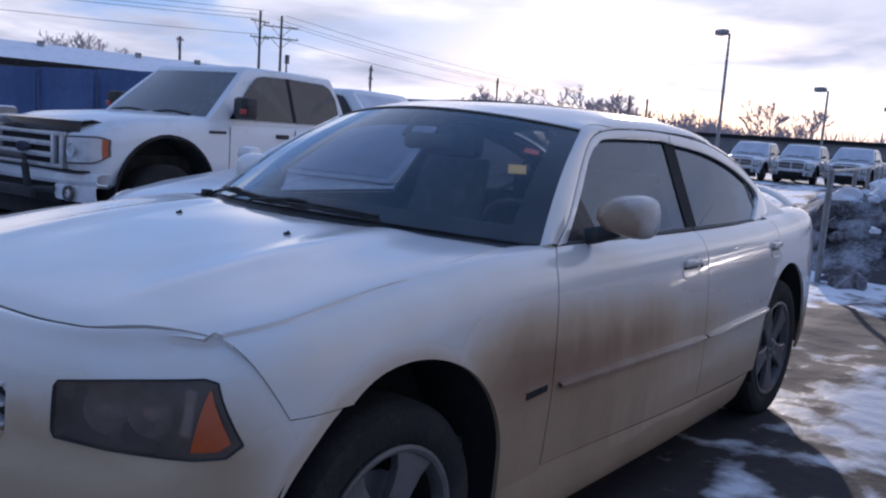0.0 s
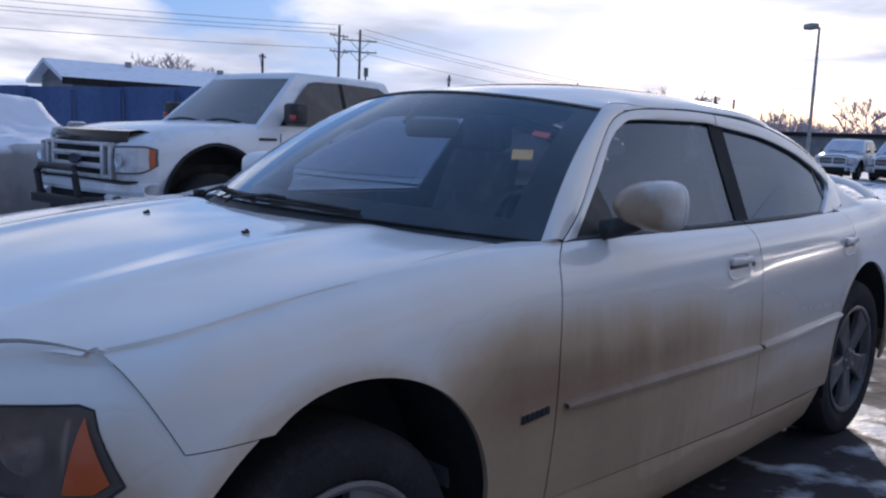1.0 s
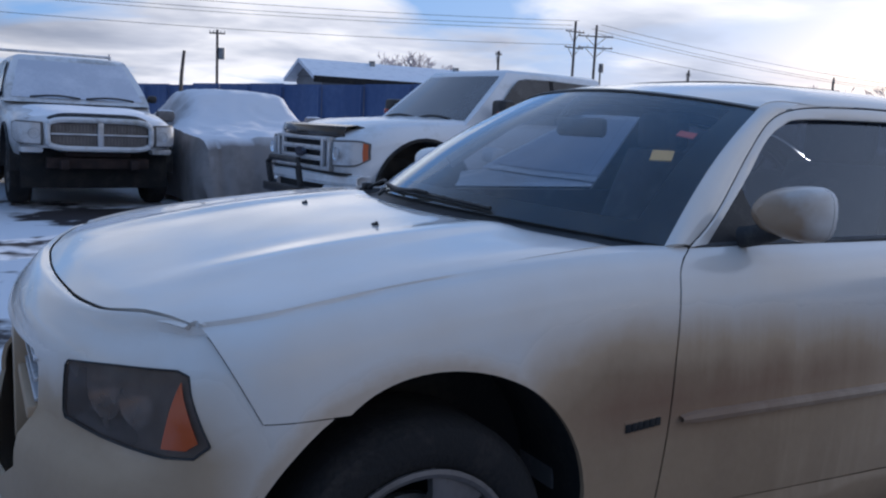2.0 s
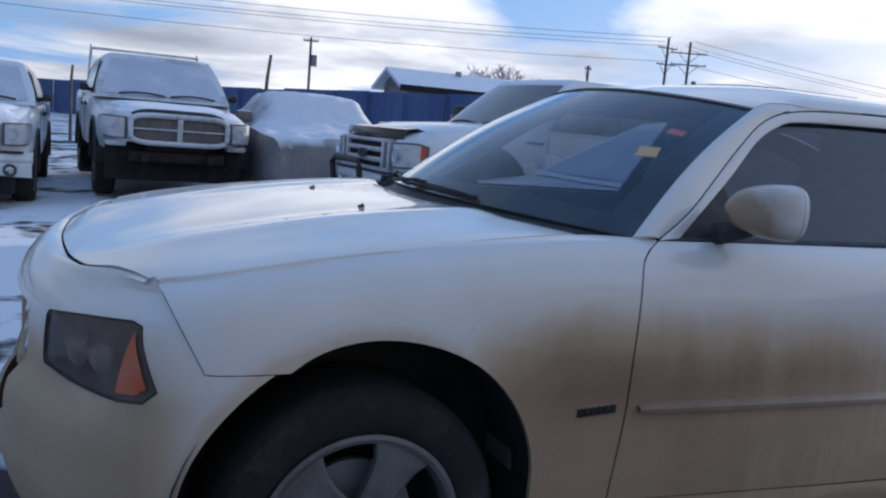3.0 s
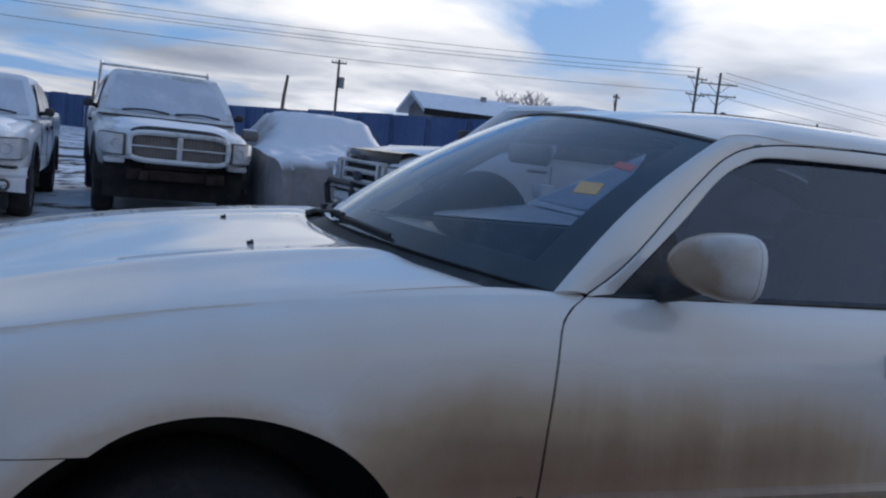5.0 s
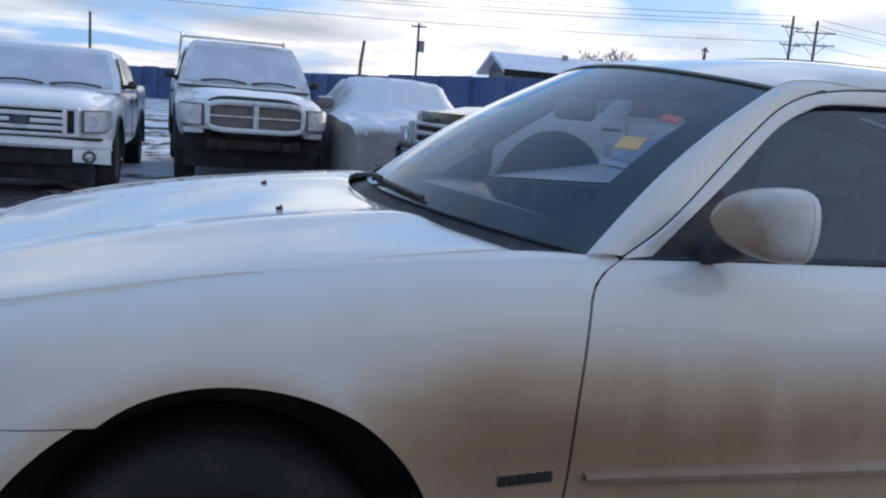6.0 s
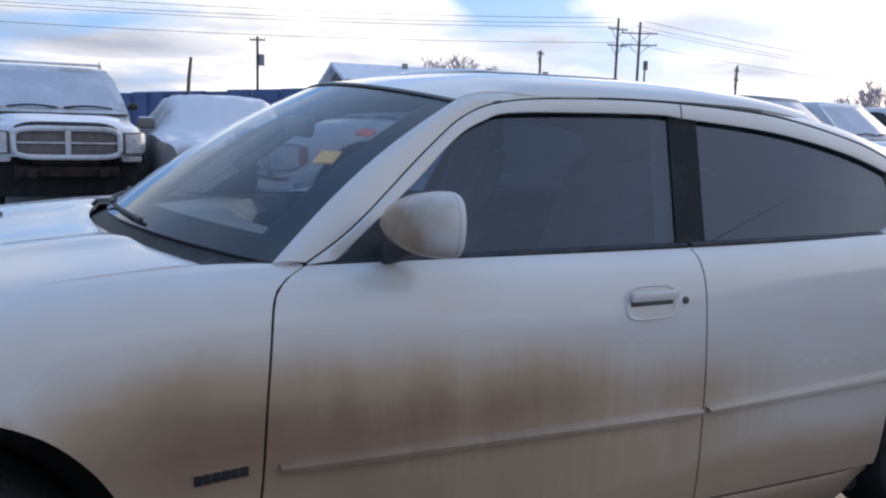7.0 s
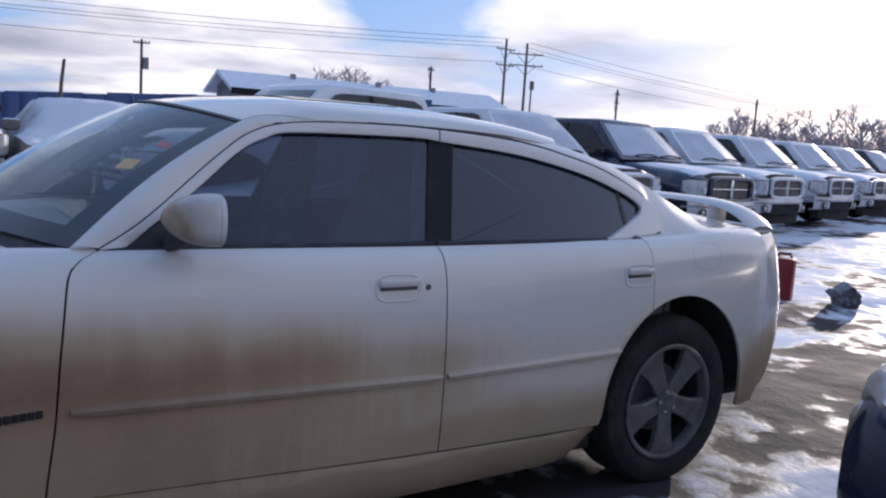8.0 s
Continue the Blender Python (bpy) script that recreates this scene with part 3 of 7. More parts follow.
def plate(bm, outline, depth, m=None):
    """A slab: outline in the xz plane, thick along y from 0 to depth."""
    a = [bm.verts.new((x, 0, z)) for x, z in outline]
    b = [bm.verts.new((x, depth, z)) for x, z in outline]
    n = len(a)
    bm.faces.new(a)
    bm.faces.new(list(reversed(b)))
    for i in range(n):
        bm.faces.new((a[i], b[i], b[(i + 1) % n], a[(i + 1) % n]))
    if m:
        bmesh.ops.transform(bm, matrix=m, verts=a + b)
    bmesh.ops.recalc_face_normals(bm, faces=bm.faces)
    return bm


def cut_convex(bm, polygon, axis):
    """Cuts a sheet along the edges of a convex polygon, drawn in the plane across axis, and takes out what lies inside."""
    k = [i for i in range(3) if i != axis]
    n = len(polygon)
    area = sum(polygon[i][0] * polygon[(i + 1) % n][1] - polygon[(i + 1) % n][0] * polygon[i][1] for i in range(n))
    poly = polygon if area > 0 else list(reversed(polygon))
    planes = []
    for i in range(n):
        a, b = poly[i], poly[(i + 1) % n]
        no, co = [0, 0, 0], [0, 0, 0]
        no[k[0]], no[k[1]] = b[1] - a[1], a[0] - b[0]
        co[k[0]], co[k[1]] = a
        planes.append((Vector(co), Vector(no).normalized()))
    lo = [min(p[i] for p in poly) - 0.02 for i in range(2)]
    hi = [max(p[i] for p in poly) + 0.02 for i in range(2)]

    def near(f):
        c = f.calc_center_median()
        return all(lo[i] - 0.05 < c[k[i]] < hi[i] + 0.05 for i in range(2))
    for co, no in planes:
        fs = [f for f in bm.faces if near(f)]
        geom = fs + list({e for f in fs for e in f.edges}) + list({v for f in fs for v in f.verts})
        bmesh.ops.bisect_plane(bm, geom=geom, plane_co=co, plane_no=no, dist=1e-5)
    gone = [f for f in bm.faces if all((f.calc_center_median() - co).dot(no) < 0 for co, no in planes)]
    bmesh.ops.delete(bm, geom=gone, context="FACES")
    return bm


def mirrored(bm, y):
    """A mirror image of a bmesh across the plane at that y."""
    b = bm.copy()
    bmesh.ops.transform(b, matrix=Matrix.Translation((0, y, 0)) @ Matrix.Diagonal((1, -1, 1, 1)) @ Matrix.Translation((0, -y, 0)), verts=b.verts)
    bmesh.ops.reverse_faces(b, faces=b.faces)
    return b

# ---- ground, fence, far things ----
def ground_z(x, y):
    """Height of the snowy ground: ruts and trampled lumps, level under the vehicles."""
    v = Vector((x, y, 0))
    d = max(abs(x), abs(y))
    a = 0.03 * noise.noise(v * 0.5) + 0.022 * noise.noise(v * 1.7 + Vector((3, 1, 0))) + 0.012 * noise.noise(v * 5.0)
    ruts = 0.03 * noise.noise(Vector((x * 0.25, y * 2.2, 5))) if y < 3 else 0.015 * noise.noise(Vector((x * 2.2, y * 0.25, 5)))
    fall = 0.07 * min(1.0, max(0.0, (-0.3 - x) / 1.2)) * min(1.0, max(0.0, (y - 7.0) / 1.5)) * min(1.0, max(0.0, (40 - d) / 20))
    return (a + ruts - 0.02 - fall) if d < 60 else -0.02


def build_ground():
    bm = bmesh.new()
    xs = sorted({round(-0.0 + s, 4) for s in
                 [-2500, -900, -350, -160, -80, -45, -28] + [-18 + i * 0.5 for i in range(24)] + [-6 + i * 0.14 for i in range(130)] + [12.2 + i * 0.45 for i in range(70)] + [45, 60, 85, 130, 260, 700, 2500]})
    ys = sorted({round(s, 4) for s in
                 [-2500, -900, -350, -160, -80, -45, -28] + [-18 + i * 0.5 for i in range(26)] + [-5 + i * 0.12 for i in range(100)] + [7 + i * 0.4 for i in range(60)] + [32, 36, 42, 50, 60, 85, 130, 260, 700, 2500]})
    sheet(bm, [[(x, y, ground_z(x, y)) for y in ys] for x in xs], (0, 0, 1))
    m = bpy.data.materials.new("trampled_snow")
    m.use_nodes = True
    nt = m.node_tree
    N, L = nt.nodes.new, nt.links.new
    p = nt.nodes["Principled BSDF"]
    p.inputs["Specular IOR Level"].default_value = 0.18
    geo = N("ShaderNodeNewGeometry")

    def noise_of(scale, detail, stretch=(1, 1, 1)):
        mp, n = N("ShaderNodeMapping"), N("ShaderNodeTexNoise")
        mp.inputs["Scale"].default_value = stretch
        n.inputs["Scale"].default_value, n.inputs["Detail"].default_value = scale, detail
        L(geo.outputs["Position"], mp.inputs["Vector"])
        L(mp.outputs["Vector"], n.inputs["Vector"])
        return n.outputs["Fac"]
    big, mid, fine = noise_of(0.55, 6.0, (0.7, 1.4, 1)), noise_of(3.5, 6.0), noise_of(45.0, 5.0)
    r1 = N("ShaderNodeValToRGB")
    r1.color_ramp.elements[0].position, r1.color_ramp.elements[0].color = 0.455, (0.050, 0.042, 0.043, 1)
    r1.color_ramp.elements[1].position, r1.color_ramp.elements[1].color = 0.56, (0.72, 0.74, 0.78, 1)
    mix0 = N("ShaderNodeMath")
    mix0.operation = "MULTIPLY_ADD"
    L(mid, mix0.inputs[0])
    mix0.inputs[1].default_value = 0.62
    mix0.inputs[2].default_value = -0.265
    add = N("ShaderNodeMath")
    add.operation = "ADD"
    L(big, add.inputs[0])
    L(mix0.outputs[0], add.inputs[1])
    # wheel-churned slush laid bare by the sedan's tail; untrodden snow and darker bare ground by the parked trucks
    # two patches on the sedan's near side are added to cut bounce light
    for c, r, bare in (((5.0, 0.5, 0), 1.9, 0.11), ((6.2, 0.9, 0), 1.2, 0.13), ((4.2, -0.3, 0), 1.3, 0.10), ((1.6, -1.3, 0), 3.5, 0.135), ((-1.4, -1.2, 0), 2.6, 0.17), ((-2.5, 5.6, 0), 4.2, -0.10), ((-0.8, 11.0, 0), 4.6, -0.14), ((-2.2, 8.9, 0), 1.5, 0.40), ((0.6, 9.6, 0), 1.35, 0.40), ((2.9, 9.5, 0), 1.2, 0.20)):
        dist, rng = N("ShaderNodeVectorMath"), N("ShaderNodeMapRange")
        dist.operation = "DISTANCE"
        dist.inputs[1].default_value = c
        L(geo.outputs["Position"], dist.inputs[0])
        rng.inputs["From Min"].default_value, rng.inputs["From Max"].default_value = r, r * 0.3
        rng.inputs["To Min"].default_value, rng.inputs["To Max"].default_value = 0.0, bare
        L(dist.outputs["Value"], rng.inputs["Value"])
        sub = N("ShaderNodeMath")
        sub.operation = "SUBTRACT"
        L(add.outputs[0], sub.inputs[0])
        L(rng.outputs["Result"], sub.inputs[1])
        add = sub
    L(add.outputs[0], r1.inputs["Fac"])
    L(r1.outputs["Color"], p.inputs["Base Color"])
    # wet in the bare hollows, glazed where slush froze at their rims, dull on dry snow
    L(tab_ramp(nt, add.outputs[0], ((0.0, 0.62), (1.0, 0.85), (0.42, 0.80), (0.50, 0.48), (0.55, 0.62), (0.60, 0.85))), p.inputs["Roughness"])
    bn = N("ShaderNodeBump")
    bn.inputs["Strength"].default_value, bn.inputs["Distance"].default_value = 0.7, 0.03
    hsum = N("ShaderNodeMath")
    hsum.operation = "MULTIPLY_ADD"
    L(fine, hsum.inputs[0])
    hsum.inputs[1].default_value = 0.10
    L(mid, hsum.inputs[2])
    L(hsum.outputs[0], bn.inputs["Height"])
    L(bn.outputs["Normal"], p.inputs["Normal"])
    g = part("ground", bm, m)
    tagged(g, "trampled snow with icy ruts and bare patches", "ground", kind="structure")


build_ground()


def build_fence_wall():
    """The tall blue sheet fence round the yard, on posts."""
    corners = [(14.5, 20.5), (9.6, 39.0), (3.0, 63.0), (-16.0, 92.0), (-60.0, 96.0)]
    wall = thing("fence_wall", "tall dark blue sheet-metal fence", "fence", kind="structure")
    for a, b in zip(corners[:-1], corners[1:]):
        d = Vector((b[0] - a[0], b[1] - a[1], 0))
        n = max(2, int(d.length / 2.4))
        side = Vector((-d.y, d.x, 0)).normalized()
        for k in range(n):
            p, q = Vector((*a, 0)) + d * (k / n), Vector((*a, 0)) + d * ((k + 0.995) / n)
            h = 2.55 + 0.05 * random.uniform(-1, 1)
            bm = bmesh.new()
            rows = []
            for i in range(17):
                t = i / 16
                off = side * (0.010 * (1 if (i // 2) % 2 else -1) + 0.02 * random.uniform(-1, 1))
                rows.append([p.lerp(q, t) + off + Vector((0, 0, z)) for z in (-0.1, 1.0, 2.0, h)])
            sheet(bm, rows)
            part("panel", bm, M_BLUE, wall, solid=0.01)
            bm = bmesh.new()
            c = p - side * 0.12 if side.y > 0 or side.x > 0 else p + side * 0.12
            box(bm, c.x - 0.05, c.x + 0.05, c.y - 0.05, c.y + 0.05, -0.1, 2.45)
            part("post", bm, M_BLUE, wall)


build_fence_wall()


def build_shed():
    """The long low building with a snowy gable roof behind the blue fence."""
    ob = thing("storage_building", "long grey storage building with a snow-covered gable roof", "building")
    L, W, EZ, RZ = 16.0, 4.4, 3.35, 4.17
    at = pose(14.3, 38.6, 0, 0, 0, -3)
    bm = bmesh.new()
    box(bm, 0.3, L, 0, W, -0.1, EZ)
    w = part("wall", bm, M_SIDING, ob, smooth=False)
    w.matrix_basis = at
    bm = bmesh.new()
    plate(bm, [(0, EZ), (W, EZ), (W / 2, RZ)], 0.12, Matrix.Rotation(radians(90), 4, "Z") @ Matrix.Translation((0, -0.3, 0)))
    g = part("gable", bm, M_SIDING, ob, smooth=False)
    g.matrix_basis = at
    for s in (0, 1):
        bm = bmesh.new()
        y0, y1 = (-0.5, W / 2) if s == 0 else (W / 2, W + 0.5)
        z0, z1 = (EZ - 0.11, RZ + 0.03) if s == 0 else (RZ + 0.03, EZ - 0.11)
        sheet(bm, [[(x, y, z) for y, z in ((y0, z0), ((y0 + y1) / 2, (z0 + z1) / 2), (y1, z1))] for x in (-0.3, 4, 8, 12, L + 0.3)], (0, 0, 1))
        r = part("roof", bm, M_SNOW, ob, solid=0.18)
        r.matrix_basis = at
    bm = boxed(-0.3, L, -0.56, -0.5, EZ - 0.42, EZ - 0.10)
    f = part("eaves_board", bm, M_GAP, ob, smooth=False)
    f.matrix_basis = at
    for x in (3.5, 8.5, 12):
        bm = bmesh.new()
        box(bm, x, x + 0.25, 1.7, 1.95, 4.0, 4.30)
        v = part("roof_vent", bm, M_STEEL, ob, smooth=False)
        v.matrix_basis = at


build_shed()


def utility_pole(x, y, h, arms=(0.5,), width=1.6, transformer=0.0, turn=20.0, r=0.14, braces=True):
    ob = thing("utility_pole", "weathered wooden utility pole with cross-arms", "utility pole", "power poles", at=pose(x, y, 0, 0, 0, turn))
    bm = bmesh.new()
    tube(bm, [(0, 0, -0.3), (0, 0, h * 0.5), (0, 0, h)], r, 10, r * 0.75)
    part("pole", bm, M_WOOD, ob)
    for a in arms:
        bm = boxed(-width, width, -0.045, 0.045, h - a - 0.05, h - a + 0.05)
        if braces:
            tube(bm, [(-width * 0.6, 0.08, h - a), (0, 0.1, h - a - 0.9)], 0.03, 5)
            tube(bm, [(width * 0.6, 0.08, h - a), (0, 0.1, h - a - 0.9)], 0.03, 5)
        arm = part("cross_arm", bm, M_WOOD, ob)
        for k in (-0.92, -0.45, 0.45, 0.92):
            bm = bmesh.new()
            tube(bm, [(k * width, 0, h - a + 0.05), (k * width, 0, h - a + 0.20)], 0.035, 6)
            part("insulator", bm, M_STEEL, arm)
    if transformer:
        bm = bmesh.new()
        tube(bm, [(0.33, 0, h - transformer - 0.45), (0.33, 0, h - transformer + 0.35)], 0.24, 12)
        part("transformer", bm, M_STEEL, ob)
    return ob


utility_pole(46.6, 60.0, 10.7, (0.9, 2.3), 1.1, 0, 5)
utility_pole(49.0, 60.0, 10.6, (1.0, 2.0), 1.6, 0, -25)
utility_pole(51.0, 61.5, 7.4, (), 1.0, 0.35, 40, 0.10)
utility_pole(14.85, 60.0, 7.0, (0.25,), 0.55, 1.6, -20, 0.12, False)
utility_pole(42.0, 65.2, 8.0, (0.3,), 0.6, 0, 30)
utility_pole(61.3, 60.5, 7.5, (0.5, 1.4), 0.7, 0, 30, 0.13)
utility_pole(80.0, 58.0, 8.0, (0.5,), 0.9, 0, 30, 0.13)
utility_pole(96.0, 49.0, 7.4, (0.5,), 0.9, 0, 30, 0.16)
utility_pole(99.0, 48.0, 7.2, (0.6,), 0.9, 0, 30, 0.16)
utility_pole(-7.2, 58.0, 5.4, (), 0.9, 0, 0, 0.11)


def wires():
    runs = []
    for k, dz in enumerate((0.0, 0.0, -0.5, -1.9)):
        o = (-1.5, 1.5, 0.4, -0.2)[k]
        runs.append([(46.6 + o * 0.5, 60.0 + o, 10.55 + dz), (-70 + o, 78 + o * 2, 12.2 + dz * 0.7)])
        runs.append([(49.0 + o * 0.5, 60.0 + o, 10.45 + dz), (150 + o, 62 + o * 2, 9.8 + dz * 0.7)])
    for a, b in runs:
        a, b = Vector(a), Vector(b)
        ob = thing("power_line", "thin dark overhead power line", "power line", "overhead lines")
        pts = [a.lerp(b, t / 24) - Vector((0, 0, 2.2 * 4 * (t / 24) * (1 - t / 24))) for t in range(25)]
        part("wire", tube(bmesh.new(), pts, 0.020, 5), M_WIRE, ob)


wires()


def light_mast(x, y, h, turn):
    ob = thing("lamp_post", "tall steel lot lamp post with one head", "lamp post", "lot lamps", at=pose(x, y, 0, 0, 0, turn))
    bm = bmesh.new()
    tube(bm, [(0, 0, -0.2), (0, 0, h)], 0.12, 10, 0.07)
    part("mast", bm, M_STEEL, ob)
    bm = bmesh.new()
    tube(bm, [(0, 0, h), (0.5, 0, h + 0.12)], 0.05, 8)
    box(bm, 0.35, 1.1, -0.28, 0.28, h - 0.02, h + 0.32, 0.08)
    part("lamp_head", bm, M_STEEL, ob)


light_mast(48.77, 18.5, 8.25, 60)
light_mast(61.8, 16.1, 5.95, 60)
light_mast(74.0, 14.0, 5.4, 60)


def bare_tree(x, y, h, seed, spread_w=0.55):
    rnd = random.Random(seed)
    ob = thing("bare_tree", "leafless winter tree with brown twigs", "tree", "bare trees", at=pose(x, y, 0))
    trunk = bmesh.new()
    tube(trunk, [(0, 0, -0.2), (0.1 * h * rnd.uniform(-.3, .3), 0, h * 0.3), (0, 0.1, h * 0.55)], 0.03 * h, 7, 0.014 * h)
    part("trunk", trunk, M_BARK, ob)
    crown = bmesh.new()

    def grow(p, d, length, r, depth):
        q = p + d * length
        mid = p.lerp(q, 0.5) + Vector((rnd.uniform(-1, 1), rnd.uniform(-1, 1), rnd.uniform(-.5, .5))) * length * 0.08
        tube(crown, [p, mid, q], max(r, 0.035), 4 if depth < 2 else 3, max(r * 0.6, 0.022), caps=False)
        if depth == 0:
            return
        for _ in range(3 if depth > 1 else 4):
            e = (d + Vector((rnd.uniform(-1, 1), rnd.uniform(-1, 1), rnd.uniform(-.2, .7))) * 0.85).normalized()
            grow(p.lerp(q, rnd.uniform(0.4, 1.0)), e, length * rnd.uniform(0.5, 0.75), r * 0.6, depth - 1)
    for k in range(6):
        a = 2 * math.pi * k / 6 + rnd.uniform(-.4, .4)
        d = Vector((math.cos(a) * spread_w, math.sin(a) * spread_w, rnd.uniform(0.6, 1.2))).normalized()
        grow(Vector((0, 0, h * rnd.uniform(0.22, 0.5))), d, h * rnd.uniform(0.22, 0.32), 0.010 * h, 3)
    part("crown", crown, M_BARK, ob)


def far_belt():
    """The distant line of brush and low sheds at the yard's far side."""
    bm = bmesh.new()
    rnd = random.Random(5)
    for k in range(900):
        a = radians(rnd.uniform(-8, 33))
        d = rnd.uniform(120, 150)
        x, y = d * math.cos(a), d * math.sin(a)
        h = rnd.uniform(2.0, 5.2)
        tube(bm, [(x, y, 0), (x + rnd.uniform(-.8, .8), y + rnd.uniform(-.8, .8), h)], 0.16, 3, 0.05, caps=False)
        for _ in range(3):
            tube(bm, [(x, y, h * rnd.uniform(.2, .7)), (x + rnd.uniform(-1.6, 1.6), y + rnd.uniform(-1.6, 1.6), h * rnd.uniform(.6, 1.1))], 0.10, 3, 0.03, caps=False)
    for k in range(1500):
        a = radians(rnd.uniform(17, 35.5))
        d = rnd.uniform(100, 125)
        x, y = d * math.cos(a), d * math.sin(a)
        h = rnd.uniform(2.5, 6.4) * (0.75 + 0.35 * noise.noise(Vector((a * 14, 0, 3))))
        tube(bm, [(x, y, 0), (x + rnd.uniform(-.6, .6), y + rnd.uniform(-.6, .6), h)], 0.07, 3, 0.03, caps=False)
        for _ in range(4):
            z = h * rnd.uniform(.3, .8)
            tube(bm, [(x, y, z), (x + rnd.uniform(-1.5, 1.5), y + rnd.uniform(-1.5, 1.5), z + h * rnd.uniform(.15, .4))], 0.05, 3, 0.02, caps=False)
    tagged(part("far_brush", bm, M_BARK), "distant belt of bare winter brush", "brush", kind="stuff")


rt = random.Random(3)
for k in range(20):
    a = radians(24 + k * 0.72 + rt.uniform(-.5, .5))
    d = rt.uniform(95, 115)
    bare_tree(d * math.cos(a), d * math.sin(a), rt.uniform(5.5, 8.5), k)
for k in range(4):
    a = radians(15.5 + k * 1.2)
    bare_tree(95 * math.cos(a), 95 * math.sin(a), rt.uniform(5.5, 7.5), 20 + k)
for a, d, h in ((65.6, 95, 8.8), (64.0, 100, 9.5), (62.3, 100, 9.8), (61.0, 100, 9.4)):
    bare_tree(d * math.cos(radians(a)), d * math.sin(radians(a)), h, int(a * 10), 0.4)
far_belt()


def long_shed():
    ob = thing("distant_warehouse", "long dark low warehouse across the yard", "building")
    for i, (x, y, l, h, t) in enumerate(((86, 2, 60, 2.5, 96),)):
        bm = boxed(0, l, 0, 8, -0.1, h)
        w = part("wall", bm, M_SIDING, ob, smooth=False)
        w.matrix_basis = pose(x, y - 14, 0, 0, 0, t)
        bm = boxed(-0.3, l + 0.3, -0.3, 8.3, h, h + 0.35)
        w = part("roof", bm, M_GAP, ob, smooth=False)
        w.matrix_basis = pose(x, y - 14, 0, 0, 0, t)


long_shed()


def pipe_fence():
    """Low pipe rail with posts beyond the sedan's tail."""
    ob = thing("pipe_fence", "low galvanised pipe fence with wire mesh", "fence")
    a, b = Vector((8.4, 1.30, 0)), Vector((30.8, 5.35, 0))
    n = 5
    for k in range(n + 1):
        p = a.lerp(b, k / n)
        bm = bmesh.new()
        tube(bm, [p + Vector((0, 0, -0.1)), p + Vector((0, 0, 1.22))], 0.035, 8)
        part("post", bm, M_STEEL, ob)
        if k < n:
            q = a.lerp(b, (k + 1) / n)
            bm = bmesh.new()
            tube(bm, [p + Vector((0, 0, 1.2)), q + Vector((0, 0, 1.2))], 0.024, 8)
            part("rail", bm, M_STEEL, ob)
            bm = bmesh.new()
            tube(bm, [p + Vector((0, 0, 0.62)), q + Vector((0, 0, 0.62))], 0.004, 4, caps=False)
            part("strand", bm, M_STEEL, ob)


pipe_fence()


def rubble_heap():
    """A ploughed heap of dirty snow lumps and dark rubble."""
    rnd = random.Random(11)
    ob = thing("snow_rubble_heap", "ploughed heap of dark dirty snow and rubble lumps", "snow heap")
    heap = bmesh.new()
    rows = []
    for i in range(29):
        row = []
        for j in range(29):
            u, v = i / 14 - 1, j / 14 - 1
            r = math.hypot(u, v)
            z = max(0.0, 1 - r * r) * 0.95
            x, y = u * 2.6, v * 1.9
            z = z + (0.22 * noise.noise(Vector((x * 1.3, y * 1.3, 2))) + 0.12 * noise.noise(Vector((x * 3, y * 3, 7)))) * min(1.0, 3 * max(0, 1 - r)) - 0.08
            row.append((x, y, z))
        rows.append(row)
    sheet(heap, rows, (0, 0, 1))
    part("mound", heap, M_DEBRIS, ob)
    for k in range(70):
        bm = bmesh.new()
        bmesh.ops.create_icosphere(bm, subdivisions=2, radius=1.0)
        s = rnd.uniform(0.06, 0.24)
        for v in bm.verts:
            v.co *= s * (1 + 0.6 * noise.noise(v.co * 1.8 + Vector((k, 0, 0))))
            v.co.z *= 0.75
        u, v2 = rnd.gauss(0, 0.42), rnd.gauss(0, 0.42)
        rr = min(1.0, u * u + v2 * v2)
        o = part("lump", bm, M_SNOW if rnd.random() < 0.3 else M_DEBRIS, ob)
        o.matrix_basis = Matrix.Translation((u * 2.6, v2 * 1.9, max(0.0, 1 - rr) * 0.95 - 0.02))
    ob.matrix_basis = pose(11.4, 1.2, 0, 0, 0, 12)


rubble_heap()


def rock(x, y, s, seed):
    bm = bmesh.new()
    bmesh.ops.create_icosphere(bm, subdivisions=3, radius=1.0)
    for v in bm.verts:
        v.co *= s * (1 + 0.45 * noise.noise(v.co * 1.5 + Vector((seed, 0, 0))) + 0.2 * noise.noise(v.co * 4))
        v.co.z *= 0.85
    tagged(part("dirty_snow_lump", bm, M_DEBRIS), "dark lump of frozen dirty snow on the ground", "snow lump").matrix_basis = pose(x, y, s * 0.55)


rock(8.15, 2.38, 0.15, 3)


def build_red_box(x, y):
    # unidentified red box shape; its handle and cap are made up
    ob = thing("fuel_can", "upright red box shape standing on the snow", "fuel can", at=pose(x, y, 0.0, 0, 0, 25))
    part("body", boxed(-0.085, 0.085, -0.11, 0.11, -0.03, 0.40, 0.02), M_RED_BOX, ob)
    part("handle", tube(bmesh.new(), [(0, -0.07, 0.41), (0, -0.06, 0.445), (0, 0.05, 0.445), (0, 0.06, 0.41)], 0.016, 8), M_RED_BOX, ob)
    part("cap", tube(bmesh.new(), [(0, 0.07, 0.41), (0, 0.075, 0.44)], 0.022, 10), M_BLACK, ob)


build_red_box(7.86, 2.90)

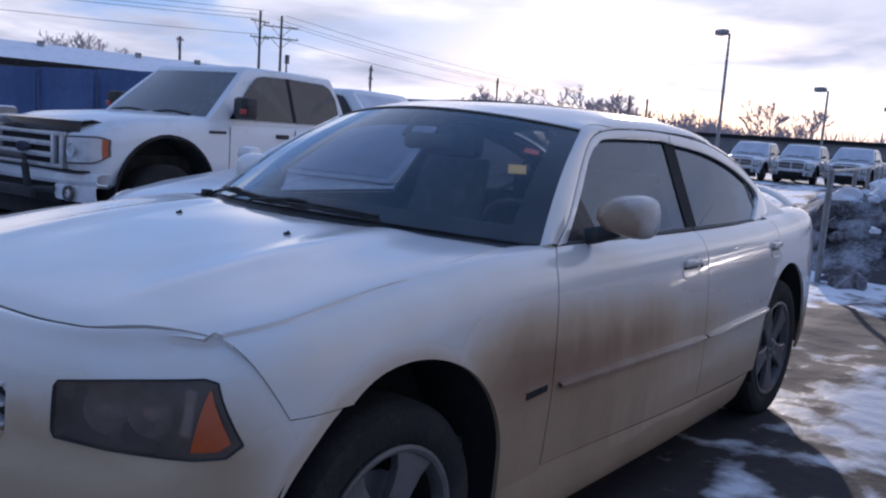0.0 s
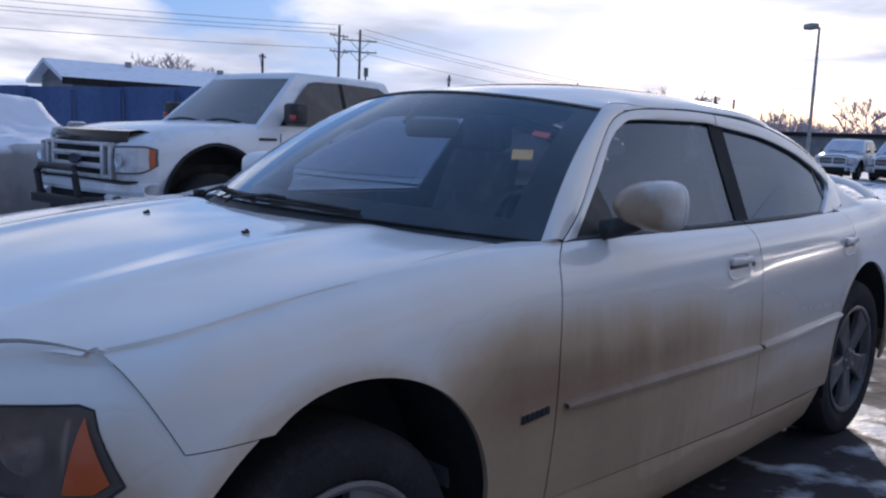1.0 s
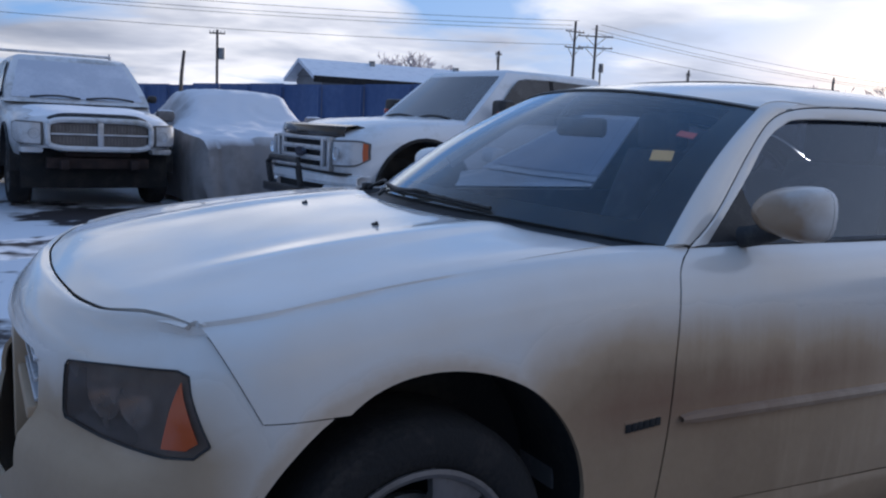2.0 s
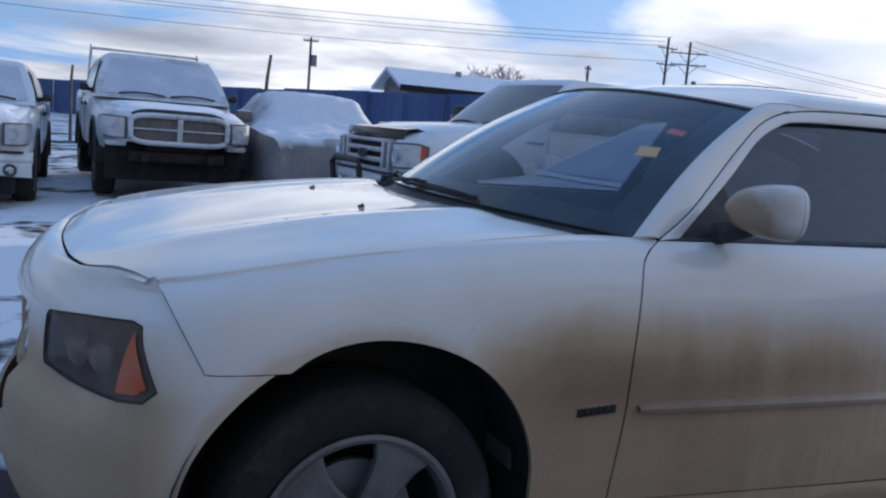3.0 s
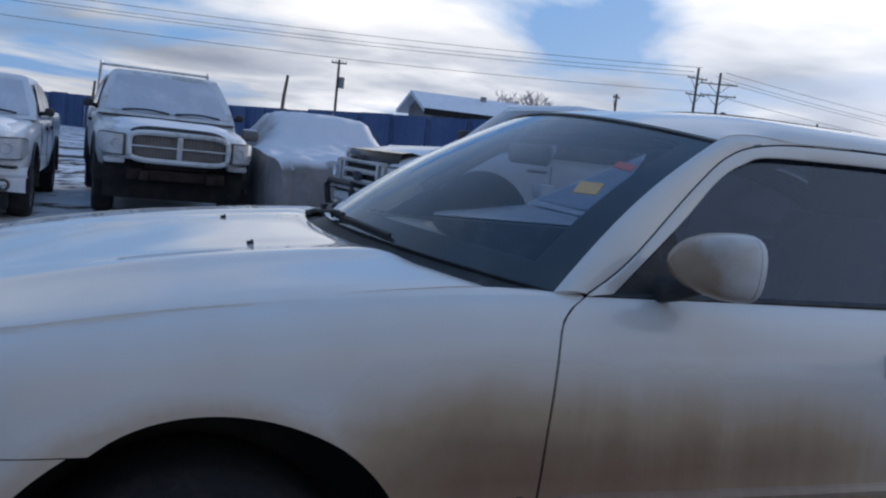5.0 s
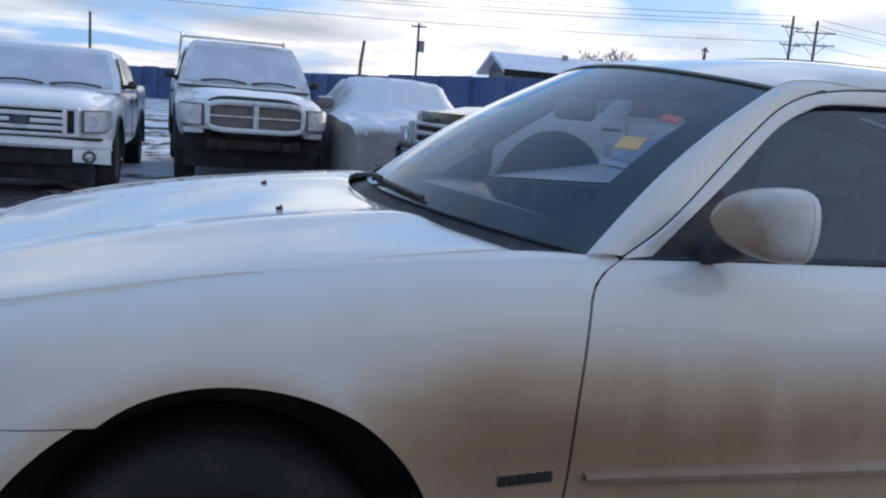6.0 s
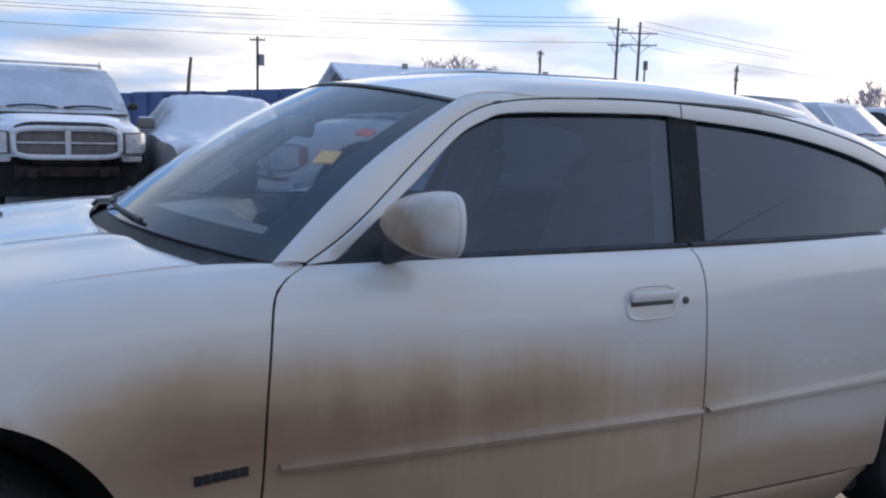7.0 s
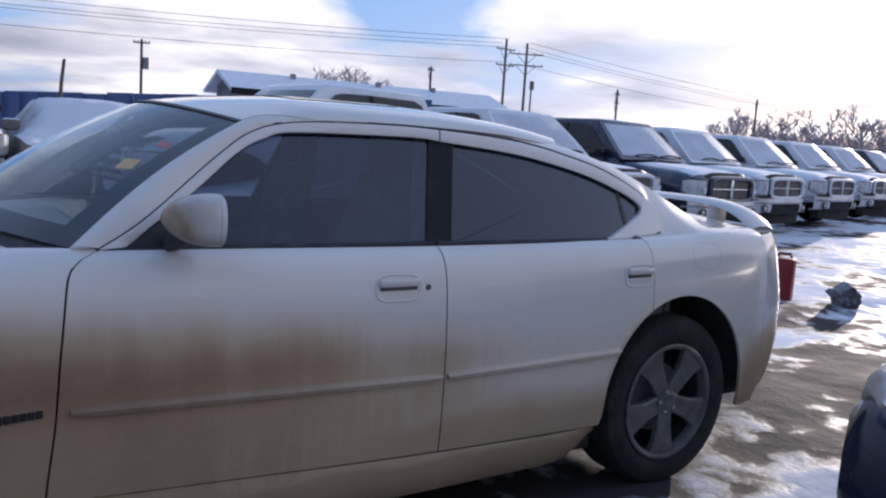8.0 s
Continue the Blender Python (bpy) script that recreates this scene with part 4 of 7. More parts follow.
# ---- the muddy white sedan ----
HW = 0.945                       # half its width; its near flank lies at y = 0
belt = smooth_curve([(-0.75, 0.80), (-0.6, 0.85), (-0.42, 0.888), (-0.2, 0.928), (0.1, 0.972), (0.4, 1.0), (0.6, 1.010), (0.85, 1.014),
                     (1.9, 1.010), (2.5, 1.014), (3.0, 1.020), (3.3, 1.036), (3.6, 1.034), (3.85, 1.012), (4.15, 0.965)])
section = smooth_curve([(0.14, 0.085), (0.20, 0.045), (0.26, 0.022), (0.34, 0.008), (0.45, 0.001), (0.56, 0.0), (0.66, 0.001), (0.76, 0.006),
                        (0.85, 0.014), (0.92, 0.026), (0.965, 0.044), (0.99, 0.064), (1.004, 0.082), (1.012, 0.100)])
F_ARC, R_ARC = (0.025, 0.37, 0.422), (3.005, 0.335, 0.450)
TAIL, SQUARE = 0.92, 2.5         # how far the tail reaches behind them, and how square its corners are
NOSE = 0.53                      # how far the nose reaches ahead of the straight flanks


def plan_in(x):
    if x < -0.25:
        s = min((-0.25 - x) / NOSE, 1.0)
        return HW * (1 - math.sqrt(1 - s * s))
    if x > 3.3:
        s = min((x - 3.3) / TAIL, 1.0)
        return HW * (1 - (1 - s ** SQUARE) ** (1 / SQUARE))
    return 0.0


def flank(x, z):
    """The near flank's y at x and z."""
    b = belt(x)
    zn = z if z < 0.6 else 0.6 + (z - 0.6) * 0.412 / (b - 0.6)
    return plan_in(x) + section(zn)


def house(x, z):
    """The near side's y of the cabin above the belt."""
    return plan_in(x) * 0.6 + 0.10 + 0.56 * (z - 1.012) + max(0.0, x - 2.3) ** 2 * 0.10


def arch_z(x, arc, floor_z):
    cx, cz, r = arc
    dx = abs(x - cx)
    if dx < 0.97 * r:
        return cz + math.sqrt(r * r - dx * dx)
    k = min(1.0, (dx - 0.97 * r) / (0.03 * r + 0.02))
    return (cz + 0.243 * r) * (1 - k) + floor_z * k


def spread(a, b, arc=None, n=30):
    xs = [a + (b - a) * i / n for i in range(n + 1)]
    if arc:
        cx, _, r = arc
        xs += [cx + r * math.cos(math.pi * k / 28) for k in range(2, 27)] + [cx + s * (0.97 * r + (0.03 * r + 0.02) * k / 4) for s in (-1, 1) for k in range(5)]
    xs = sorted(x for x in xs if a <= x <= b)
    return [x for i, x in enumerate(xs) if i == 0 or x - xs[i - 1] > 0.0008]


def shoulder_rise(d):
    """How far the upper surfaces swell within d of the shoulder line."""
    k = min(1.0, max(0.0, d / 0.09))
    return 0.013 * k * (2 - k)


def side_panel(xl, xr, bottom, arc=None, inward=None, rows=22, n=30, zt=None):
    """A panel of the near flank between two seams xl(z), xr(z), up to the belt, then inward to y = inward(x)."""
    zt = zt or belt
    a, b = xl(0.8), xr(0.8)
    cols = []
    for x0 in spread(a, b, arc, n):
        u = (x0 - a) / (b - a)
        col = []
        zb = bottom(x0)
        for j in range(rows + 1):
            v = j / rows
            v = v + 0.16 * math.sin(math.pi * v) * v     # closer rows at the shoulder
            top = zt(x0)
            z = zb + (top - zb) * min(v, 1.0)
            x = xl(z) + (xr(z) - xl(z)) * u
            col.append((x, flank(x, min(z, belt(x))), z))
        if inward:
            x, y, z = col[-1]
            yi = inward(x)
            for k in range(1, 6):
                t = k / 5
                col.append((x, y + (yi - y) * t, z + shoulder_rise(abs(yi - y) * t)))
        cols.append(col)
    bm = bmesh.new()
    sheet(bm, cols, (0, -1, 0.2))
    return bm


def both(name, bm, mat, parent, label="", solid=0.014):
    other = mirrored(bm, HW)
    a = part(name, bm, mat, parent, label, solid=solid)
    b = part(name, other, mat, parent, label, solid=solid)
    return a, b


front_seam = smooth_curve([(0.20, 0.640), (0.39, 0.650), (0.58, 0.671), (0.73, 0.681), (0.83, 0.690), (0.93, 0.700), (0.962, 0.708), (0.985, 0.728), (1.0, 0.752), (1.012, 0.785)])
hood_side = smooth_curve([(-0.5, 0.195), (-0.424, 0.158), (-0.36, 0.130), (-0.28, 0.112), (0.1, 0.114), (0.4, 0.130), (0.54, 0.140), (0.74, 0.115)])
WINDOW = [(0.860, 1.020), (1.07, 1.172), (1.215, 1.285), (1.312, 1.333), (1.423, 1.357), (1.862, 1.366), (2.0, 1.356), (2.317, 1.323),
          (2.603, 1.260), (2.80, 1.187), (2.875, 1.142), (2.872, 1.118), (2.76, 1.066), (2.655, 1.024), (2.61, 1.018), (2.55, 1.017)]
RAIL = [(0.790, 1.016), (0.915, 1.090), (1.135, 1.262), (1.265, 1.348), (1.400, 1.385), (1.62, 1.399), (1.938, 1.400), (2.311, 1.374),
        (2.6, 1.312), (2.754, 1.260), (2.92, 1.175), (2.985, 1.105), (2.955, 1.040), (2.80, 1.024)]


def on_house(points, steps, lift=0.0):
    return [(p.x, house(p.x, p.y) - lift, p.y) for p in smooth_path([(x, z, 0) for x, z in points], steps)]


def wheel(parent, x, y, z, r=0.345, rim_r=0.235, turn=0.0, spokes=5):
    """A tyre on a cast alloy rim, its face towards -y; a part with parts of its own."""
    at = pose(x, y, z, 0, turn, 0)
    w = 0.245
    bm = bmesh.new()
    lathe(bm, [(rim_r - 0.01, 0.02), (rim_r + 0.012, 0.0), (r - 0.06, -0.012), (r - 0.02, 0.0), (r - 0.004, 0.025), (r, 0.05),
               (r, w - 0.05), (r - 0.01, w - 0.02), (r - 0.06, w), (rim_r, w - 0.01)], 48)
    ob = part("tyre", bm, M_RUBBER, parent, "mud-grey rubber tyre")
    ob.matrix_basis = at
    bm = bmesh.new()
    lathe(bm, [(rim_r - 0.018, 0.014), (rim_r - 0.03, 0.05), (rim_r - 0.035, 0.15), (0.08, 0.16), (0.0001, 0.16)], 48)
    rim = part("rim", bm, M_GAP, parent)
    rim.matrix_basis = at
    bm = bmesh.new()
    lathe(bm, [(rim_r + 0.002, 0.006), (rim_r + 0.004, -0.004), (rim_r - 0.006, -0.007), (rim_r - 0.016, -0.002), (rim_r - 0.022, 0.014), (rim_r - 0.026, 0.04)], 48)
    part("rim_lip", bm, M_ALLOY, rim)
    for k in range(spokes):
        bm = bmesh.new()
        prof = [(0.030, 0.032, 0.014), (0.07, 0.040, 0.006), (0.12, 0.042, 0.002), (0.17, 0.052, 0.0), (rim_r - 0.030, 0.072, 0.0), (rim_r - 0.010, 0.088, 0.004)]
        secs = []
        for rr, hw, yy in prof:
            secs.append([(-hw, yy + 0.03, rr), (-hw, yy + 0.006, rr), (-hw * 0.8, yy, rr), (-hw * 0.15, yy + 0.004, rr), (hw * 0.15, yy + 0.004, rr), (hw * 0.8, yy, rr), (hw, yy + 0.006, rr), (hw, yy + 0.03, rr)])
        sheet(bm, secs, (0, -1, 0))
        bmesh.ops.transform(bm, matrix=Euler((0, 2 * math.pi * (k + 0.25) / spokes, 0)).to_matrix().to_4x4(), verts=bm.verts)
        s = part("spoke", bm, M_ALLOY, rim)
    bm = bmesh.new()
    lathe(bm, [(0.0001, -0.004), (0.03, -0.003), (0.036, 0.004), (0.055, 0.008), (0.06, 0.03)], 24)
    part("hub_cap", bm, M_ALLOY, rim)
    for k in range(5):
        a = 2 * math.pi * (k + 0.5) / 5
        part("wheel_nut", tube(bmesh.new(), [(0.046 * math.sin(a), -0.002, 0.046 * math.cos(a)), (0.046 * math.sin(a), 0.03, 0.046 * math.cos(a))], 0.008, 6), M_DULLCHROME, rim)
    bm = bmesh.new()
    lathe(bm, [(0.02, 0.08), (0.15, 0.08), (0.15, 0.10), (0.02, 0.10)], 32)
    part("brake_disc", bm, M_STEEL, rim)
    return rim


tail_low = smooth_curve([(1.2, 0.0), (1.85, -0.008), (2.3, 0.02), (2.58, 0.085), (4.3, 0.09)])
tail_high = smooth_curve([(1.2, 0.0), (1.85, -0.008), (2.3, 0.03), (2.7, 0.07), (2.885, 0.085), (3.05, 0.088), (3.4, 0.09), (4.3, 0.09)])


def narrowing(x):
    return 0.0 if x < 1.3 else 0.020 * (x - 1.3) ** 2 if x < 3.0 else 0.0578 + 0.06 * (x - 3.0)


def taper(ob):
    """Draws the body in towards the tail and sets the length of the rear door and quarter."""
    def moved(p):
        b = min(1.0, max(0.0, (p.z - 0.90) / 0.12))
        return Vector((p.x + tail_low(p.x) * (1 - b) + tail_high(p.x) * b, HW + (p.y - HW) * (1 - narrowing(p.x) / HW), p.z))
    m = ob.matrix_basis
    if m != Matrix.Identity(4):
        ob.matrix_basis = Matrix.Translation(moved(m.translation) - m.translation) @ m
        return
    for v in ob.data.vertices:
        if v.co.x > 1.2:
            v.co = moved(v.co)
    for c in ob.children:
        taper(c)


def build_sedan():
    car = thing("sedan", "white four-door sedan splashed with brown mud on snowy ground", "car")

    # fenders, doors and quarter panels of both flanks
    seam = lambda z: -0.337 - 0.081 * (max(z, 0.725) - 0.725) / 0.155
    fender = side_panel(seam, lambda z: front_seam(z) - 0.003, lambda x: 0.728 if x < -0.195 else arch_z(x, F_ARC, 0.20), F_ARC, hood_side, n=44)
    both("fender", clean(fender), M_CAR, car)
    line = [(seam(z) - 0.0012, flank(seam(z), z) - 0.0002, z) for z in (0.727 + 0.15 * i / 12 for i in range(13))]
    both("fender_joint", tube(bmesh.new(), line, 0.0007, 5), M_GAP, car, solid=0)
    sill = smooth_curve([(0.6, 0.368), (1.9, 0.315), (2.7, 0.29)])
    door = side_panel(lambda z: front_seam(z) + 0.003, lambda z: 1.871, sill, n=40)
    doors = both("front_door", door, M_CAR, car)
    rear = side_panel(lambda z: 1.877, lambda z: 2.80, lambda x: max(sill(x), arch_z(x, R_ARC, 0.0)), R_ARC, n=36)
    rears = both("rear_door", rear, M_CAR, car)
    top_in = lambda x: max(house(x, 1.03) + 0.01, 0.13 + plan_in(x))
    quarter = side_panel(lambda z: 2.804, lambda z: 3.62, lambda x: arch_z(x, R_ARC, 0.24), R_ARC, top_in, n=40)
    both("quarter_panel", clean(quarter), M_CAR, car)
    bm = bmesh.new()
    rows = []
    for i in range(41):
        x = 0.44 + (2.572 - 0.44) * i / 40
        t = sill(x) - 0.006
        k = 0.06 * max(0.0, (x - 2.36) / 0.21) ** 2
        rows.append([(x, 0.10 + k, 0.15 + k), (x, 0.05 + k, 0.16 + k), (x, 0.026 + k, 0.19 + k), (x, 0.012 + k * 0.8, 0.235 + k * 0.5), (x, 0.008 + k * 0.6, t - 0.02), (x, 0.012 + k * 0.5, t)])
    sheet(bm, rows, (0, -1, 0))
    both("rocker_panel", bm, M_CAR, car)

    # door frames round the windows
    inner, outer = on_house(WINDOW, 120, 0.0), on_house(RAIL, 120, 0.006)
    ia = min(range(121), key=lambda i: abs(inner[i][0] - 1.978) + (0 if inner[i][2] > 1.2 else 9))
    oa = min(range(121), key=lambda i: abs(outer[i][0] - 1.985) + (0 if outer[i][2] > 1.2 else 9))

    def pick(c, a, b, k):
        t = a + (b - a) * k
        i = min(int(t), 119)
        return Vector(c[i]).lerp(Vector(c[i + 1]), t - i)
    for owner, (a0, a1), (b0, b1) in ((doors, (0, ia - 0.15), (0, oa - 0.15)), (rears, (ia + 0.15, 120), (oa + 0.15, 120))):
        bm = bmesh.new()
        rows = []
        for i in range(49):
            k = i / 48
            p, q = pick(inner, a0, a1, k), pick(outer, b0, b1, k)
            m1, m2 = p.lerp(q, 0.12), p.lerp(q, 0.85)
            rows.append([p + Vector((0, 0.016, 0)), p, m1 - Vector((0, 0.003, 0)), m2 - Vector((0, 0.004, 0)), q])
        sheet(bm, rows, (0, -1, 0.3))
        other = mirrored(bm, HW)
        part("window_frame", bm, M_CAR, owner[0], solid=0.012)
        part("window_frame", other, M_CAR, owner[1], solid=0.012)

    # side glass, set in behind the frames
    def pane(points, owner, mat, name, deep=0.016, label=""):
        pts = [p for p in smooth_path([(x, z, 0) for x, z in points], 40)]
        c = sum((Vector(p) for p in pts), Vector()) / len(pts)
        bm = bmesh.new()
        rows = []
        for s in (1.0, 0.66, 0.33):
            rows.append([(c.x + (p.x - c.x) * s, house(c.x + (p.x - c.x) * s, c.y + (p.y - c.y) * s) + deep, c.y + (p.y - c.y) * s) for p in pts])
        sheet(bm, rows, (0, -1, 0))
        mid = bm.verts.new((c.x, house(c.x, c.y) + deep, c.y))
        bm.verts.ensure_lookup_table()
        last = list(bm.verts)[2 * 41:3 * 41]
        for i in range(40):
            bm.faces.new((last[i], last[i + 1], mid))
        bmesh.ops.remove_doubles(bm, verts=bm.verts, dist=1e-4)
        bmesh.ops.recalc_face_normals(bm, faces=bm.faces)
        other = mirrored(bm, HW)
        for b, o in ((bm, owner[0]), (other, owner[1])):
            part(name, b, mat, o, label)
    fw = [(0.85, 1.008), (1.055, 1.165), (1.21, 1.29), (1.32, 1.343), (1.423, 1.364), (1.88, 1.374), (1.942, 1.372), (1.937, 1.35), (1.880, 1.15), (1.840, 1.01), (1.82, 1.006), (1.3, 1.006), (0.85, 1.006)]
    pane(fw, doors, M_SIDEGLASS, "window", label="dark tinted door glass")
    rw = [(1.93, 1.008), (1.987, 1.2), (2.028, 1.34), (2.04, 1.360), (2.08, 1.357), (2.317, 1.329), (2.603, 1.267), (2.80, 1.194), (2.882, 1.146), (2.880, 1.114), (2.765, 1.058), (2.66, 1.014), (2.60, 1.008), (2.2, 1.008), (1.93, 1.006)]
    pane(rw, rears, M_TINT, "window", label="dark tinted rear door glass")
    bm = bmesh.new()
    rows = [[(x + 0.29 * (z - 1.0), house(x, z) + 0.010, z) for z in (1.0, 1.1, 1.2, 1.3, 1.372)] for x in (1.836, 1.87, 1.935)]
    sheet(bm, rows, (0, -1, 0))
    both("door_pillar", bm, M_GAP, car, solid=0.02)
    bm = bmesh.new()
    rows = [[(x + 0.29 * (z - 1.0), house(x, z) + 0.048, z) for z in (0.98, 1.1, 1.2, 1.3, 1.375)] for x in (1.80, 1.88, 1.975)]
    sheet(bm, rows, (0, -1, 0))
    both("pillar_lining", bm, M_DASH, car, solid=0.01)
    bm = bmesh.new()
    rows = [[(2.76 + dx, house(2.78, z) + 0.012, z) for z in (1.06, 1.12, 1.2)] for dx in (0.0, 0.016)]
    sheet(bm, rows, (0, -1, 0))
    both("quarter_divider", bm, M_BLACK, car, solid=0.01)
    bm = bmesh.new()
    for a, b in ((0.80, 1.868), (1.88, 2.63)):
        rows = []
        for i in range(21):
            x = a + (b - a) * i / 20
            y = house(x, 1.016)
            rows.append([(x, y - 0.004, 1.004), (x, y - 0.006, 1.016), (x, y + 0.004, 1.022), (x, y + 0.016, 1.022)])
        sheet(bm, rows, (0, -1, 0.4))
    both("window_seal", bm, M_BLACK, car, solid=0.004)
    # black mirror triangle at the front of the door glass
    bm = bmesh.new()
    tri = [(0.86, 1.014), (1.06, 1.014), (1.075, 1.06), (1.055, 1.155)]
    vs = [bm.verts.new((x, house(x, z) + 0.004, z)) for x, z in tri]
    bm.faces.new(vs)
    bmesh.ops.recalc_face_normals(bm, faces=bm.faces)
    both("mirror_base", bm, M_BLACK, car, solid=0.01)

    # body-side mouldings, handles, badge
    for owner, a, b, za, zb in ((doors, 0.705, 1.862, 0.606, 0.582), (rears, 1.884, 2.615, 0.582, 0.592)):
        rows = []
        for i in range(25):
            k = i / 24
            x = a + (b - a) * k
            zc = za + (zb - za) * k
            h = 0.014 * min(1.0, 0.5 + 12 * k, 0.6 + 12 * (1 - k))
            rows.append([(x, flank(x, zc - h) - 0.0005, zc - h), (x, flank(x, zc) - 0.014, zc - h * 0.92), (x, flank(x, zc) - 0.018, zc),
                         (x, flank(x, zc) - 0.013, zc + h * 0.75), (x, flank(x, zc + h) - 0.0005, zc + h)])
        bm = bmesh.new()
        sheet(bm, rows, (0, -1, 0))
        other = mirrored(bm, HW)
        part("side_moulding", bm, M_CAR_TRIM, owner[0])
        part("side_moulding", other, M_CAR_TRIM, owner[1])
    for owner, x0, x1, z in ((doors, 1.60, 1.775, 0.886), (rears, 2.63, 2.80, 0.882)):
        for k, o in enumerate(owner):
            bm = bmesh.new()
            y = flank((x0 + x1) / 2, z)
            ring = [(x0 + (x1 - x0) * (0.5 + 0.5 * math.copysign(abs(math.cos(t)) ** 0.5, math.cos(t))), z + 0.044 * math.copysign(abs(math.sin(t)) ** 0.6, math.sin(t))) for t in (2 * math.pi * i / 32 for i in range(32))]
            cx = (x0 + x1) / 2
            rows = [[(cx + (px - cx) * s, flank(px, pz) + d, z + (pz - z) * s) for px, pz in ring] for s, d in ((1.0, -0.0006), (0.97, -0.0035), (0.92, -0.0035), (0.86, -0.001))]
            sheet(bm, rows, (0, -1, 0), closed=True)
            box(bm, x0 + 0.012, x1 - 0.012, y - 0.018, y - 0.006, z + 0.006, z + 0.032, 0.006)
            if k:
                bm2 = mirrored(bm, HW)
                bm.free()
                bm = bm2
            h = part("door_handle", bm, M_CAR, o, "white pull handle")
            # grey bar on the skin stands for the shade below the grip
            bm = bmesh.new()
            box(bm, x0 + 0.018, x1 - 0.018, y - 0.0025, y + 0.003, z - 0.008, z + 0.006, 0.002)
            if k:
                bm2 = mirrored(bm, HW)
                bm.free()
                bm = bm2
            part("handle_recess", bm, M_ALLOY, h)
    bm = bmesh.new()
    lathe(bm, [(0.0001, -0.004), (0.009, -0.004), (0.011, 0.002)], 16, pose(1.800, flank(1.8, 0.884), 0.884))
    part("keyhole", bm, M_LAMPHOUSE, doors[0])
    badge = part("engine_badge", boxed(0.529, 0.641, -0.0012, 0.004, 0.591, 0.621, 0.001), M_CAR, car, "small dark unreadable badge")
    for i in range(6):
        x = 0.531 + i * 0.0185
        part("bar", boxed(x, x + 0.0168, -0.005, 0.003, 0.592 + i * 0.0012, 0.613 + i * 0.0012, 0.002), M_GAP, badge)
    for k, (px, pz) in enumerate(((3.15, 0.945),)):
        bm = bmesh.new()
        ring = []
        for i in range(40):
            t = 2 * math.pi * i / 40
            ring.append((px + 0.090 * math.copysign(abs(math.cos(t)) ** 0.55, math.cos(t)), pz + 0.056 * math.copysign(abs(math.sin(t)) ** 0.55, math.sin(t))))
        rows = [[(px + (x - px) * s, flank(x, z) - 0.0012, pz + (z - pz) * s) for x, z in ring] for s in (1.0, 0.988)]
        sheet(bm, rows, (0, -1, 0), closed=True)
        part("fuel_flap_seam", bm, M_ALLOY, car)

    # windscreen, pillars and roof
    def ws(u, w):
        c = 2 * w - 1
        k = 1 - c * c
        b = Vector((0.722 - 0.27 * k, 0.118 + 1.654 * w, 1.017 + 0.030 * k))
        t = Vector((1.247 - 0.15 * k, 0.318 + 1.254 * w, 1.383 + 0.052 * k))
        p = b.lerp(t, u)
        bulge = 0.022 * math.sin(math.pi * u)
        return p + Vector((-bulge * 0.6, 0, bulge))
    bm = bmesh.new()
    sheet(bm, [[ws(u / 14, w / 30) for w in range(31)] for u in range(15)], (-0.6, 0, 0.8))
    screen = part("windscreen", bm, M_SCREEN, car, "curved windscreen reflecting the sky")
    screen.visible_shadow = False
    # the screen's black printed border, behind the glass
    bm = bmesh.new()
    below = Vector((0.004, 0, -0.006))
    edge = [(u / 14, 0.0) for u in range(15)] + [(1.0, w / 30) for w in range(1, 31)] + [(1 - u / 14, 1.0) for u in range(1, 15)] + [(0.0, 1 - w / 30) for w in range(1, 31)]
    inset = lambda u, w: (0.11 + u * (0.95 - 0.11), 0.055 + w * 0.89)
    rows = [[ws(u + (inset(u, w)[0] - u) * k / 4, w + (inset(u, w)[1] - w) * k / 4) + below for u, w in edge] for k in range(5)]
    sheet(bm, rows, (-0.6, 0, 0.8))
    part("screen_border", bm, M_GAP, screen)
    bm = bmesh.new()
    line = on_house(RAIL[:6], 60, 0.0)
    stop = min(range(61), key=lambda i: abs(line[i][0] - 1.36))
    rows = []
    for i in range(31):
        u = i / 30
        a = ws(u, 0.0) - Vector((0.004, 0.003, 0))
        j = u * stop
        q = pick(line + [line[-1]] * 61, 0, stop, u)
        e = Vector(q) + Vector((-0.0030, -0.0055, 0.0032))
        m = a.lerp(e, 0.5) + Vector((-0.006, -0.010, 0.006))
        rows.append([a, a.lerp(m, 0.5) + Vector((-0.002, -0.004, 0.002)), m, m.lerp(e, 0.5) + Vector((-0.002, -0.003, 0.002)), e])
    sheet(bm, rows, (-0.3, -1, 0.2))
    both("windscreen_pillar", bm, M_CAR, car)

    rail_pts = on_house(RAIL[:11], 200, 0.0)
    rail_z = smooth_curve(sorted({round(p[0], 4): p[2] for p in rail_pts}.items()))
    crown = smooth_curve([(1.0, 1.43), (1.1, 1.442), (1.3, 1.468), (1.6, 1.486), (1.95, 1.486), (2.3, 1.462), (2.6, 1.412), (2.75, 1.375)])
    bm = bmesh.new()
    rows = []
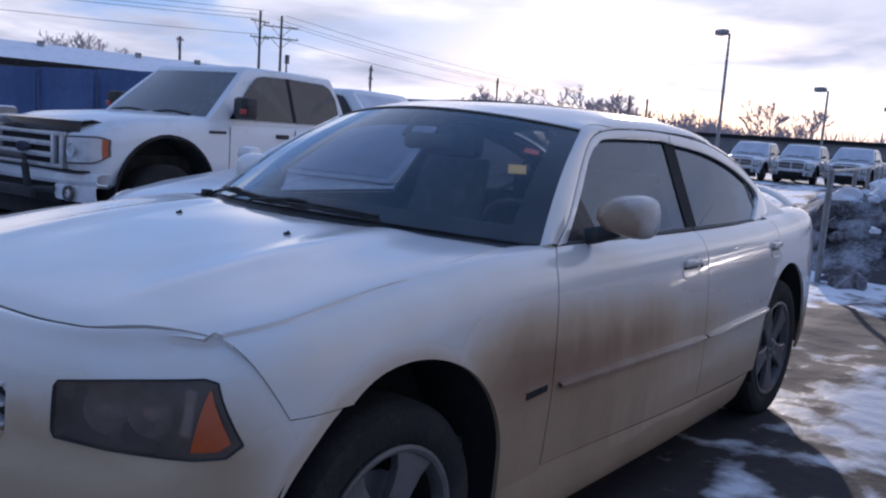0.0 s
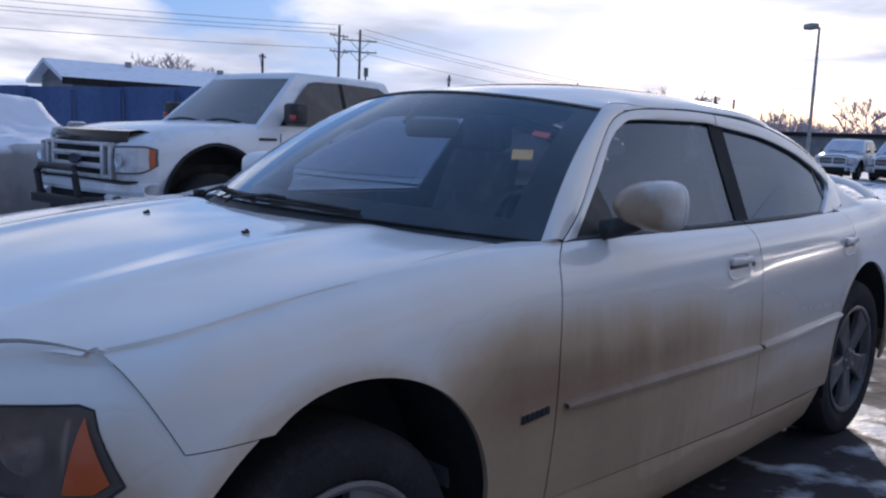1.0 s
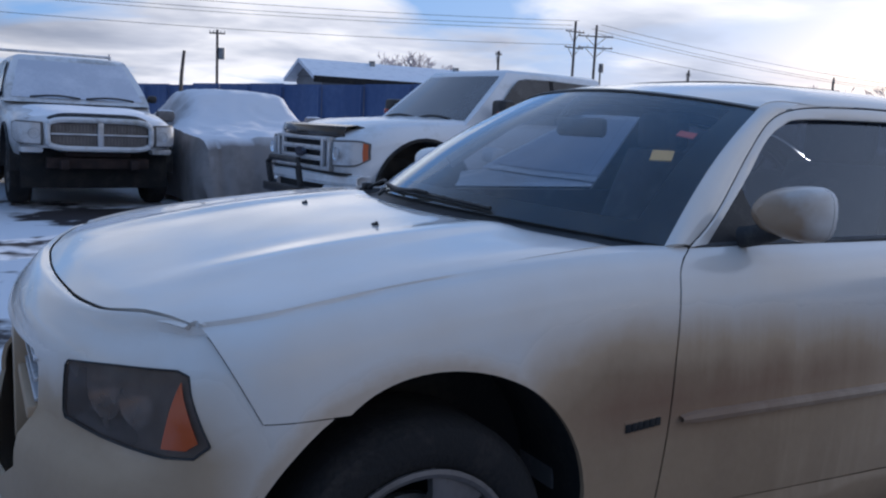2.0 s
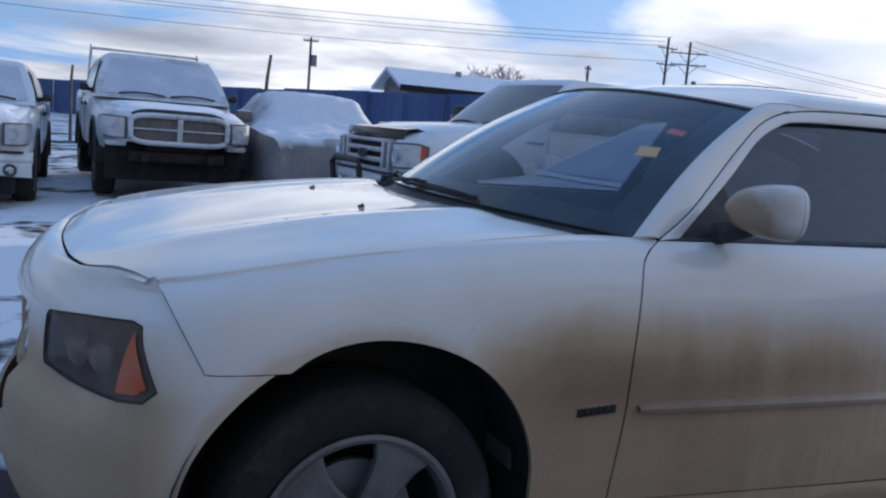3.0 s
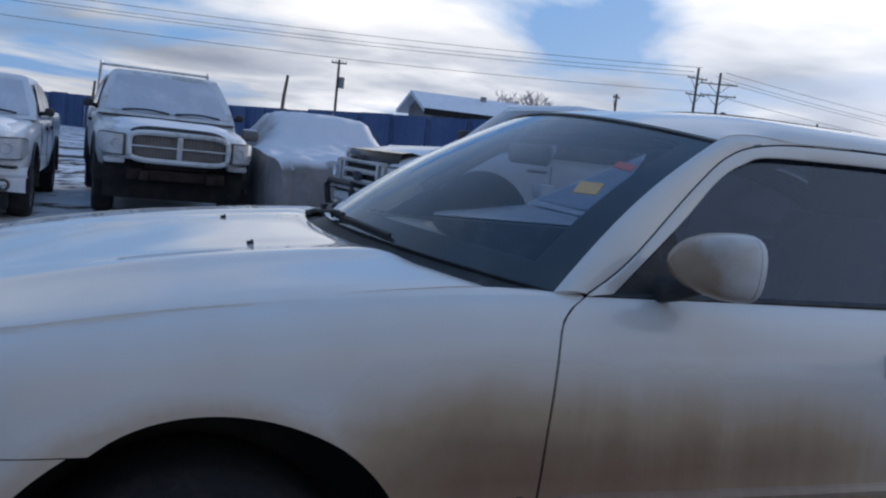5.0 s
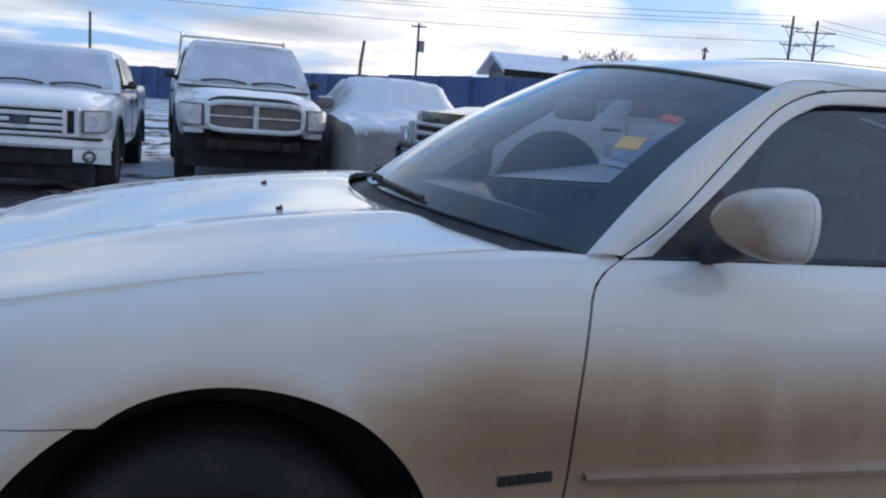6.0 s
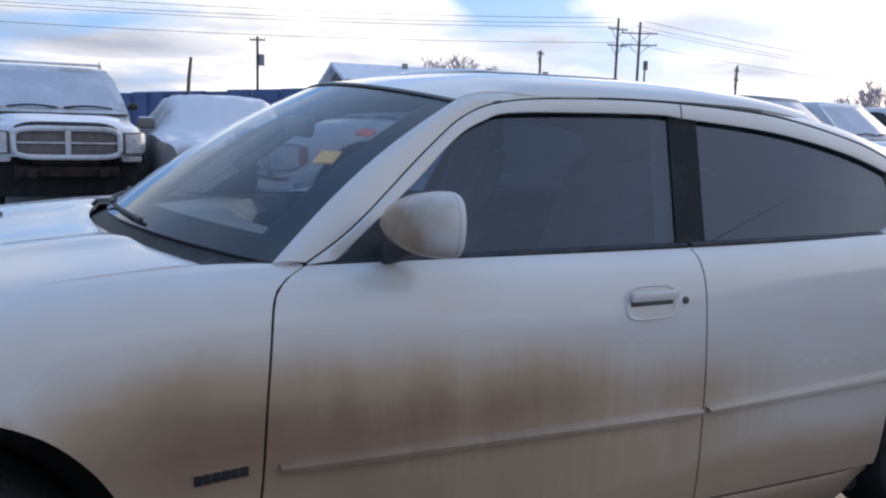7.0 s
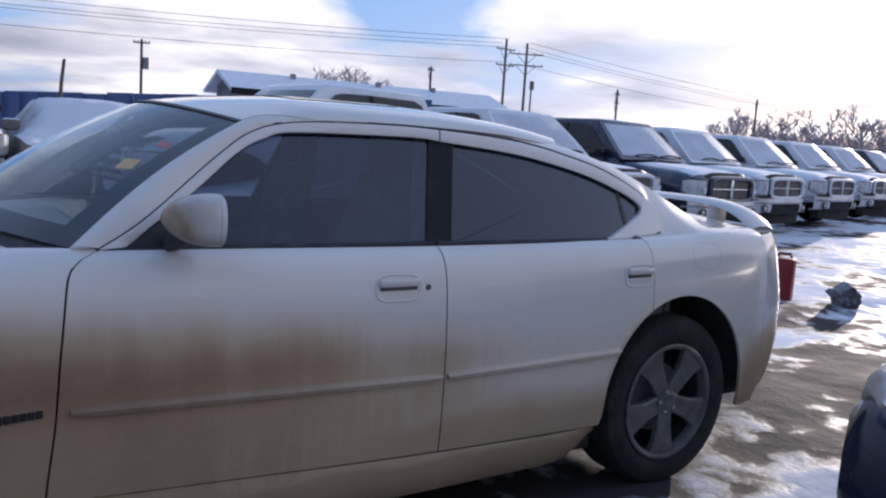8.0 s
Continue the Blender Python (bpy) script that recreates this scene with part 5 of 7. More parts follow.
    for i in range(41):
        u = i / 40
        row = []
        xs = 1.262 + (2.50 - 1.262) * u
        zs = rail_z(xs) + 0.0040 + 0.002 * (1 - u) ** 4
        zs = zs + u ** 3 * 0.025
        ys = house(xs, zs) - 0.004 + 0.032 * max(0.0, (u - 0.7) / 0.3) ** 2
        for j in range(33):
            w = j / 32
            c = 2 * w - 1
            k = 1 - abs(c) ** 2.6
            xm = xs + (-0.16 * (1 - u) ** 2 + 0.10 * u * u) * (1 - c * c)
            y = ys + (2 * HW - 2 * ys) * (0.5 + 0.5 * (math.sin(c * math.pi / 2 * 0.92) / math.sin(math.pi / 2 * 0.92)))
            row.append(Vector((xm, y, zs + (crown(xm) - zs) * k)))
        rows.append(row)
    gap = [ws(1.0, (p.y - rows[0][0].y) / (rows[0][-1].y - rows[0][0].y)) + Vector((0.002, 0, 0.004)) - p for p in rows[0]]
    for i, row in enumerate(rows):
        f = max(0.0, 1 - i / 10)
        f = f * f * (3 - 2 * f)
        for j in range(33):
            row[j] += gap[j] * f
    sheet(bm, rows, (0, 0, 1))
    edge_rows = []
    for i in range(15):
        p = rows[i][0]
        z = rail_z(p.x)
        q = Vector((p.x, house(p.x, z) - 0.0045, z + 0.004))
        edge_rows.append([p + Vector((0, 0.004, -0.001)), p + Vector((0, -0.0015, -0.004)), p.lerp(q, 0.5) + Vector((0, -0.004, 0.002)), q])
    roof = part("roof", bm, M_CAR, car, solid=0.02)
    bm = bmesh.new()
    sheet(bm, edge_rows, (0, -1, 0.5))
    both("roof_corner", bm, M_CAR, car, solid=0)
    bm = bmesh.new()
    rows = []
    for i in range(13):
        x = 1.52 + 0.42 * i / 12
        rows.append([(x, y, crown(x) - 0.0 + 0.0055 - 0.035 * abs((y - HW) / 0.56) ** 2.6) for y in (0.55 + 0.79 * j / 12 for j in range(13))])
    sheet(bm, rows, (0, 0, 1))
    part("sunroof", bm, M_GLOSSBLACK, roof, "closed dark glass sunroof", solid=0.006)
    bm = bmesh.new()
    rows = [[tuple(ws(0.99, w / 30) + Vector((dx, 0, dz))) for w in range(31)] for dx, dz in ((-0.008, 0.001), (0.000, 0.004))]
    sheet(bm, rows, (0, 0, 1))
    part("header_seal", bm, M_BLACK, car, solid=0.003)
    bm = bmesh.new()
    tube(bm, [(x, y + 0.036, z - 0.012) for x, y, z in rail_pts[20:]], 0.026, 8)
    both("roof_lining", bm, M_INTERIOR, car, solid=0)
    # drip moulding along the roof rail
    bm = bmesh.new()
    tube(bm, [(x, y - 0.001, z + 0.004) for x, y, z in rail_pts[2:]], 0.0035, 6)
    both("roof_seal", bm, M_BLACK, car, solid=0)

    upper = smooth_curve([(2.30, 1.392), (2.5, 1.372), (2.75, 1.312), (3.037, 1.198), (3.2, 1.122), (3.36, 1.056)])
    lower = smooth_curve([(2.27, 1.378), (2.57, 1.316), (2.724, 1.264), (2.88, 1.180), (2.945, 1.110), (2.955, 1.03), (3.1, 1.018), (3.2, 1.024), (3.36, 1.036)])
    bm = bmesh.new()
    rows = []
    for i in range(41):
        x = 2.30 + (3.36 - 2.30) * i / 40
        z0, z1 = lower(x), max(upper(x), lower(x) + 0.006)
        y0 = house(x, z0) - 0.004
        blend = min(1.0, max(0.0, (x - 2.94) / 0.24))
        blend = blend * blend * (3 - 2 * blend)
        row = []
        for k in range(13):
            v = k / 12
            z = z0 + (z1 - z0) * v
            y = house(x, z) + 0.03 * v * v - 0.004
            row.append((x, y + (plan_in(x) + 0.092 - y) * (1 - v) ** 2.2 * blend, z))
        rows.append(row)
    sheet(bm, rows, (0, -1, 0.4))
    both("rear_pillar", bm, M_CAR, car)
    bm = bmesh.new()
    rows = []
    for i in range(17):
        u = i / 16
        xs = 2.50 + (3.36 - 2.50) * u
        zs = upper(xs)
        ys = house(xs, zs) + 0.03
        row = []
        for j in range(21):
            c = j / 10 - 1
            k = 1 - c * c
            row.append((xs + 0.10 * k, ys + (2 * HW - 2 * ys) * j / 20, zs + (0.055 * (1 - u) + 0.02 * u) * k))
        rows.append(row)
    sheet(bm, rows, (0.5, 0, 0.8))
    part("rear_window", bm, M_TINT, car, "dark tinted rear window")

    # hood, with washer nozzles
    front_x = smooth_curve([(0.158, -0.424), (0.20, -0.447), (0.30, -0.500), (0.42, -0.556), (0.65, -0.598), (0.945, -0.612), (1.24, -0.598), (1.47, -0.556), (1.59, -0.500), (1.69, -0.447), (1.732, -0.424)])
    rear_x = lambda y: 0.407 + 0.185 * ((y - HW) / 0.827) ** 2

    def hood_z(x, y):
        e = belt(x) + 0.0012 + shoulder_rise(min(y, 2 * HW - y) - plan_in(x) - 0.10)
        c = min(abs(y - HW) / 0.76, 1.0)
        rise = 0.018 * (1 - c ** 3)
        ridge = 0.008 * math.exp(-((abs(y - HW) - 0.46) / 0.07) ** 2) * min(1.0, max(0.0, (x + 0.6) / 0.5))
        fall = 0.03 * max(0.0, (-0.3 - x) / 0.3) ** 2 * c
        return e + rise + ridge - fall * 0.3
    bm = bmesh.new()
    rows = []
    for j in range(49):
        w = j / 48
        row = []
        for i in range(41):
            u = i / 40
            # first guess on the straight sides, then along
            y_f, y_r = 0.1585 + (1.7315 - 0.1585) * w, 0.132 + (1.758 - 0.132) * w
            x = front_x(y_f) + (rear_x(y_r) - 0.004 - front_x(y_f)) * u
            edge = hood_side(x) - 0.0006
            y = edge + 2 * (HW - edge) * w
            z = hood_z(x, y)
            if u < 0.06:
                z -= 0.012 * (1 - u / 0.06) ** 2 * min(1.0, max(0.0, 12 * (min(w, 1 - w) - 0.09)))
            if u > 0.96:
                z -= 0.006 * ((u - 0.96) / 0.04) ** 2
            row.append((x, y, z))
        rows.append(row)
    bm = bmesh.new()
    sheet(bm, rows, (0, 0, 1))
    hood = part("hood", bm, M_CAR, car, "white hood with thin snow and salt film", solid=0.016)
    for y in (0.648, 1.205):
        x, z = 0.165, hood_z(0.165, y)
        bm = bmesh.new()
        box(bm, x - 0.008, x + 0.008, y - 0.009, y + 0.009, z - 0.002, z + 0.006, 0.0025)
        box(bm, x + 0.001, x + 0.007, y - 0.005, y + 0.005, z + 0.004, z + 0.010, 0.0015)
        part("washer_nozzle", bm, M_BLACK, hood, "black washer nozzle")
    # cowl below the screen, with wipers
    bm = bmesh.new()
    rows = []
    for j in range(41):
        w = j / 40
        a = ws(0.0, w)
        y = a.y
        f = Vector((rear_x(min(max(y, 0.148), 1.742)) - 0.006, y, belt(0.5) - 0.005 + 0.022 * (1 - (2 * w - 1) ** 2)))
        g = a + Vector((0.012, 0, -0.006))
        rows.append([f + Vector((0.0, 0, -0.02)), f.lerp(g, 0.3) + Vector((0, 0, -0.022)), f.lerp(g, 0.75) + Vector((0, 0, -0.014)), g])
    sheet(bm, rows, (0, 0, 1))
    part("cowl", bm, M_BLACK, car, "black plastic cowl", solid=0.01)
    for y0, y1, u1 in ((0.60, 1.22, 0.06), (1.10, 1.66, 0.10)):
        w0, w1 = (y0 - 0.118) / 1.654, (y1 - 0.118) / 1.654
        up = Vector((-0.006, 0, 0.007))
        blade = [ws(0.022 + (u1 - 0.05) * 0.5 * k / 10 + 0.008 * math.sin(k / 10 * 3.14), w0 + (w1 - w0) * k / 10) + up for k in range(11)]
        bm = bmesh.new()
        tube(bm, blade, 0.006, 6)
        wp = part("wiper", bm, M_BLACK, car, "black wiper blade")
        bm = bmesh.new()
        root = ws(0.0, w1 - 0.02) + Vector((-0.05, 0, -0.004))
        tube(bm, [root, root + Vector((0.012, -0.02, 0.016)), blade[6] + Vector((-0.008, 0, 0.008)), blade[5] + Vector((-0.003, 0, 0.005))], 0.006, 6)
        part("wiper_arm", bm, M_BLACK, wp)
    for wy, u in ((1.66, 0.02),):
        bm = bmesh.new()
        p = ws(0.0, (wy - 0.118) / 1.654) + Vector((-0.06, 0, 0.0))
        box(bm, p.x - 0.018, p.x + 0.018, p.y - 0.02, p.y + 0.02, p.z - 0.01, p.z + 0.018, 0.006)
        part("wiper_pivot", bm, M_BLACK, car)

    # front bumper cover with the lamp openings and grille
    def around(t):
        if t < 0:
            return Vector((-0.25 - t * NOSE, 0.0, 0)), Vector((0, 1, 0))
        x, y = -0.25 - NOSE * math.sin(t), HW - HW * math.cos(t)
        nrm = Vector((math.sin(t) / NOSE, math.cos(t) / HW, 0)).normalized()
        return Vector((x, y, 0)), nrm

    def t_of(x):
        return -(x + 0.25) / NOSE if x > -0.25 else math.asin(min((-0.25 - x) / NOSE, 1.0))
    nose = smooth_curve([(0.16, 0.11), (0.22, 0.06), (0.32, 0.018), (0.42, 0.0), (0.52, 0.0), (0.575, 0.010), (0.605, 0.034), (0.635, 0.050), (0.70, 0.052), (0.77, 0.058), (0.81, 0.074), (0.845, 0.10)])

    def fascia(t, z):
        p, nrm = around(t)
        b = min(max((t - 0.25) / 0.7, 0.0), 1.0)
        b = b * b * (3 - 2 * b)
        off = (1 - b) * section(z if z < 0.6 else 0.6 + (z - 0.6) * 0.412 / (belt(p.x) - 0.6)) + b * nose(z)
        q = p + nrm * off
        return Vector((q.x, q.y, z))
    top_z = lambda t: 0.842 + 0.046 * max(0.0, 1 - t / 1.1) + 0.007 * max(0.0, 1 - t / 0.6)
    half = math.pi / 2
    bm = bmesh.new()
    lowrows, toprows = [], []
    for j in range(31):
        z = 0.16 + (0.7255 - 0.16) * j / 30
        d = F_ARC[2] ** 2 - (z - F_ARC[1]) ** 2
        t0 = t_of(F_ARC[0] - math.sqrt(max(d, 0.0)))
        lowrows.append([fascia(t0 + (half - t0) * (i / 60), z) for i in range(61)])
    sheet(bm, lowrows, (-0.7, -0.7, 0))
    for j in range(9):
        row = []
        for i in range(61):
            z0 = 0.7255
            ts = t_of(-0.3386 - 0.081 * (j / 8))
            t = ts + (half - ts) * i / 60
            z = z0 + (top_z(t) - z0) * j / 8
            row.append(fascia(t, z))
        toprows.append(row)
    hood_front = []
    for i in range(61):
        ts = t_of(-0.424)
        t = ts + (half - ts) * i / 60
        y = 0.157 + (HW - 0.157) * (1 - math.cos((t - ts) / (half - ts) * half)) ** 0.85
        x = front_x(max(y, 0.158))
        hood_front.append(Vector((x - 0.0015 - 0.0035 * min(1.0, max(0.0, 12 * ((y - 0.158) / 1.574 - 0.08))), y, hood_z(x, y) - 0.002 - 0.012 * min(1.0, max(0.0, 12 * ((y - 0.158) / 1.574 - 0.09))))))
    last = toprows[-1]
    for k in range(1, 7):
        s = k / 6
        toprows.append([last[i].lerp(hood_front[i], s) + Vector((0, 0, 0.014 * min(1.0, i / 14) * math.sin(math.pi * s))) for i in range(61)])
    sheet(bm, toprows, (-0.5, -0.5, 0.5))
    clean(bm, 0.0006)
    lamp_cut = [(0.060, 0.682), (0.080, 0.655), (0.13, 0.646), (0.30, 0.642), (0.425, 0.646), (0.433, 0.660), (0.433, 0.758), (0.424, 0.770), (0.27, 0.794), (0.135, 0.812), (0.112, 0.806)]
    cut_convex(bm, lamp_cut, 0)
    grille_cut = [(0.56, 0.50), (0.66, 0.44), (0.96, 0.43), (0.96, 0.762), (0.60, 0.752), (0.56, 0.72)]
    cut_convex(bm, grille_cut, 0)
    other = mirrored(bm, HW)
    for f in (bm, other):
        bmesh.ops.recalc_face_normals(f, faces=f.faces)
    whole = bm
    tmp = bpy.data.meshes.new("tmp")
    other.to_mesh(tmp)
    other.free()
    whole.from_mesh(tmp)
    clean(whole, 0.0008)
    bmesh.ops.recalc_face_normals(whole, faces=whole.faces)
    c = sum((f.normal.x * f.calc_area() for f in whole.faces))
    if c > 0:
        bmesh.ops.reverse_faces(whole, faces=whole.faces)
    part("front_bumper", whole, M_CAR, car, "mud-stained white bumper cover", solid=0.012)

    def face_at(y, z, push=0.0):
        """A point of the near front corner at y and z, pushed back along its normal."""
        t = math.acos(min(1.0, max(-1.0, 1 - y / HW)))
        lo, hi = max(0.02, t - 0.5), min(half, t + 0.3)
        for _ in range(40):
            mid = (lo + hi) / 2
            if fascia(mid, z).y < y:
                lo = mid
            else:
                hi = mid
        q = fascia(lo, z)
        _, nrm = around(lo)
        return q + nrm * push
    for side in (0, 1):
        def emit_part(name, b, mat, parent, label="", **k):
            if side:
                o = mirrored(b, HW)
                b.free()
                b = o
            return part(name, b, mat, parent, label, **k)
        cy, cz = 0.26, 0.725
        bm = bmesh.new()
        dense = [lamp_cut[i] if k == 0 else (lamp_cut[i][0] + (lamp_cut[(i + 1) % 11][0] - lamp_cut[i][0]) * k / 4, lamp_cut[i][1] + (lamp_cut[(i + 1) % 11][1] - lamp_cut[i][1]) * k / 4) for i in range(11) for k in range(4)]
        rows = [[face_at(cy + (y - cy) * s, cz + (z - cz) * s, d) for y, z in dense] for s, d in ((1.0, 0.0), (0.99, 0.02), (0.95, 0.05), (0.7, 0.075), (0.35, 0.08), (0.02, 0.08))]
        sheet(bm, rows, (-0.7, -0.7, 0), closed=True)
        unit = emit_part("headlight", bm, M_LAMPHOUSE, car, "hazed headlight with twin round lamps")
        bm = bmesh.new()
        rows = [[face_at(cy + (y - cy) * s, cz + (z - cz) * s, d) for y, z in dense] for s, d in ((0.985, 0.003), (0.6, 0.0), (0.3, 0.0), (0.02, 0.0))]
        sheet(bm, rows, (-0.7, -0.7, 0), closed=True)
        lens = emit_part("lens", bm, M_LENS, unit)
        lens.visible_shadow = False
        bm = bmesh.new()
        rim_pts = [face_at(y, z, -0.001) for y, z in dense]
        tube(bm, rim_pts + [rim_pts[0]], 0.002, 6, caps=False)
        emit_part("gasket", bm, M_BLACK, unit)
        for ly, lz in ((0.325, 0.715), (0.225, 0.723)):
            bm = bmesh.new()
            lathe(bm, [(0.052, -0.02), (0.048, -0.012), (0.040, 0.012), (0.020, 0.030), (0.0001, 0.034)], 28)
            bmesh.ops.transform(bm, matrix=Matrix.Translation(face_at(ly, lz, 0.045)) @ Euler((0, 0, radians(-62))).to_matrix().to_4x4(), verts=bm.verts)
            emit_part("reflector", bm, M_REFLECTOR, unit, "round reflector bowl")
        # chrome strip added to stand for a reflection seen beside the amber
        bm = bmesh.new()
        sheet(bm, [[face_at(y, z, 0.012 + 0.02 * (y - 0.140) / 0.026) for y in (0.140, 0.148, 0.157, 0.166)] for z in (0.685, 0.71, 0.735, 0.76, 0.782)], (-0.7, -0.7, 0))
        emit_part("divider", bm, M_CHROME, unit, "chrome strip in place of the reflection beside the amber marker", solid=0.002)
        bm = bmesh.new()
        amber = [(0.076, 0.686), (0.093, 0.668), (0.137, 0.662), (0.128, 0.738), (0.120, 0.795)]
        a_c = (0.110, 0.71)
        adense = [(amber[i][0] + (amber[(i + 1) % 5][0] - amber[i][0]) * k / 4, amber[i][1] + (amber[(i + 1) % 5][1] - amber[i][1]) * k / 4) for i in range(5) for k in range(4)]
        rows = [[face_at(a_c[0] + (y - a_c[0]) * s, a_c[1] + (z - a_c[1]) * s, -0.0015) for y, z in adense] for s in (1.0, 0.5, 0.02)]
        sheet(bm, rows, (-0.7, -0.7, 0), closed=True)
        emit_part("turn_signal", bm, M_AMBER, unit, "amber side marker")
    bm = bmesh.new()
    box(bm, -0.66, -0.645, 0.55, 1.34, 0.42, 0.77, 0.003)
    grille = part("grille", bm, M_GAP, car, "dark crossbar grille")
    for i in range(7):
        z = 0.455 + i * 0.046
        part("grille_bar", boxed(-0.688, -0.660, 0.565, 1.325, z, z + 0.010, 0.002), M_DULLCHROME, grille)
    bm = bmesh.new()
    box(bm, -0.715, -0.665, 0.925, 0.965, 0.42, 0.775, 0.008)
    box(bm, -0.705, -0.665, 0.56, 1.33, 0.600, 0.632, 0.008)
    part("grille_cross", bm, M_CAR, grille)

    # tail: bumper cover, tail lamps, trunk lid and spoiler
    def tail(t, z, push=0.0):
        e = 2 / SQUARE
        x, y = 3.3 + TAIL * math.sin(t) ** e, HW - HW * max(math.cos(t), 0.0) ** e
        off = smooth_curve([(0.22, 0.085), (0.28, 0.05), (0.36, 0.022), (0.44, 0.010), (0.54, 0.0), (0.66, 0.0), (0.80, 0.02), (0.93, 0.045), (0.985, 0.06), (1.02, 0.085)])(z) + push
        nrm = Vector((-math.sin(t), math.cos(t) * 1.0, 0)).normalized()
        b = min(1.0, max(0.0, (x - 3.62) / 0.15))
        o = off * b + (section(0.6 + (min(z, belt(x)) - 0.6) * 0.412 / (belt(x) - 0.6) if z > 0.6 else z) + push) * (1 - b)
        return Vector((x, y, z)) + nrm * o
    ts = math.asin(((3.623 - 3.3) / TAIL) ** (SQUARE / 2))
    bm = bmesh.new()
    rows = []
    for j in range(21):
        z = 0.24 + (1.02 - 0.24) * j / 20
        rows.append([tail(ts + (math.pi / 2 - ts) * i / 30, z) for i in range(31)])
    sheet(bm, rows, (1, -0.5, 0))
    both("rear_bumper", bm, M_CAR, car)
    bm = bmesh.new()
    rows = [[tail(0.80 + 0.42 * i / 12, z, -0.006) for i in range(13)] for z in (0.79, 0.84, 0.90, 0.95, 0.97)]
    sheet(bm, rows, (1, -0.3, 0))
    both("tail_lamp", bm, M_RED, car, "red tail lamp", solid=0.02)
    bm = bmesh.new()
    rows = []
    for i in range(25):
        x = 3.30 + 0.79 * i / 24
        y0 = max(house(x, 1.03) + 0.008, 0.128 + plan_in(x))
        y0 = min(y0, HW - 0.05)
        row = []
        for j in range(25):
            c = j / 12 - 1
            z = belt(x) + 0.012 + (0.035 * (1 - abs(c) ** 2.2)) - (0.06 * max(0, (x - 3.98) / 0.12) ** 2)
            row.append((x, y0 + (2 * HW - 2 * y0) * j / 24, z))
        rows.append(row)
    sheet(bm, rows, (0, 0, 1))
    part("trunk_lid", bm, M_CAR, car, solid=0.015)
    bm = bmesh.new()
    rows = []
    for j in range(41):
        c = j / 20 - 1
        drop = abs(c) ** 5
        y = HW + c * 0.70
        zc = 1.145 - 0.115 * drop
        xc = 3.80 + 0.015 * abs(c) ** 2
        rows.append([(xc + dx, y, zc + dz) for dx, dz in ((-0.095, -0.012), (-0.08, 0.002), (-0.03, 0.013), (0.04, 0.012), (0.085, 0.0), (0.09, -0.012), (0.03, -0.018), (-0.04, -0.018))])
    sheet(bm, rows, (0, 0, 1), closed=True)
    wing = part("spoiler", bm, M_CAR, car, "white rear wing on two posts")
    for y in (0.55, 1.34):
        bm = boxed(3.76, 3.84, y - 0.035, y + 0.035, 1.03, 1.135, 0.012)
        part("spoiler_post", bm, M_CAR, wing)

    # door mirrors
    for side in (0, 1):
        def shell(u, v):
            a = 2 * math.pi * u
            cy, cz = math.cos(a), math.sin(a)
            ry, rz = 0.097, 0.070
            s = math.sin(v * math.pi / 2) ** 0.62
            y = -0.012 + ry * math.copysign(abs(cy) ** 0.74, cy) * s
            z = 1.111 + rz * math.copysign(abs(cz) ** 0.82, cz) * s + (0.013 if cz < 0 else -0.014) * cy * s * min(1.0, 2 * abs(cz))
            x = 0.924 + 0.125 * v ** 1.6 + 0.02 * (1 - cy) * 0.5
            return (x, y, z)
        bm = bmesh.new()
        rows = [[shell(i / 28, v / 9) for i in range(28)] for v in range(1, 10)]
        sheet(bm, rows, (-1, 0, 0), closed=True)
        capv = [v for v in list(bm.verts)[:28]]
        bm.faces.new(capv)
        bmesh.ops.recalc_face_normals(bm, faces=bm.faces)
        b = bm
        if side:
            b = mirrored(bm, HW)
            bm.free()
        mir = part("door_mirror", b, M_MIRROR, car, "white door mirror with mud on its shell", solid=0.004)
        bm = bmesh.new()
        rows = [[(1.055 + (0.0 if s == 1 else -0.004), -0.012 + (shell(i / 28, 1.0)[1] + 0.012) * s, 1.111 + (shell(i / 28, 1.0)[2] - 1.111) * s) for i in range(28)] for s in (1.0, 0.93, 0.5, 0.02)]
        sheet(bm, rows, (1, 0, 0), closed=True)
        b = bm
        if side:
            b = mirrored(bm, HW)
            bm.free()
        part("mirror_rim", b, M_BLACK, mir)
        bm = bmesh.new()
        tube(bm, [(0.975, 0.10, 1.035), (0.985, 0.06, 1.045), (0.99, 0.02, 1.06), (0.995, -0.02, 1.08)], 0.030, 10, 0.026)
        b = bm
        if side:
            b = mirrored(bm, HW)
            bm.free()
        part("mirror_arm", b, M_BLACK, mir)

    # wheels and what lies behind them
    for x, z, arc in ((0.02, 0.330, F_ARC), (3.005, 0.318, R_ARC)):
        for side in (0, 1):
            w = wheel(car, x, 0.045 if side == 0 else 2 * HW - 0.045, z, *((0.372, 0.250) if x > 1 else (0.345, 0.235)), turn=(20 if x > 1 else 8))
            if side:
                for o in car.children:
                    if o.name.split(".")[0] in ("tyre", "rim") and abs(o.location.y - (2 * HW - 0.045)) < 1e-5 and abs(o.location.x - x) < 1e-5:
                        o.matrix_basis = pose(x, 2 * HW - 0.045, z, 0, 0, 180)
            bm = bmesh.new()
            rows = []
            for k in range(29):
                a = math.pi * ((k / 28) * 1.16 - 0.08 if x < 1 else 0.045 + (k / 28) * 1.03)
                rr = arc[2] + 0.012
                rows.append([(arc[0] + rr * math.cos(a), yy, arc[1] + rr * math.sin(a)) for yy in (0.016, 0.12, 0.30)] + [(arc[0], 0.30, arc[1])])
            sheet(bm, rows)
            b = bm
            if side:
                b = mirrored(bm, HW)
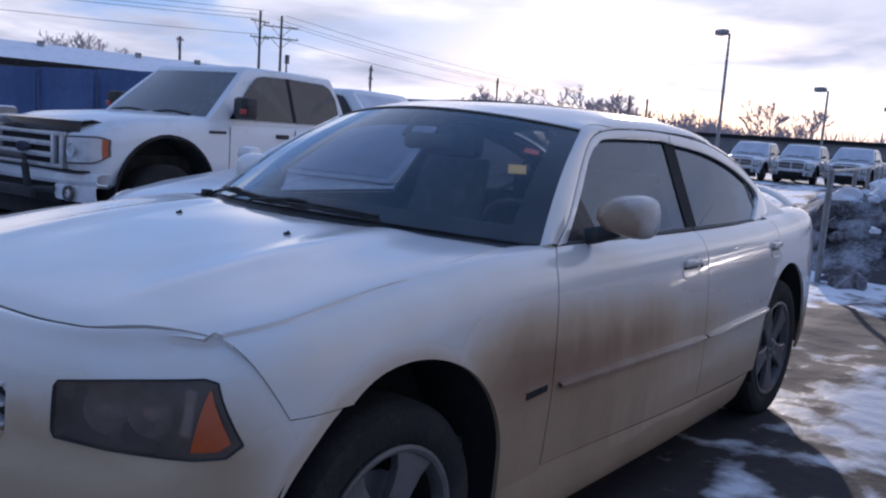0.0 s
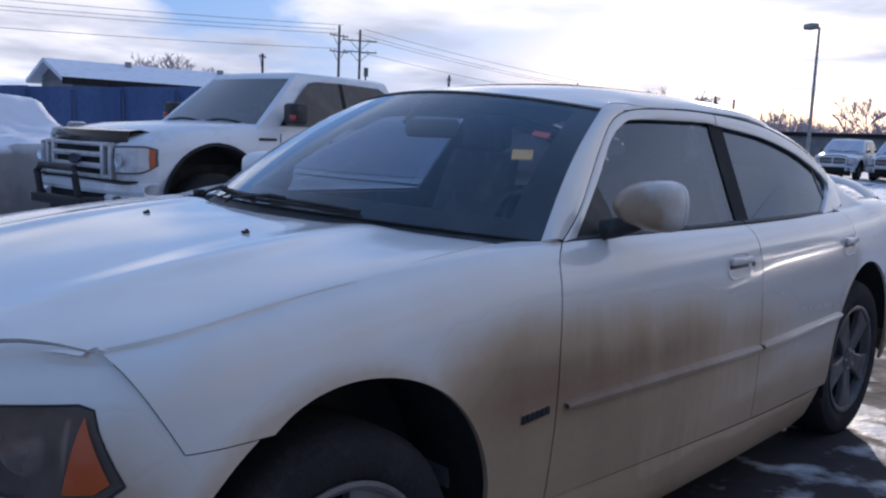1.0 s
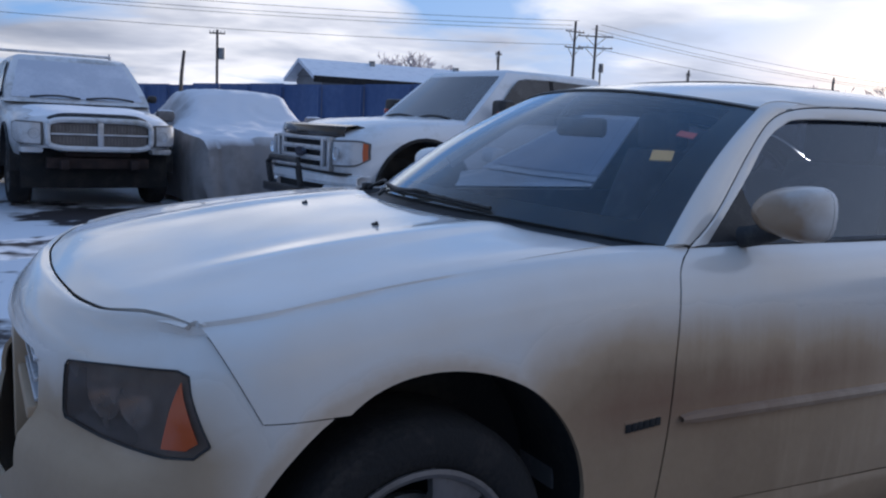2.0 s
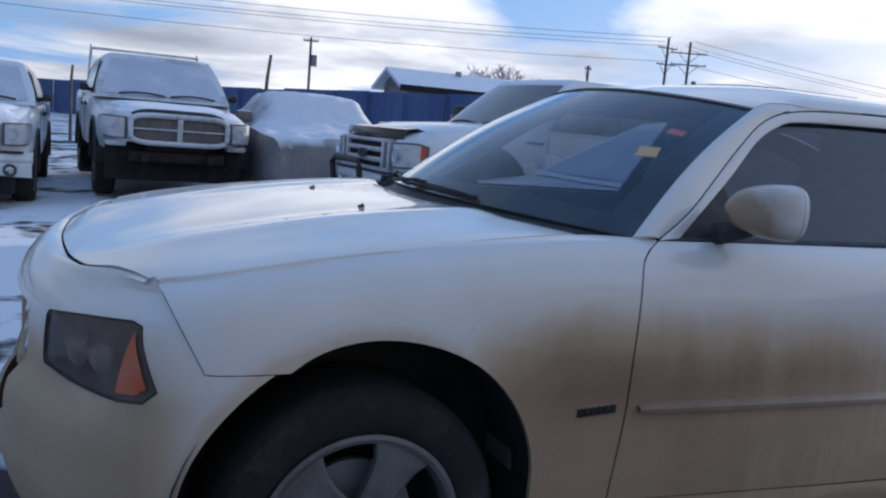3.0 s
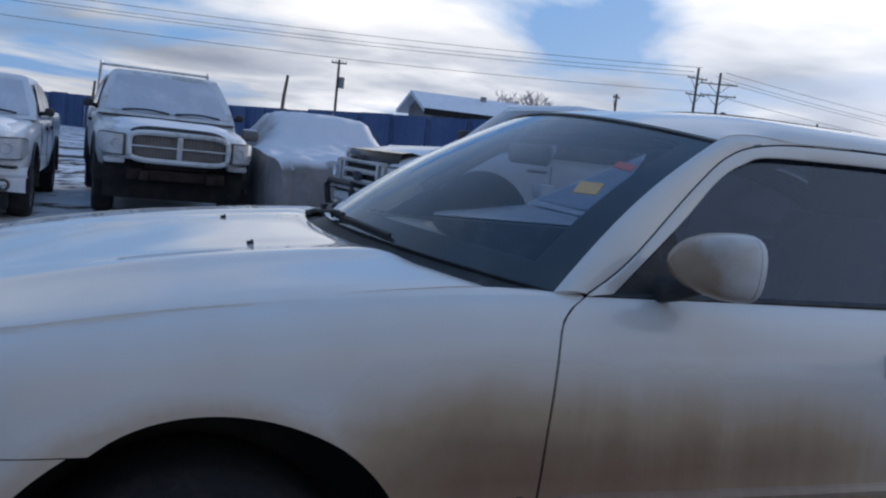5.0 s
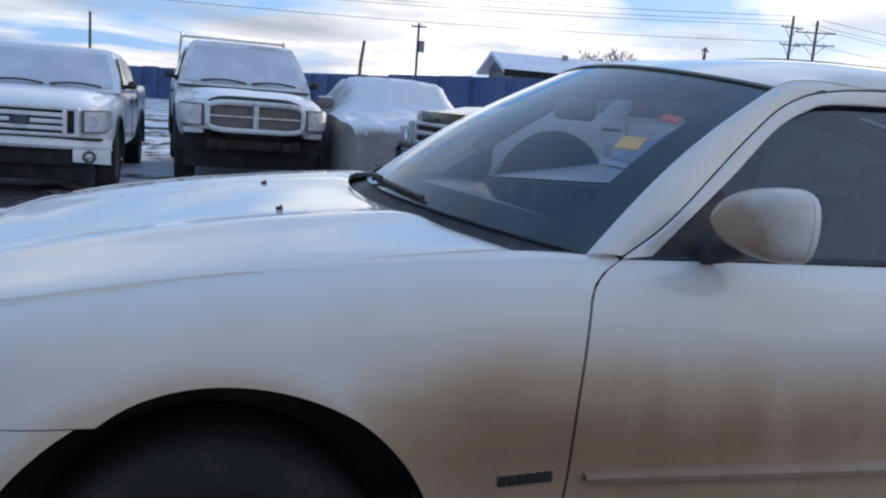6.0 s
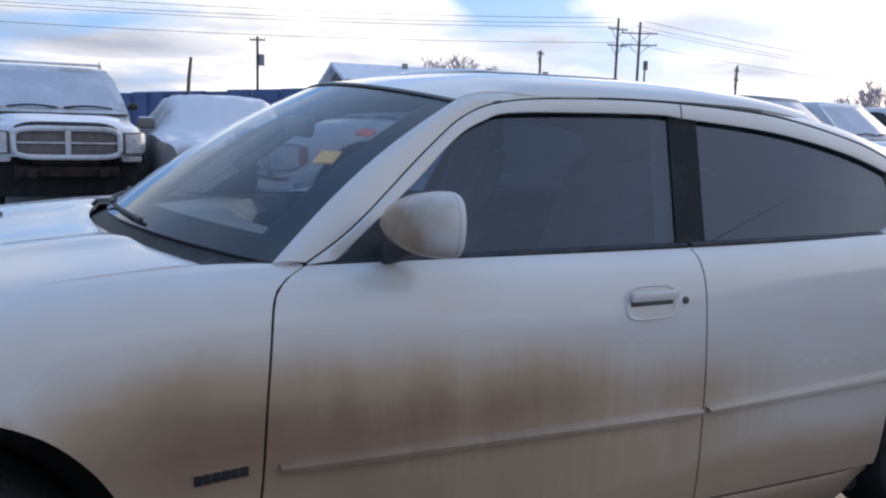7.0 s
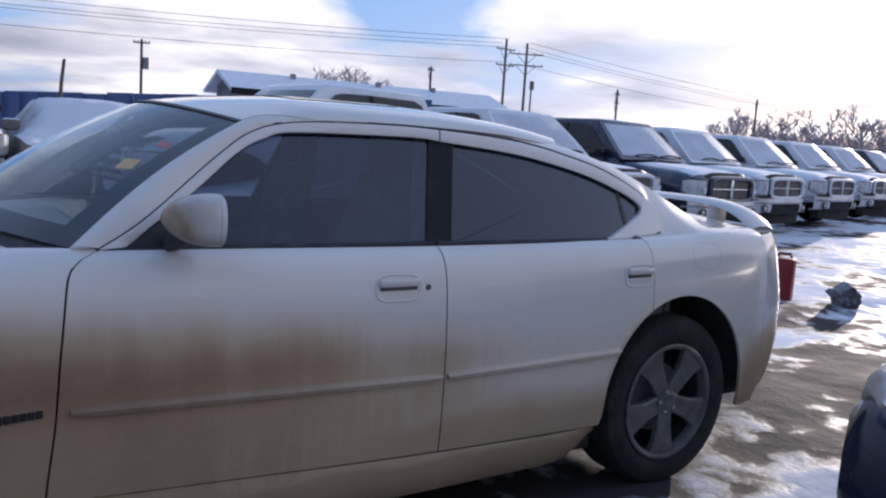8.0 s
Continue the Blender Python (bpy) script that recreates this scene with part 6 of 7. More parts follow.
                bm.free()
            part("wheel_liner", b, M_GAP, car)
    bm = bmesh.new()
    box(bm, -0.52, 3.9, 0.33, 1.56, 0.17, 0.30, 0.02)
    box(bm, 0.46, 2.58, 0.08, 1.81, 0.17, 0.30, 0.02)
    box(bm, -0.50, 0.50, 0.34, 1.55, 0.30, 0.62, 0.02)
    part("underbody", bm, M_GAP, car)

    # cabin
    bm = bmesh.new()
    rows = []
    for i in range(17):
        w = i / 16
        a = ws(0.0, w)
        rows.append([a + Vector((0.02, 0, -0.03)), a + Vector((0.22, 0, -0.012)), a + Vector((0.36, 0, -0.020)), a + Vector((0.42, 0, -0.07)), a + Vector((0.40, 0, -0.22)), a + Vector((0.50, 0, -0.45))])
    sheet(bm, rows, (0, 0, 1))
    part("dashboard", bm, M_DASH, car, "slate-grey dashboard", solid=0.01)
    for y in (0.50, 1.39):
        bm = bmesh.new()
        rows = []
        for k in range(15):
            t = k / 14
            z = 0.60 + 0.62 * t
            x = 1.70 + 0.20 * t
            hw = 0.25 - 0.05 * t ** 2
            d = 0.07 - 0.02 * t
            rows.append([(x + d * math.cos(a) * 1.0, y + hw * math.copysign(abs(math.sin(a)) ** 0.7, math.sin(a)), z) for a in (2 * math.pi * i / 20 for i in range(20))])
        sheet(bm, rows, (-1, 0, 0), closed=True)
        bm.faces.new([v for v in list(bm.verts)[-20:]])
        seat = part("front_seat", bm, M_INTERIOR, car, "grey cloth front seat")
        bm = boxed(1.24, 1.78, y - 0.26, y + 0.26, 0.46, 0.62, 0.05)
        part("seat_cushion", bm, M_INTERIOR, seat)
        bm = boxed(1.86, 1.95, y - 0.13, y + 0.13, 1.22, 1.385, 0.035)
        part("headrest", bm, M_INTERIOR, seat)
    bm = boxed(2.62, 2.78, 0.25, 1.64, 0.62, 1.14, 0.06)
    box(bm, 2.15, 2.70, 0.25, 1.64, 0.42, 0.62, 0.06)
    part("rear_bench", bm, M_INTERIOR, car)
    bm = bmesh.new()
    lathe(bm, [(0.175 + 0.014 * math.cos(a), 0.014 * math.sin(a)) for a in (2 * math.pi * k / 10 for k in range(11))], 32)
    box(bm, -0.17, 0.17, -0.01, 0.012, -0.03, 0.03, 0.01)
    bmesh.ops.transform(bm, matrix=pose(1.22, 0.52, 0.945, 0, 0, 90) @ pose(0, 0, 0, -25, 0, 0), verts=bm.verts)
    part("steering_wheel", bm, M_BLACK, car)
    bm = boxed(0.96, 0.99, 0.68, 0.93, 1.272, 1.335, 0.018)
    tube(bm, [(0.985, 0.945, 1.32), (1.06, 0.945, 1.40)], 0.012, 8)
    part("rear_view_mirror", bm, M_BLACK, car, "black rear-view mirror")
    part("door_lining", boxed(0.60, 3.0, 0.13, 0.16, 0.45, 1.014), M_INTERIOR, car)
    part("door_lining", boxed(0.60, 3.0, 1.73, 1.76, 0.45, 1.014), M_INTERIOR, car)
    part("bulkhead", boxed(0.45, 0.50, 0.16, 1.73, 0.40, 0.98), M_INTERIOR, car)
    part("seat_wall", boxed(3.05, 3.08, 0.16, 1.73, 0.40, 1.04), M_INTERIOR, car)
    bm = boxed(2.75, 3.42, 0.28, 1.61, 1.02, 1.045, 0.01)
    part("parcel_shelf", bm, M_INTERIOR, car)
    # price card and tag behind the screen
    def card_on(u, w, turn):
        p = ws(u, w)
        a = (ws(u, w + 0.02) - p).normalized()
        b = (ws(u + 0.02, w) - p).normalized()
        nn = a.cross(b).normalized()
        m = Matrix((a, -nn, b)).transposed().to_4x4()
        return Matrix.Translation(p + nn * (0.012 if nn.x > 0 else -0.012) * 1.0) @ m @ pose(0, 0, 0, 0, turn, 0)
    bm = boxed(-0.030, 0.030, -0.002, 0.002, -0.025, 0.025)
    c = part("windscreen_card", bm, M_ORANGE, car, "orange stock card behind the windscreen", smooth=False)
    c.matrix_basis = card_on(0.52, 0.092, 14)
    bm = boxed(-0.026, 0.026, -0.002, 0.002, -0.014, 0.014)
    c = part("windscreen_tag", bm, M_REDCARD, car, "red tag behind the windscreen", smooth=False)
    c.matrix_basis = card_on(0.70, 0.085, 0)
    for o in list(car.children):
        taper(o)
    return car


build_sedan()

# ---- the other vehicles ----
def loft(bm, stations, caps=True):
    """A closed body through cross-sections along x: each station (x, half width, bottom, top, shoulder drop, tumble)."""
    rows = []
    for x, hw, z0, z1, drop, tumble in stations:
        pts = [(-hw * 0.86, z0), (-hw * 0.96, z0 + 0.05), (-hw, z0 + (z1 - z0) * 0.35), (-hw, z1 - drop - 0.12), (-hw + tumble * 0.4, z1 - drop), (-hw + tumble, z1 - drop * 0.35), (-hw * 0.55, z1 - 0.006), (0, z1),
               (hw * 0.55, z1 - 0.006), (hw - tumble, z1 - drop * 0.35), (hw - tumble * 0.4, z1 - drop), (hw, z1 - drop - 0.12), (hw, z0 + (z1 - z0) * 0.35), (hw * 0.96, z0 + 0.05), (hw * 0.86, z0)]
        rows.append([(x, y, z) for y, z in pts])
    grid = sheet(bm, rows)
    for i in range(len(grid) - 1):
        bm.faces.new((grid[i][0], grid[i][-1], grid[i + 1][-1], grid[i + 1][0]))
    if caps:
        bm.faces.new(grid[0])
        bm.faces.new(list(reversed(grid[-1])))
    bmesh.ops.recalc_face_normals(bm, faces=bm.faces)
    return bm


def circle16(cx, cz, r, n=20):
    return [(cx + r * math.cos(2 * math.pi * k / n), cz + r * math.sin(2 * math.pi * k / n)) for k in range(n)]


def simple_wheel(parent, x, y, z, r, flip, width=0.26):
    bm = bmesh.new()
    lathe(bm, [(r * 0.62, 0.02), (r * 0.66, 0.0), (r * 0.88, -0.006), (r * 0.97, 0.02), (r, 0.05), (r, width - 0.05), (r * 0.9, width), (r * 0.6, width)], 28)
    t = part("tyre", bm, M_RUBBER, parent)
    bm = bmesh.new()
    lathe(bm, [(r * 0.64, 0.004), (r * 0.60, 0.006), (r * 0.55, 0.07), (r * 0.2, 0.09), (0.0001, 0.09)], 28)
    m = part("rim", bm, M_LAMPHOUSE, parent)
    for k in range(6):
        bm = bmesh.new()
        plate(bm, [(-0.045, 0.03), (-0.035, r * 0.6), (0.035, r * 0.6), (0.045, 0.03)], 0.03, Euler((0, 2 * math.pi * k / 6, 0)).to_matrix().to_4x4() @ Matrix.Translation((0, 0.012, 0)))
        part("spoke", bm, M_ALLOY, m)
    at = pose(x, y, z, 0, 0, 180 if flip else 0)
    t.matrix_basis = at
    m.matrix_basis = at


def pickup(label, paint, at, style="bar", raised=0.0, snow=True, frost=True, guard=False, rack=False, bumper=True, deflector=False, group="parked pickup trucks", wheel_r=0.40, drop=0.0, roof=1.86):
    """A full-size crew-cab pickup: nose at x = 0, tail towards +x, on z = 0."""
    ob = thing("pickup_truck", label, "pickup truck", group)
    hood_front = (1.10 if style != "ram" else 1.06) + raised
    bm = bmesh.new()
    arch, flare = (raised + 0.05, 0.004) if deflector else (raised, 0.022)
    dip = 0.07 if deflector else 0.0
    low = 0.12 if not bumper else 0.0
    st = [(0.06, 0.80, 0.56 + low, hood_front - 0.03 - dip, 0.10, 0.16), (0.0 + 0.12, 0.90, 0.54 + low * 1.2, hood_front + 0.005 - dip * 0.8, 0.09, 0.16), (0.30, 0.975, 0.52 + low * 1.3, hood_front + 0.045 - dip * 0.5, 0.09, 0.15),
          (0.6, 0.995, 0.48, hood_front + 0.085, 0.09, 0.14), (1.0, 1.0, 0.46, hood_front + 0.115, 0.09, 0.13), (1.5, 1.0, 0.46, hood_front + 0.15, 0.08, 0.12)]
    for x in (1.62, 2.2, 2.8, 3.3, 3.85):
        st.append((x, 1.0, 0.46, 1.27, 0.05, 0.06))
    body = loft(bm, st)
    for cx in (0.98,):
        cut_convex(body, circle16(cx, 0.44, 0.50 + arch), 1)
    part("body", body, paint, ob)
    bm = loft(bmesh.new(), [(3.90, 1.0, 0.50, 1.36, 0.05, 0.05), (4.3, 1.0, 0.50, 1.36, 0.05, 0.05), (5.2, 1.0, 0.52, 1.36, 0.05, 0.05), (5.72, 0.985, 0.56, 1.36, 0.05, 0.05), (5.78, 0.95, 0.6, 1.33, 0.05, 0.05)])
    cut_convex(bm, circle16(4.62, 0.44, 0.50 + arch), 1)
    part("cargo_bed", bm, paint, ob)
    bm = bmesh.new()
    box(bm, 0.45, 5.4, -0.70, 0.70, 0.36, 0.85)
    part("chassis", bm, M_GAP, ob)
    # cab
    def cab(x0, x1, x2, x3, z0, z1, y0, y1):
        return [[(x0, -y0, z0), (x0 - 0.05, -y0 * 0.5, z0), (x0 - 0.07, 0, z0), (x0 - 0.05, y0 * 0.5, z0), (x0, y0, z0), ((x0 + x3) / 2, y0 + 0.015, z0), (x3, y0, z0), (x3 + 0.03, 0, z0), (x3, -y0, z0), ((x0 + x3) / 2, -y0 - 0.015, z0)],
                [(x1, -y1, z1), (x1 - 0.04, -y1 * 0.5, z1), (x1 - 0.05, 0, z1), (x1 - 0.04, y1 * 0.5, z1), (x1, y1, z1), ((x1 + x2) / 2, y1 + 0.01, z1), (x2, y1, z1), (x2 + 0.02, 0, z1), (x2, -y1, z1), ((x1 + x2) / 2, -y1 - 0.01, z1)]]
    lo, hi = cab(1.50, 2.20, 3.70, 3.86, 1.235, roof, 0.955, 0.76)
    rows = [lo]
    for k in range(1, 9):
        t = k / 8
        rows.append([tuple(Vector(p).lerp(Vector(q), t) + Vector((0, (0.03 * math.sin(math.pi * t)) * (1 if p[1] > 0 else -1 if p[1] < 0 else 0), 0))) for p, q in zip(lo, hi)])
    c0 = Vector((2.95, 0, 0))
    for s, dz in ((0.97, 0.025), (0.90, 0.045), (0.6, 0.06), (0.02, 0.065)):
        rows.append([(c0.x + (p[0] - c0.x) * s, p[1] * s, roof + dz) for p in hi])
    bm = bmesh.new()
    sheet(bm, rows, closed=True)
    bmesh.ops.recalc_face_normals(bm, faces=bm.faces)
    part("cab", bm, paint, ob)

    def on_side(x, z, s):
        t = (z - 1.235) / 0.625
        z = 1.235 + t * (roof - 1.235)
        y = 0.955 + (0.76 - 0.955) * t + 0.03 * math.sin(math.pi * t) + 0.034
        return (x, s * (y + 0.004), z)
    for s in (-1, 1):
        for poly in ([(1.80, 1.29), (2.22, 1.70), (2.33, 1.785), (2.45, 1.81), (2.81, 1.815), (2.81, 1.29)], [(2.875, 1.29), (2.875, 1.815), (3.50, 1.80), (3.60, 1.75), (3.66, 1.62), (3.69, 1.29)]):
            bm = bmesh.new()
            f = bm.faces.new([bm.verts.new(on_side(x, z, s)) for x, z in poly])
            bmesh.ops.recalc_face_normals(bm, faces=bm.faces)
            f.normal_update()
            if f.normal.y * s < 0:
                bmesh.ops.reverse_faces(bm, faces=[f])
            part("side_window", bm, M_GLOSSBLACK, ob, "dark door glass", smooth=False, solid=0.006)
        bm = bmesh.new()
        f = bm.faces.new([bm.verts.new(on_side(x, z, s)) for x, z in ((2.812, 1.29), (2.812, 1.815), (2.873, 1.815), (2.873, 1.29))])
        f.normal_update()
        if f.normal.y * s < 0:
            bmesh.ops.reverse_faces(bm, faces=[f])
        part("door_pillar", bm, M_GAP, ob, "black door pillar", smooth=False, solid=0.008)
        for x in (1.80, 2.84, 3.80):
            bm = boxed(x - 0.004, x + 0.004, s * 1.0 - 0.003, s * 1.0 + 0.003, 0.56, 1.20)
            part("door_seam", bm, M_GAP, ob, smooth=False)
        for x in (2.62, 3.52):
            bm = boxed(x - 0.10, x + 0.10, s * 1.005 - 0.02, s * 1.005 + 0.02, 1.09, 1.14, 0.012)
            part("door_handle", bm, M_BLACK, ob)
        mw = 0.25 if deflector else 0.12
        bm = boxed(1.80, 1.96, s * 1.02 - (0.0 if s > 0 else mw), s * 1.02 + (mw if s > 0 else 0.0), 1.30, 1.30 + mw * 0.95, 0.04)
        tube(bm, [(1.92, s * 0.94, 1.32), (1.90, s * 1.08, 1.34)], 0.03, 8)
        mir = part("door_mirror", bm, M_BLACK, ob, "black towing mirror")
        if deflector:
            bm = boxed(1.785, 1.80, s * 1.20 - 0.05, s * 1.20 + 0.05, 1.35, 1.41, 0.006)
            part("mirror_lamp", bm, M_RED, mir)
        for cx in (0.98, 4.62):
            bm = bmesh.new()
            rows = []
            for k in range(21):
                a = math.pi * k / 20 * 1.1 - 0.05 * math.pi
                rows.append([(cx + rr * math.cos(a), s * yy, 0.44 + rr * math.sin(a)) for rr, yy in ((0.53 + arch, 0.995), (0.525 + arch, 1.0 + flare), (0.495 + arch, 1.004 + flare), (0.49 + arch, 0.99), (0.49 + arch, 0.62))] + [(cx, s * 0.62, 0.44)])
            sheet(bm, rows)
            part("wheel_arch", bm, M_GAP if deflector else M_BLACK, ob)
            simple_wheel(ob, cx, s * 0.985, wheel_r - 0.005 - drop, wheel_r, s > 0)
    # windscreen, a hand above the shell
    bm = bmesh.new()
    rows = []
    for k in range(9):
        t = 0.10 + 0.84 * k / 8
        hw = 0.955 + (0.76 - 0.955) * t - 0.07
        rows.append([(1.50 + 0.70 * t - 0.07 * (1 - (j / 8) ** 2) * 1.0 - 0.014, hw * j / 8, 1.235 + (roof - 1.235) * t + 0.004) for j in range(-8, 9)])
    sheet(bm, rows, (-1, 0, 0.8))
    part("windscreen", bm, M_FROST if frost else M_TRUCKGLASS_OPAQUE, ob, "frosted windscreen" if frost else "clear windscreen", solid=0.006)
    for y0, y1 in ((-0.72, -0.08), (0.0, 0.64)):
        bm = bmesh.new()
        tube(bm, [(1.50 - 0.05 + 0.03 * abs(k / 6 - 0.5), y0 + (y1 - y0) * k / 6, 1.305 + 0.03 * math.sin(k / 6 * 3.1)) for k in range(7)], 0.016, 6)
        part("wiper", bm, M_BLACK, ob)
    # front end
    if style == "bar":
        gx, gz0, gz1, gw = 0.045, 0.72, 1.04, 0.62
        bm = boxed(gx - 0.01, gx + 0.05, -gw, gw, gz0, gz1, 0.02)
        g = part("grille", bm, M_GAP, ob, "dark grille with wide bars between end slots")
        bm = boxed(gx - 0.05, gx + 0.02, -gw - 0.03, gw + 0.03, gz1 - 0.025, gz1 + 0.02, 0.015)
        box(bm, gx - 0.05, gx + 0.02, -gw - 0.03, gw + 0.03, gz0 - 0.02, gz0 + 0.025, 0.015)
        for s in (-1, 1):
            box(bm, gx - 0.05, gx + 0.02, s * gw - 0.03, s * gw + 0.03, gz0, gz1, 0.012)
            box(bm, gx - 0.055, gx + 0.02, s * (gw - 0.135) - 0.026, s * (gw - 0.135) + 0.026, gz0, gz1, 0.012)
        part("grille_frame", bm, M_DULLCHROME if deflector else M_PALECHROME, g)
        for z in ((gz0 + 0.105, gz0 + 0.215) if deflector else (gz0 + 0.082, gz0 + 0.16, gz0 + 0.238)):
            bm = boxed(gx - 0.058, gx + 0.01, -gw + 0.15, gw - 0.15, z - 0.026, z + 0.026, 0.012)
            part("grille_bar", bm, M_DULLCHROME if deflector else M_PALECHROME, g)
        bm = bmesh.new()
        lathe(bm, [(0.0001, -0.03), (0.105, -0.03), (0.115, -0.012), (0.115, 0.02)], 28)
        bmesh.ops.transform(bm, matrix=pose(gx - 0.05, 0, gz0 + 0.16, 0, 0, -90) @ Matrix.Diagonal((1, 1, 0.48, 1)), verts=bm.verts)
        part("oval_emblem", bm, M_NAVY, g, "plain oval emblem")
        lamps = [(0.67, 0.90, 0.76, 1.03)]
    else:
        gx, gz0, gz1, gw = 0.03, 0.69, 1.03, 0.60
        bm = boxed(gx, gx + 0.06, -gw, gw, gz0, gz1, 0.05)
        g = part("grille", bm, M_ALLOY, ob, "grey-brown mesh grille parted by a cross")
        bm = bmesh.new()
        for i in range(12):
            z = gz0 + 0.02 + i * 0.026
            box(bm, gx - 0.012, gx + 0.004, -gw + 0.03, gw - 0.03, z, z + 0.010)
        for i in range(28):
            y = -gw + 0.05 + (2 * gw - 0.10) * i / 27
            box(bm, gx - 0.010, gx + 0.003, y - 0.005, y + 0.005, gz0 + 0.02, gz1 - 0.02)
        part("grille_mesh", bm, M_MESH, g)
        bm = boxed(gx - 0.06, gx + 0.01, -0.036, 0.036, gz0, gz1, 0.015)
        box(bm, gx - 0.05, gx + 0.01, -gw, gw, (gz0 + gz1) / 2 - 0.011, (gz0 + gz1) / 2 + 0.011, 0.008)
        part("grille_cross", bm, M_DULLCHROME if paint is not M_NAVY else M_CHROME, g)
        bm = bmesh.new()
        ring = [(gx - 0.045, (gw + 0.02) * math.copysign(abs(math.cos(t)) ** 0.35, math.cos(t)), (gz0 + gz1) / 2 + (0.18) * math.copysign(abs(math.sin(t)) ** 0.4, math.sin(t))) for t in (2 * math.pi * k / 40 for k in range(41))]
        tube(bm, ring, 0.035, 8, caps=False)
        part("grille_frame", bm, paint, g)
        lamps = [(0.66, 0.90, 0.715, 1.0)]
    for s in (-1, 1):
        for y0, y1, z0, z1 in lamps:
            # wrapped round the corner: front face, corner, flank
            line = smooth_path([(0.030, y0, 0), (0.034, 0.78, 0), (0.090, 0.890, 0), (0.20, 0.945, 0), (0.31, 0.978, 0)], 16)
            up = smooth_curve([(0.0, z1), (0.7, z1 + 0.01), (1.0, z1 - 0.02)])
            dn = smooth_curve([(0.0, z0), (0.6, z0 + 0.01), (1.0, z0 + 0.09)])
            push = lambda p, d: Vector((p.x - d * (0.9 if p.x < 0.15 else 0.4), s * (p.y + d * (0.2 if p.x < 0.08 else 0.9)), 0))

            def strip(i0, i1, d, shrink):
                rows = []
                for i in range(i0, i1 + 1):
                    q, t = push(line[i], d), i / 16
                    rows.append([q + Vector((0, 0, dn(t) + shrink)), q + Vector((-0.008, 0, (dn(t) + up(t)) / 2)), q + Vector((0, 0, up(t) - shrink))])
                bm2 = bmesh.new()
                sheet(bm2, rows, (-1, 0.4 * s, 0))
                return bm2
            h = part("headlight", strip(0, 16, 0.006, 0.0), M_LAMPHOUSE, ob, "large clear headlight", solid=0.05)
            part("reflector", strip(1, 13 if deflector else 15, 0.014, 0.018), M_PALELAMP, h, solid=0.006)
            if deflector:
                part("turn_signal", strip(13, 15, 0.016, 0.018), M_AMBER, h, "amber corner lens", solid=0.006)
            bm = bmesh.new()
            lathe(bm, [(0.066, -0.018), (0.060, -0.010), (0.045, 0.012), (0.0001, 0.02)], 20)
            bmesh.ops.transform(bm, matrix=pose(0.02, s * (y0 + 0.11), (z0 + z1) / 2, 0, 0, -90), verts=bm.verts)
            part("lamp_bowl", bm, M_CHROME, h)
    if bumper:
        bm = bmesh.new()
        rows = []
        for j in range(-12, 13):
            y = j / 12
            x = -0.06 + 0.20 * abs(y) ** 3.5
            rows.append([(x + 0.12, y * 1.0, 0.555), (x + 0.015, y * 1.0, 0.565), (x - 0.01, y * 1.0, 0.60), (x, y * 1.0, 0.665), (x + 0.05, y * 1.0, 0.685), (x + 0.16, y * 1.0, 0.685)])
        sheet(bm, rows, (-1, 0, 0))
        bp = part("bumper", bm, paint if style == "bar" else M_DULLCHROME, ob, solid=0.02)
        for s in (-1, 1):
            bm = bmesh.new()
            rows = []
            for j in range(9):
                y = 0.58 + 0.41 * j / 8
                x = -0.06 + 0.20 * y ** 3.5
                z = 0.40 - 0.03 * (j / 8)
                rows.append([(x + 0.10, s * y, z), (x + 0.015, s * y, z + 0.015), (x - 0.004, s * y, 0.46), (x - 0.002, s * y, 0.54), (x + 0.02, s * y, 0.562)])
            sheet(bm, rows, (-1, 0, 0))
            part("bumper_corner", bm, paint if style == "bar" else M_DULLCHROME, bp, solid=0.02)
            bm = bmesh.new()
            lathe(bm, [(0.0001, 0.012), (0.05, 0.008), (0.062, -0.012), (0.075, -0.012), (0.08, 0.02)], 24)
            bmesh.ops.transform(bm, matrix=pose(-0.01, s * 0.76, 0.475, 0, 0, -90), verts=bm.verts)
            part("fog_lamp", bm, M_LAMPHOUSE, bp, "round fog lamp in a dark surround")
            bm = bmesh.new()
            lathe(bm, [(0.0001, -0.016), (0.03, -0.014), (0.046, -0.004)], 20)
            bmesh.ops.transform(bm, matrix=pose(-0.01, s * 0.76, 0.475, 0, 0, -90), verts=bm.verts)
            part("fog_lens", bm, M_REFLECTOR, bp)
        bm = boxed(0.02, 0.12, -0.60, 0.60, 0.36, 0.57, 0.02)
        box(bm, 0.10, 0.30, -0.80, 0.80, 0.17, 0.40, 0.03)
        part("air_dam", bm, M_GAP, ob, "black air dam under the bumper")
        part("bumper_slot", boxed(-0.02, 0.14, -0.90, 0.90, 0.685, 0.70, 0.004), M_GAP, bp)
    else:
        bm = bmesh.new()
        box(bm, 0.12, 0.22, -0.62, 0.62, 0.42, 0.56, 0.02)
        for s in (-1, 1):
            box(bm, 0.0, 0.5, s * 0.42 - 0.05, s * 0.42 + 0.05, 0.42, 0.54, 0.01)
        part("bumper_beam", bm, M_RUST, ob, "bare rusty bumper beam, the cover missing")
        # dark sheet fills in the shade below the open nose
        bm = boxed(0.30, 0.36, -0.90, 0.90, 0.16, 0.72, 0.02)
        part("radiator_support", bm, M_GAP, ob, "dark sheet for the shade behind the missing bumper")
        bm = boxed(0.16, 0.28, -0.40, 0.40, 0.57, 0.68, 0.015)
        part("crossmember", bm, M_RUST, ob, "rust-brown front crossmember")
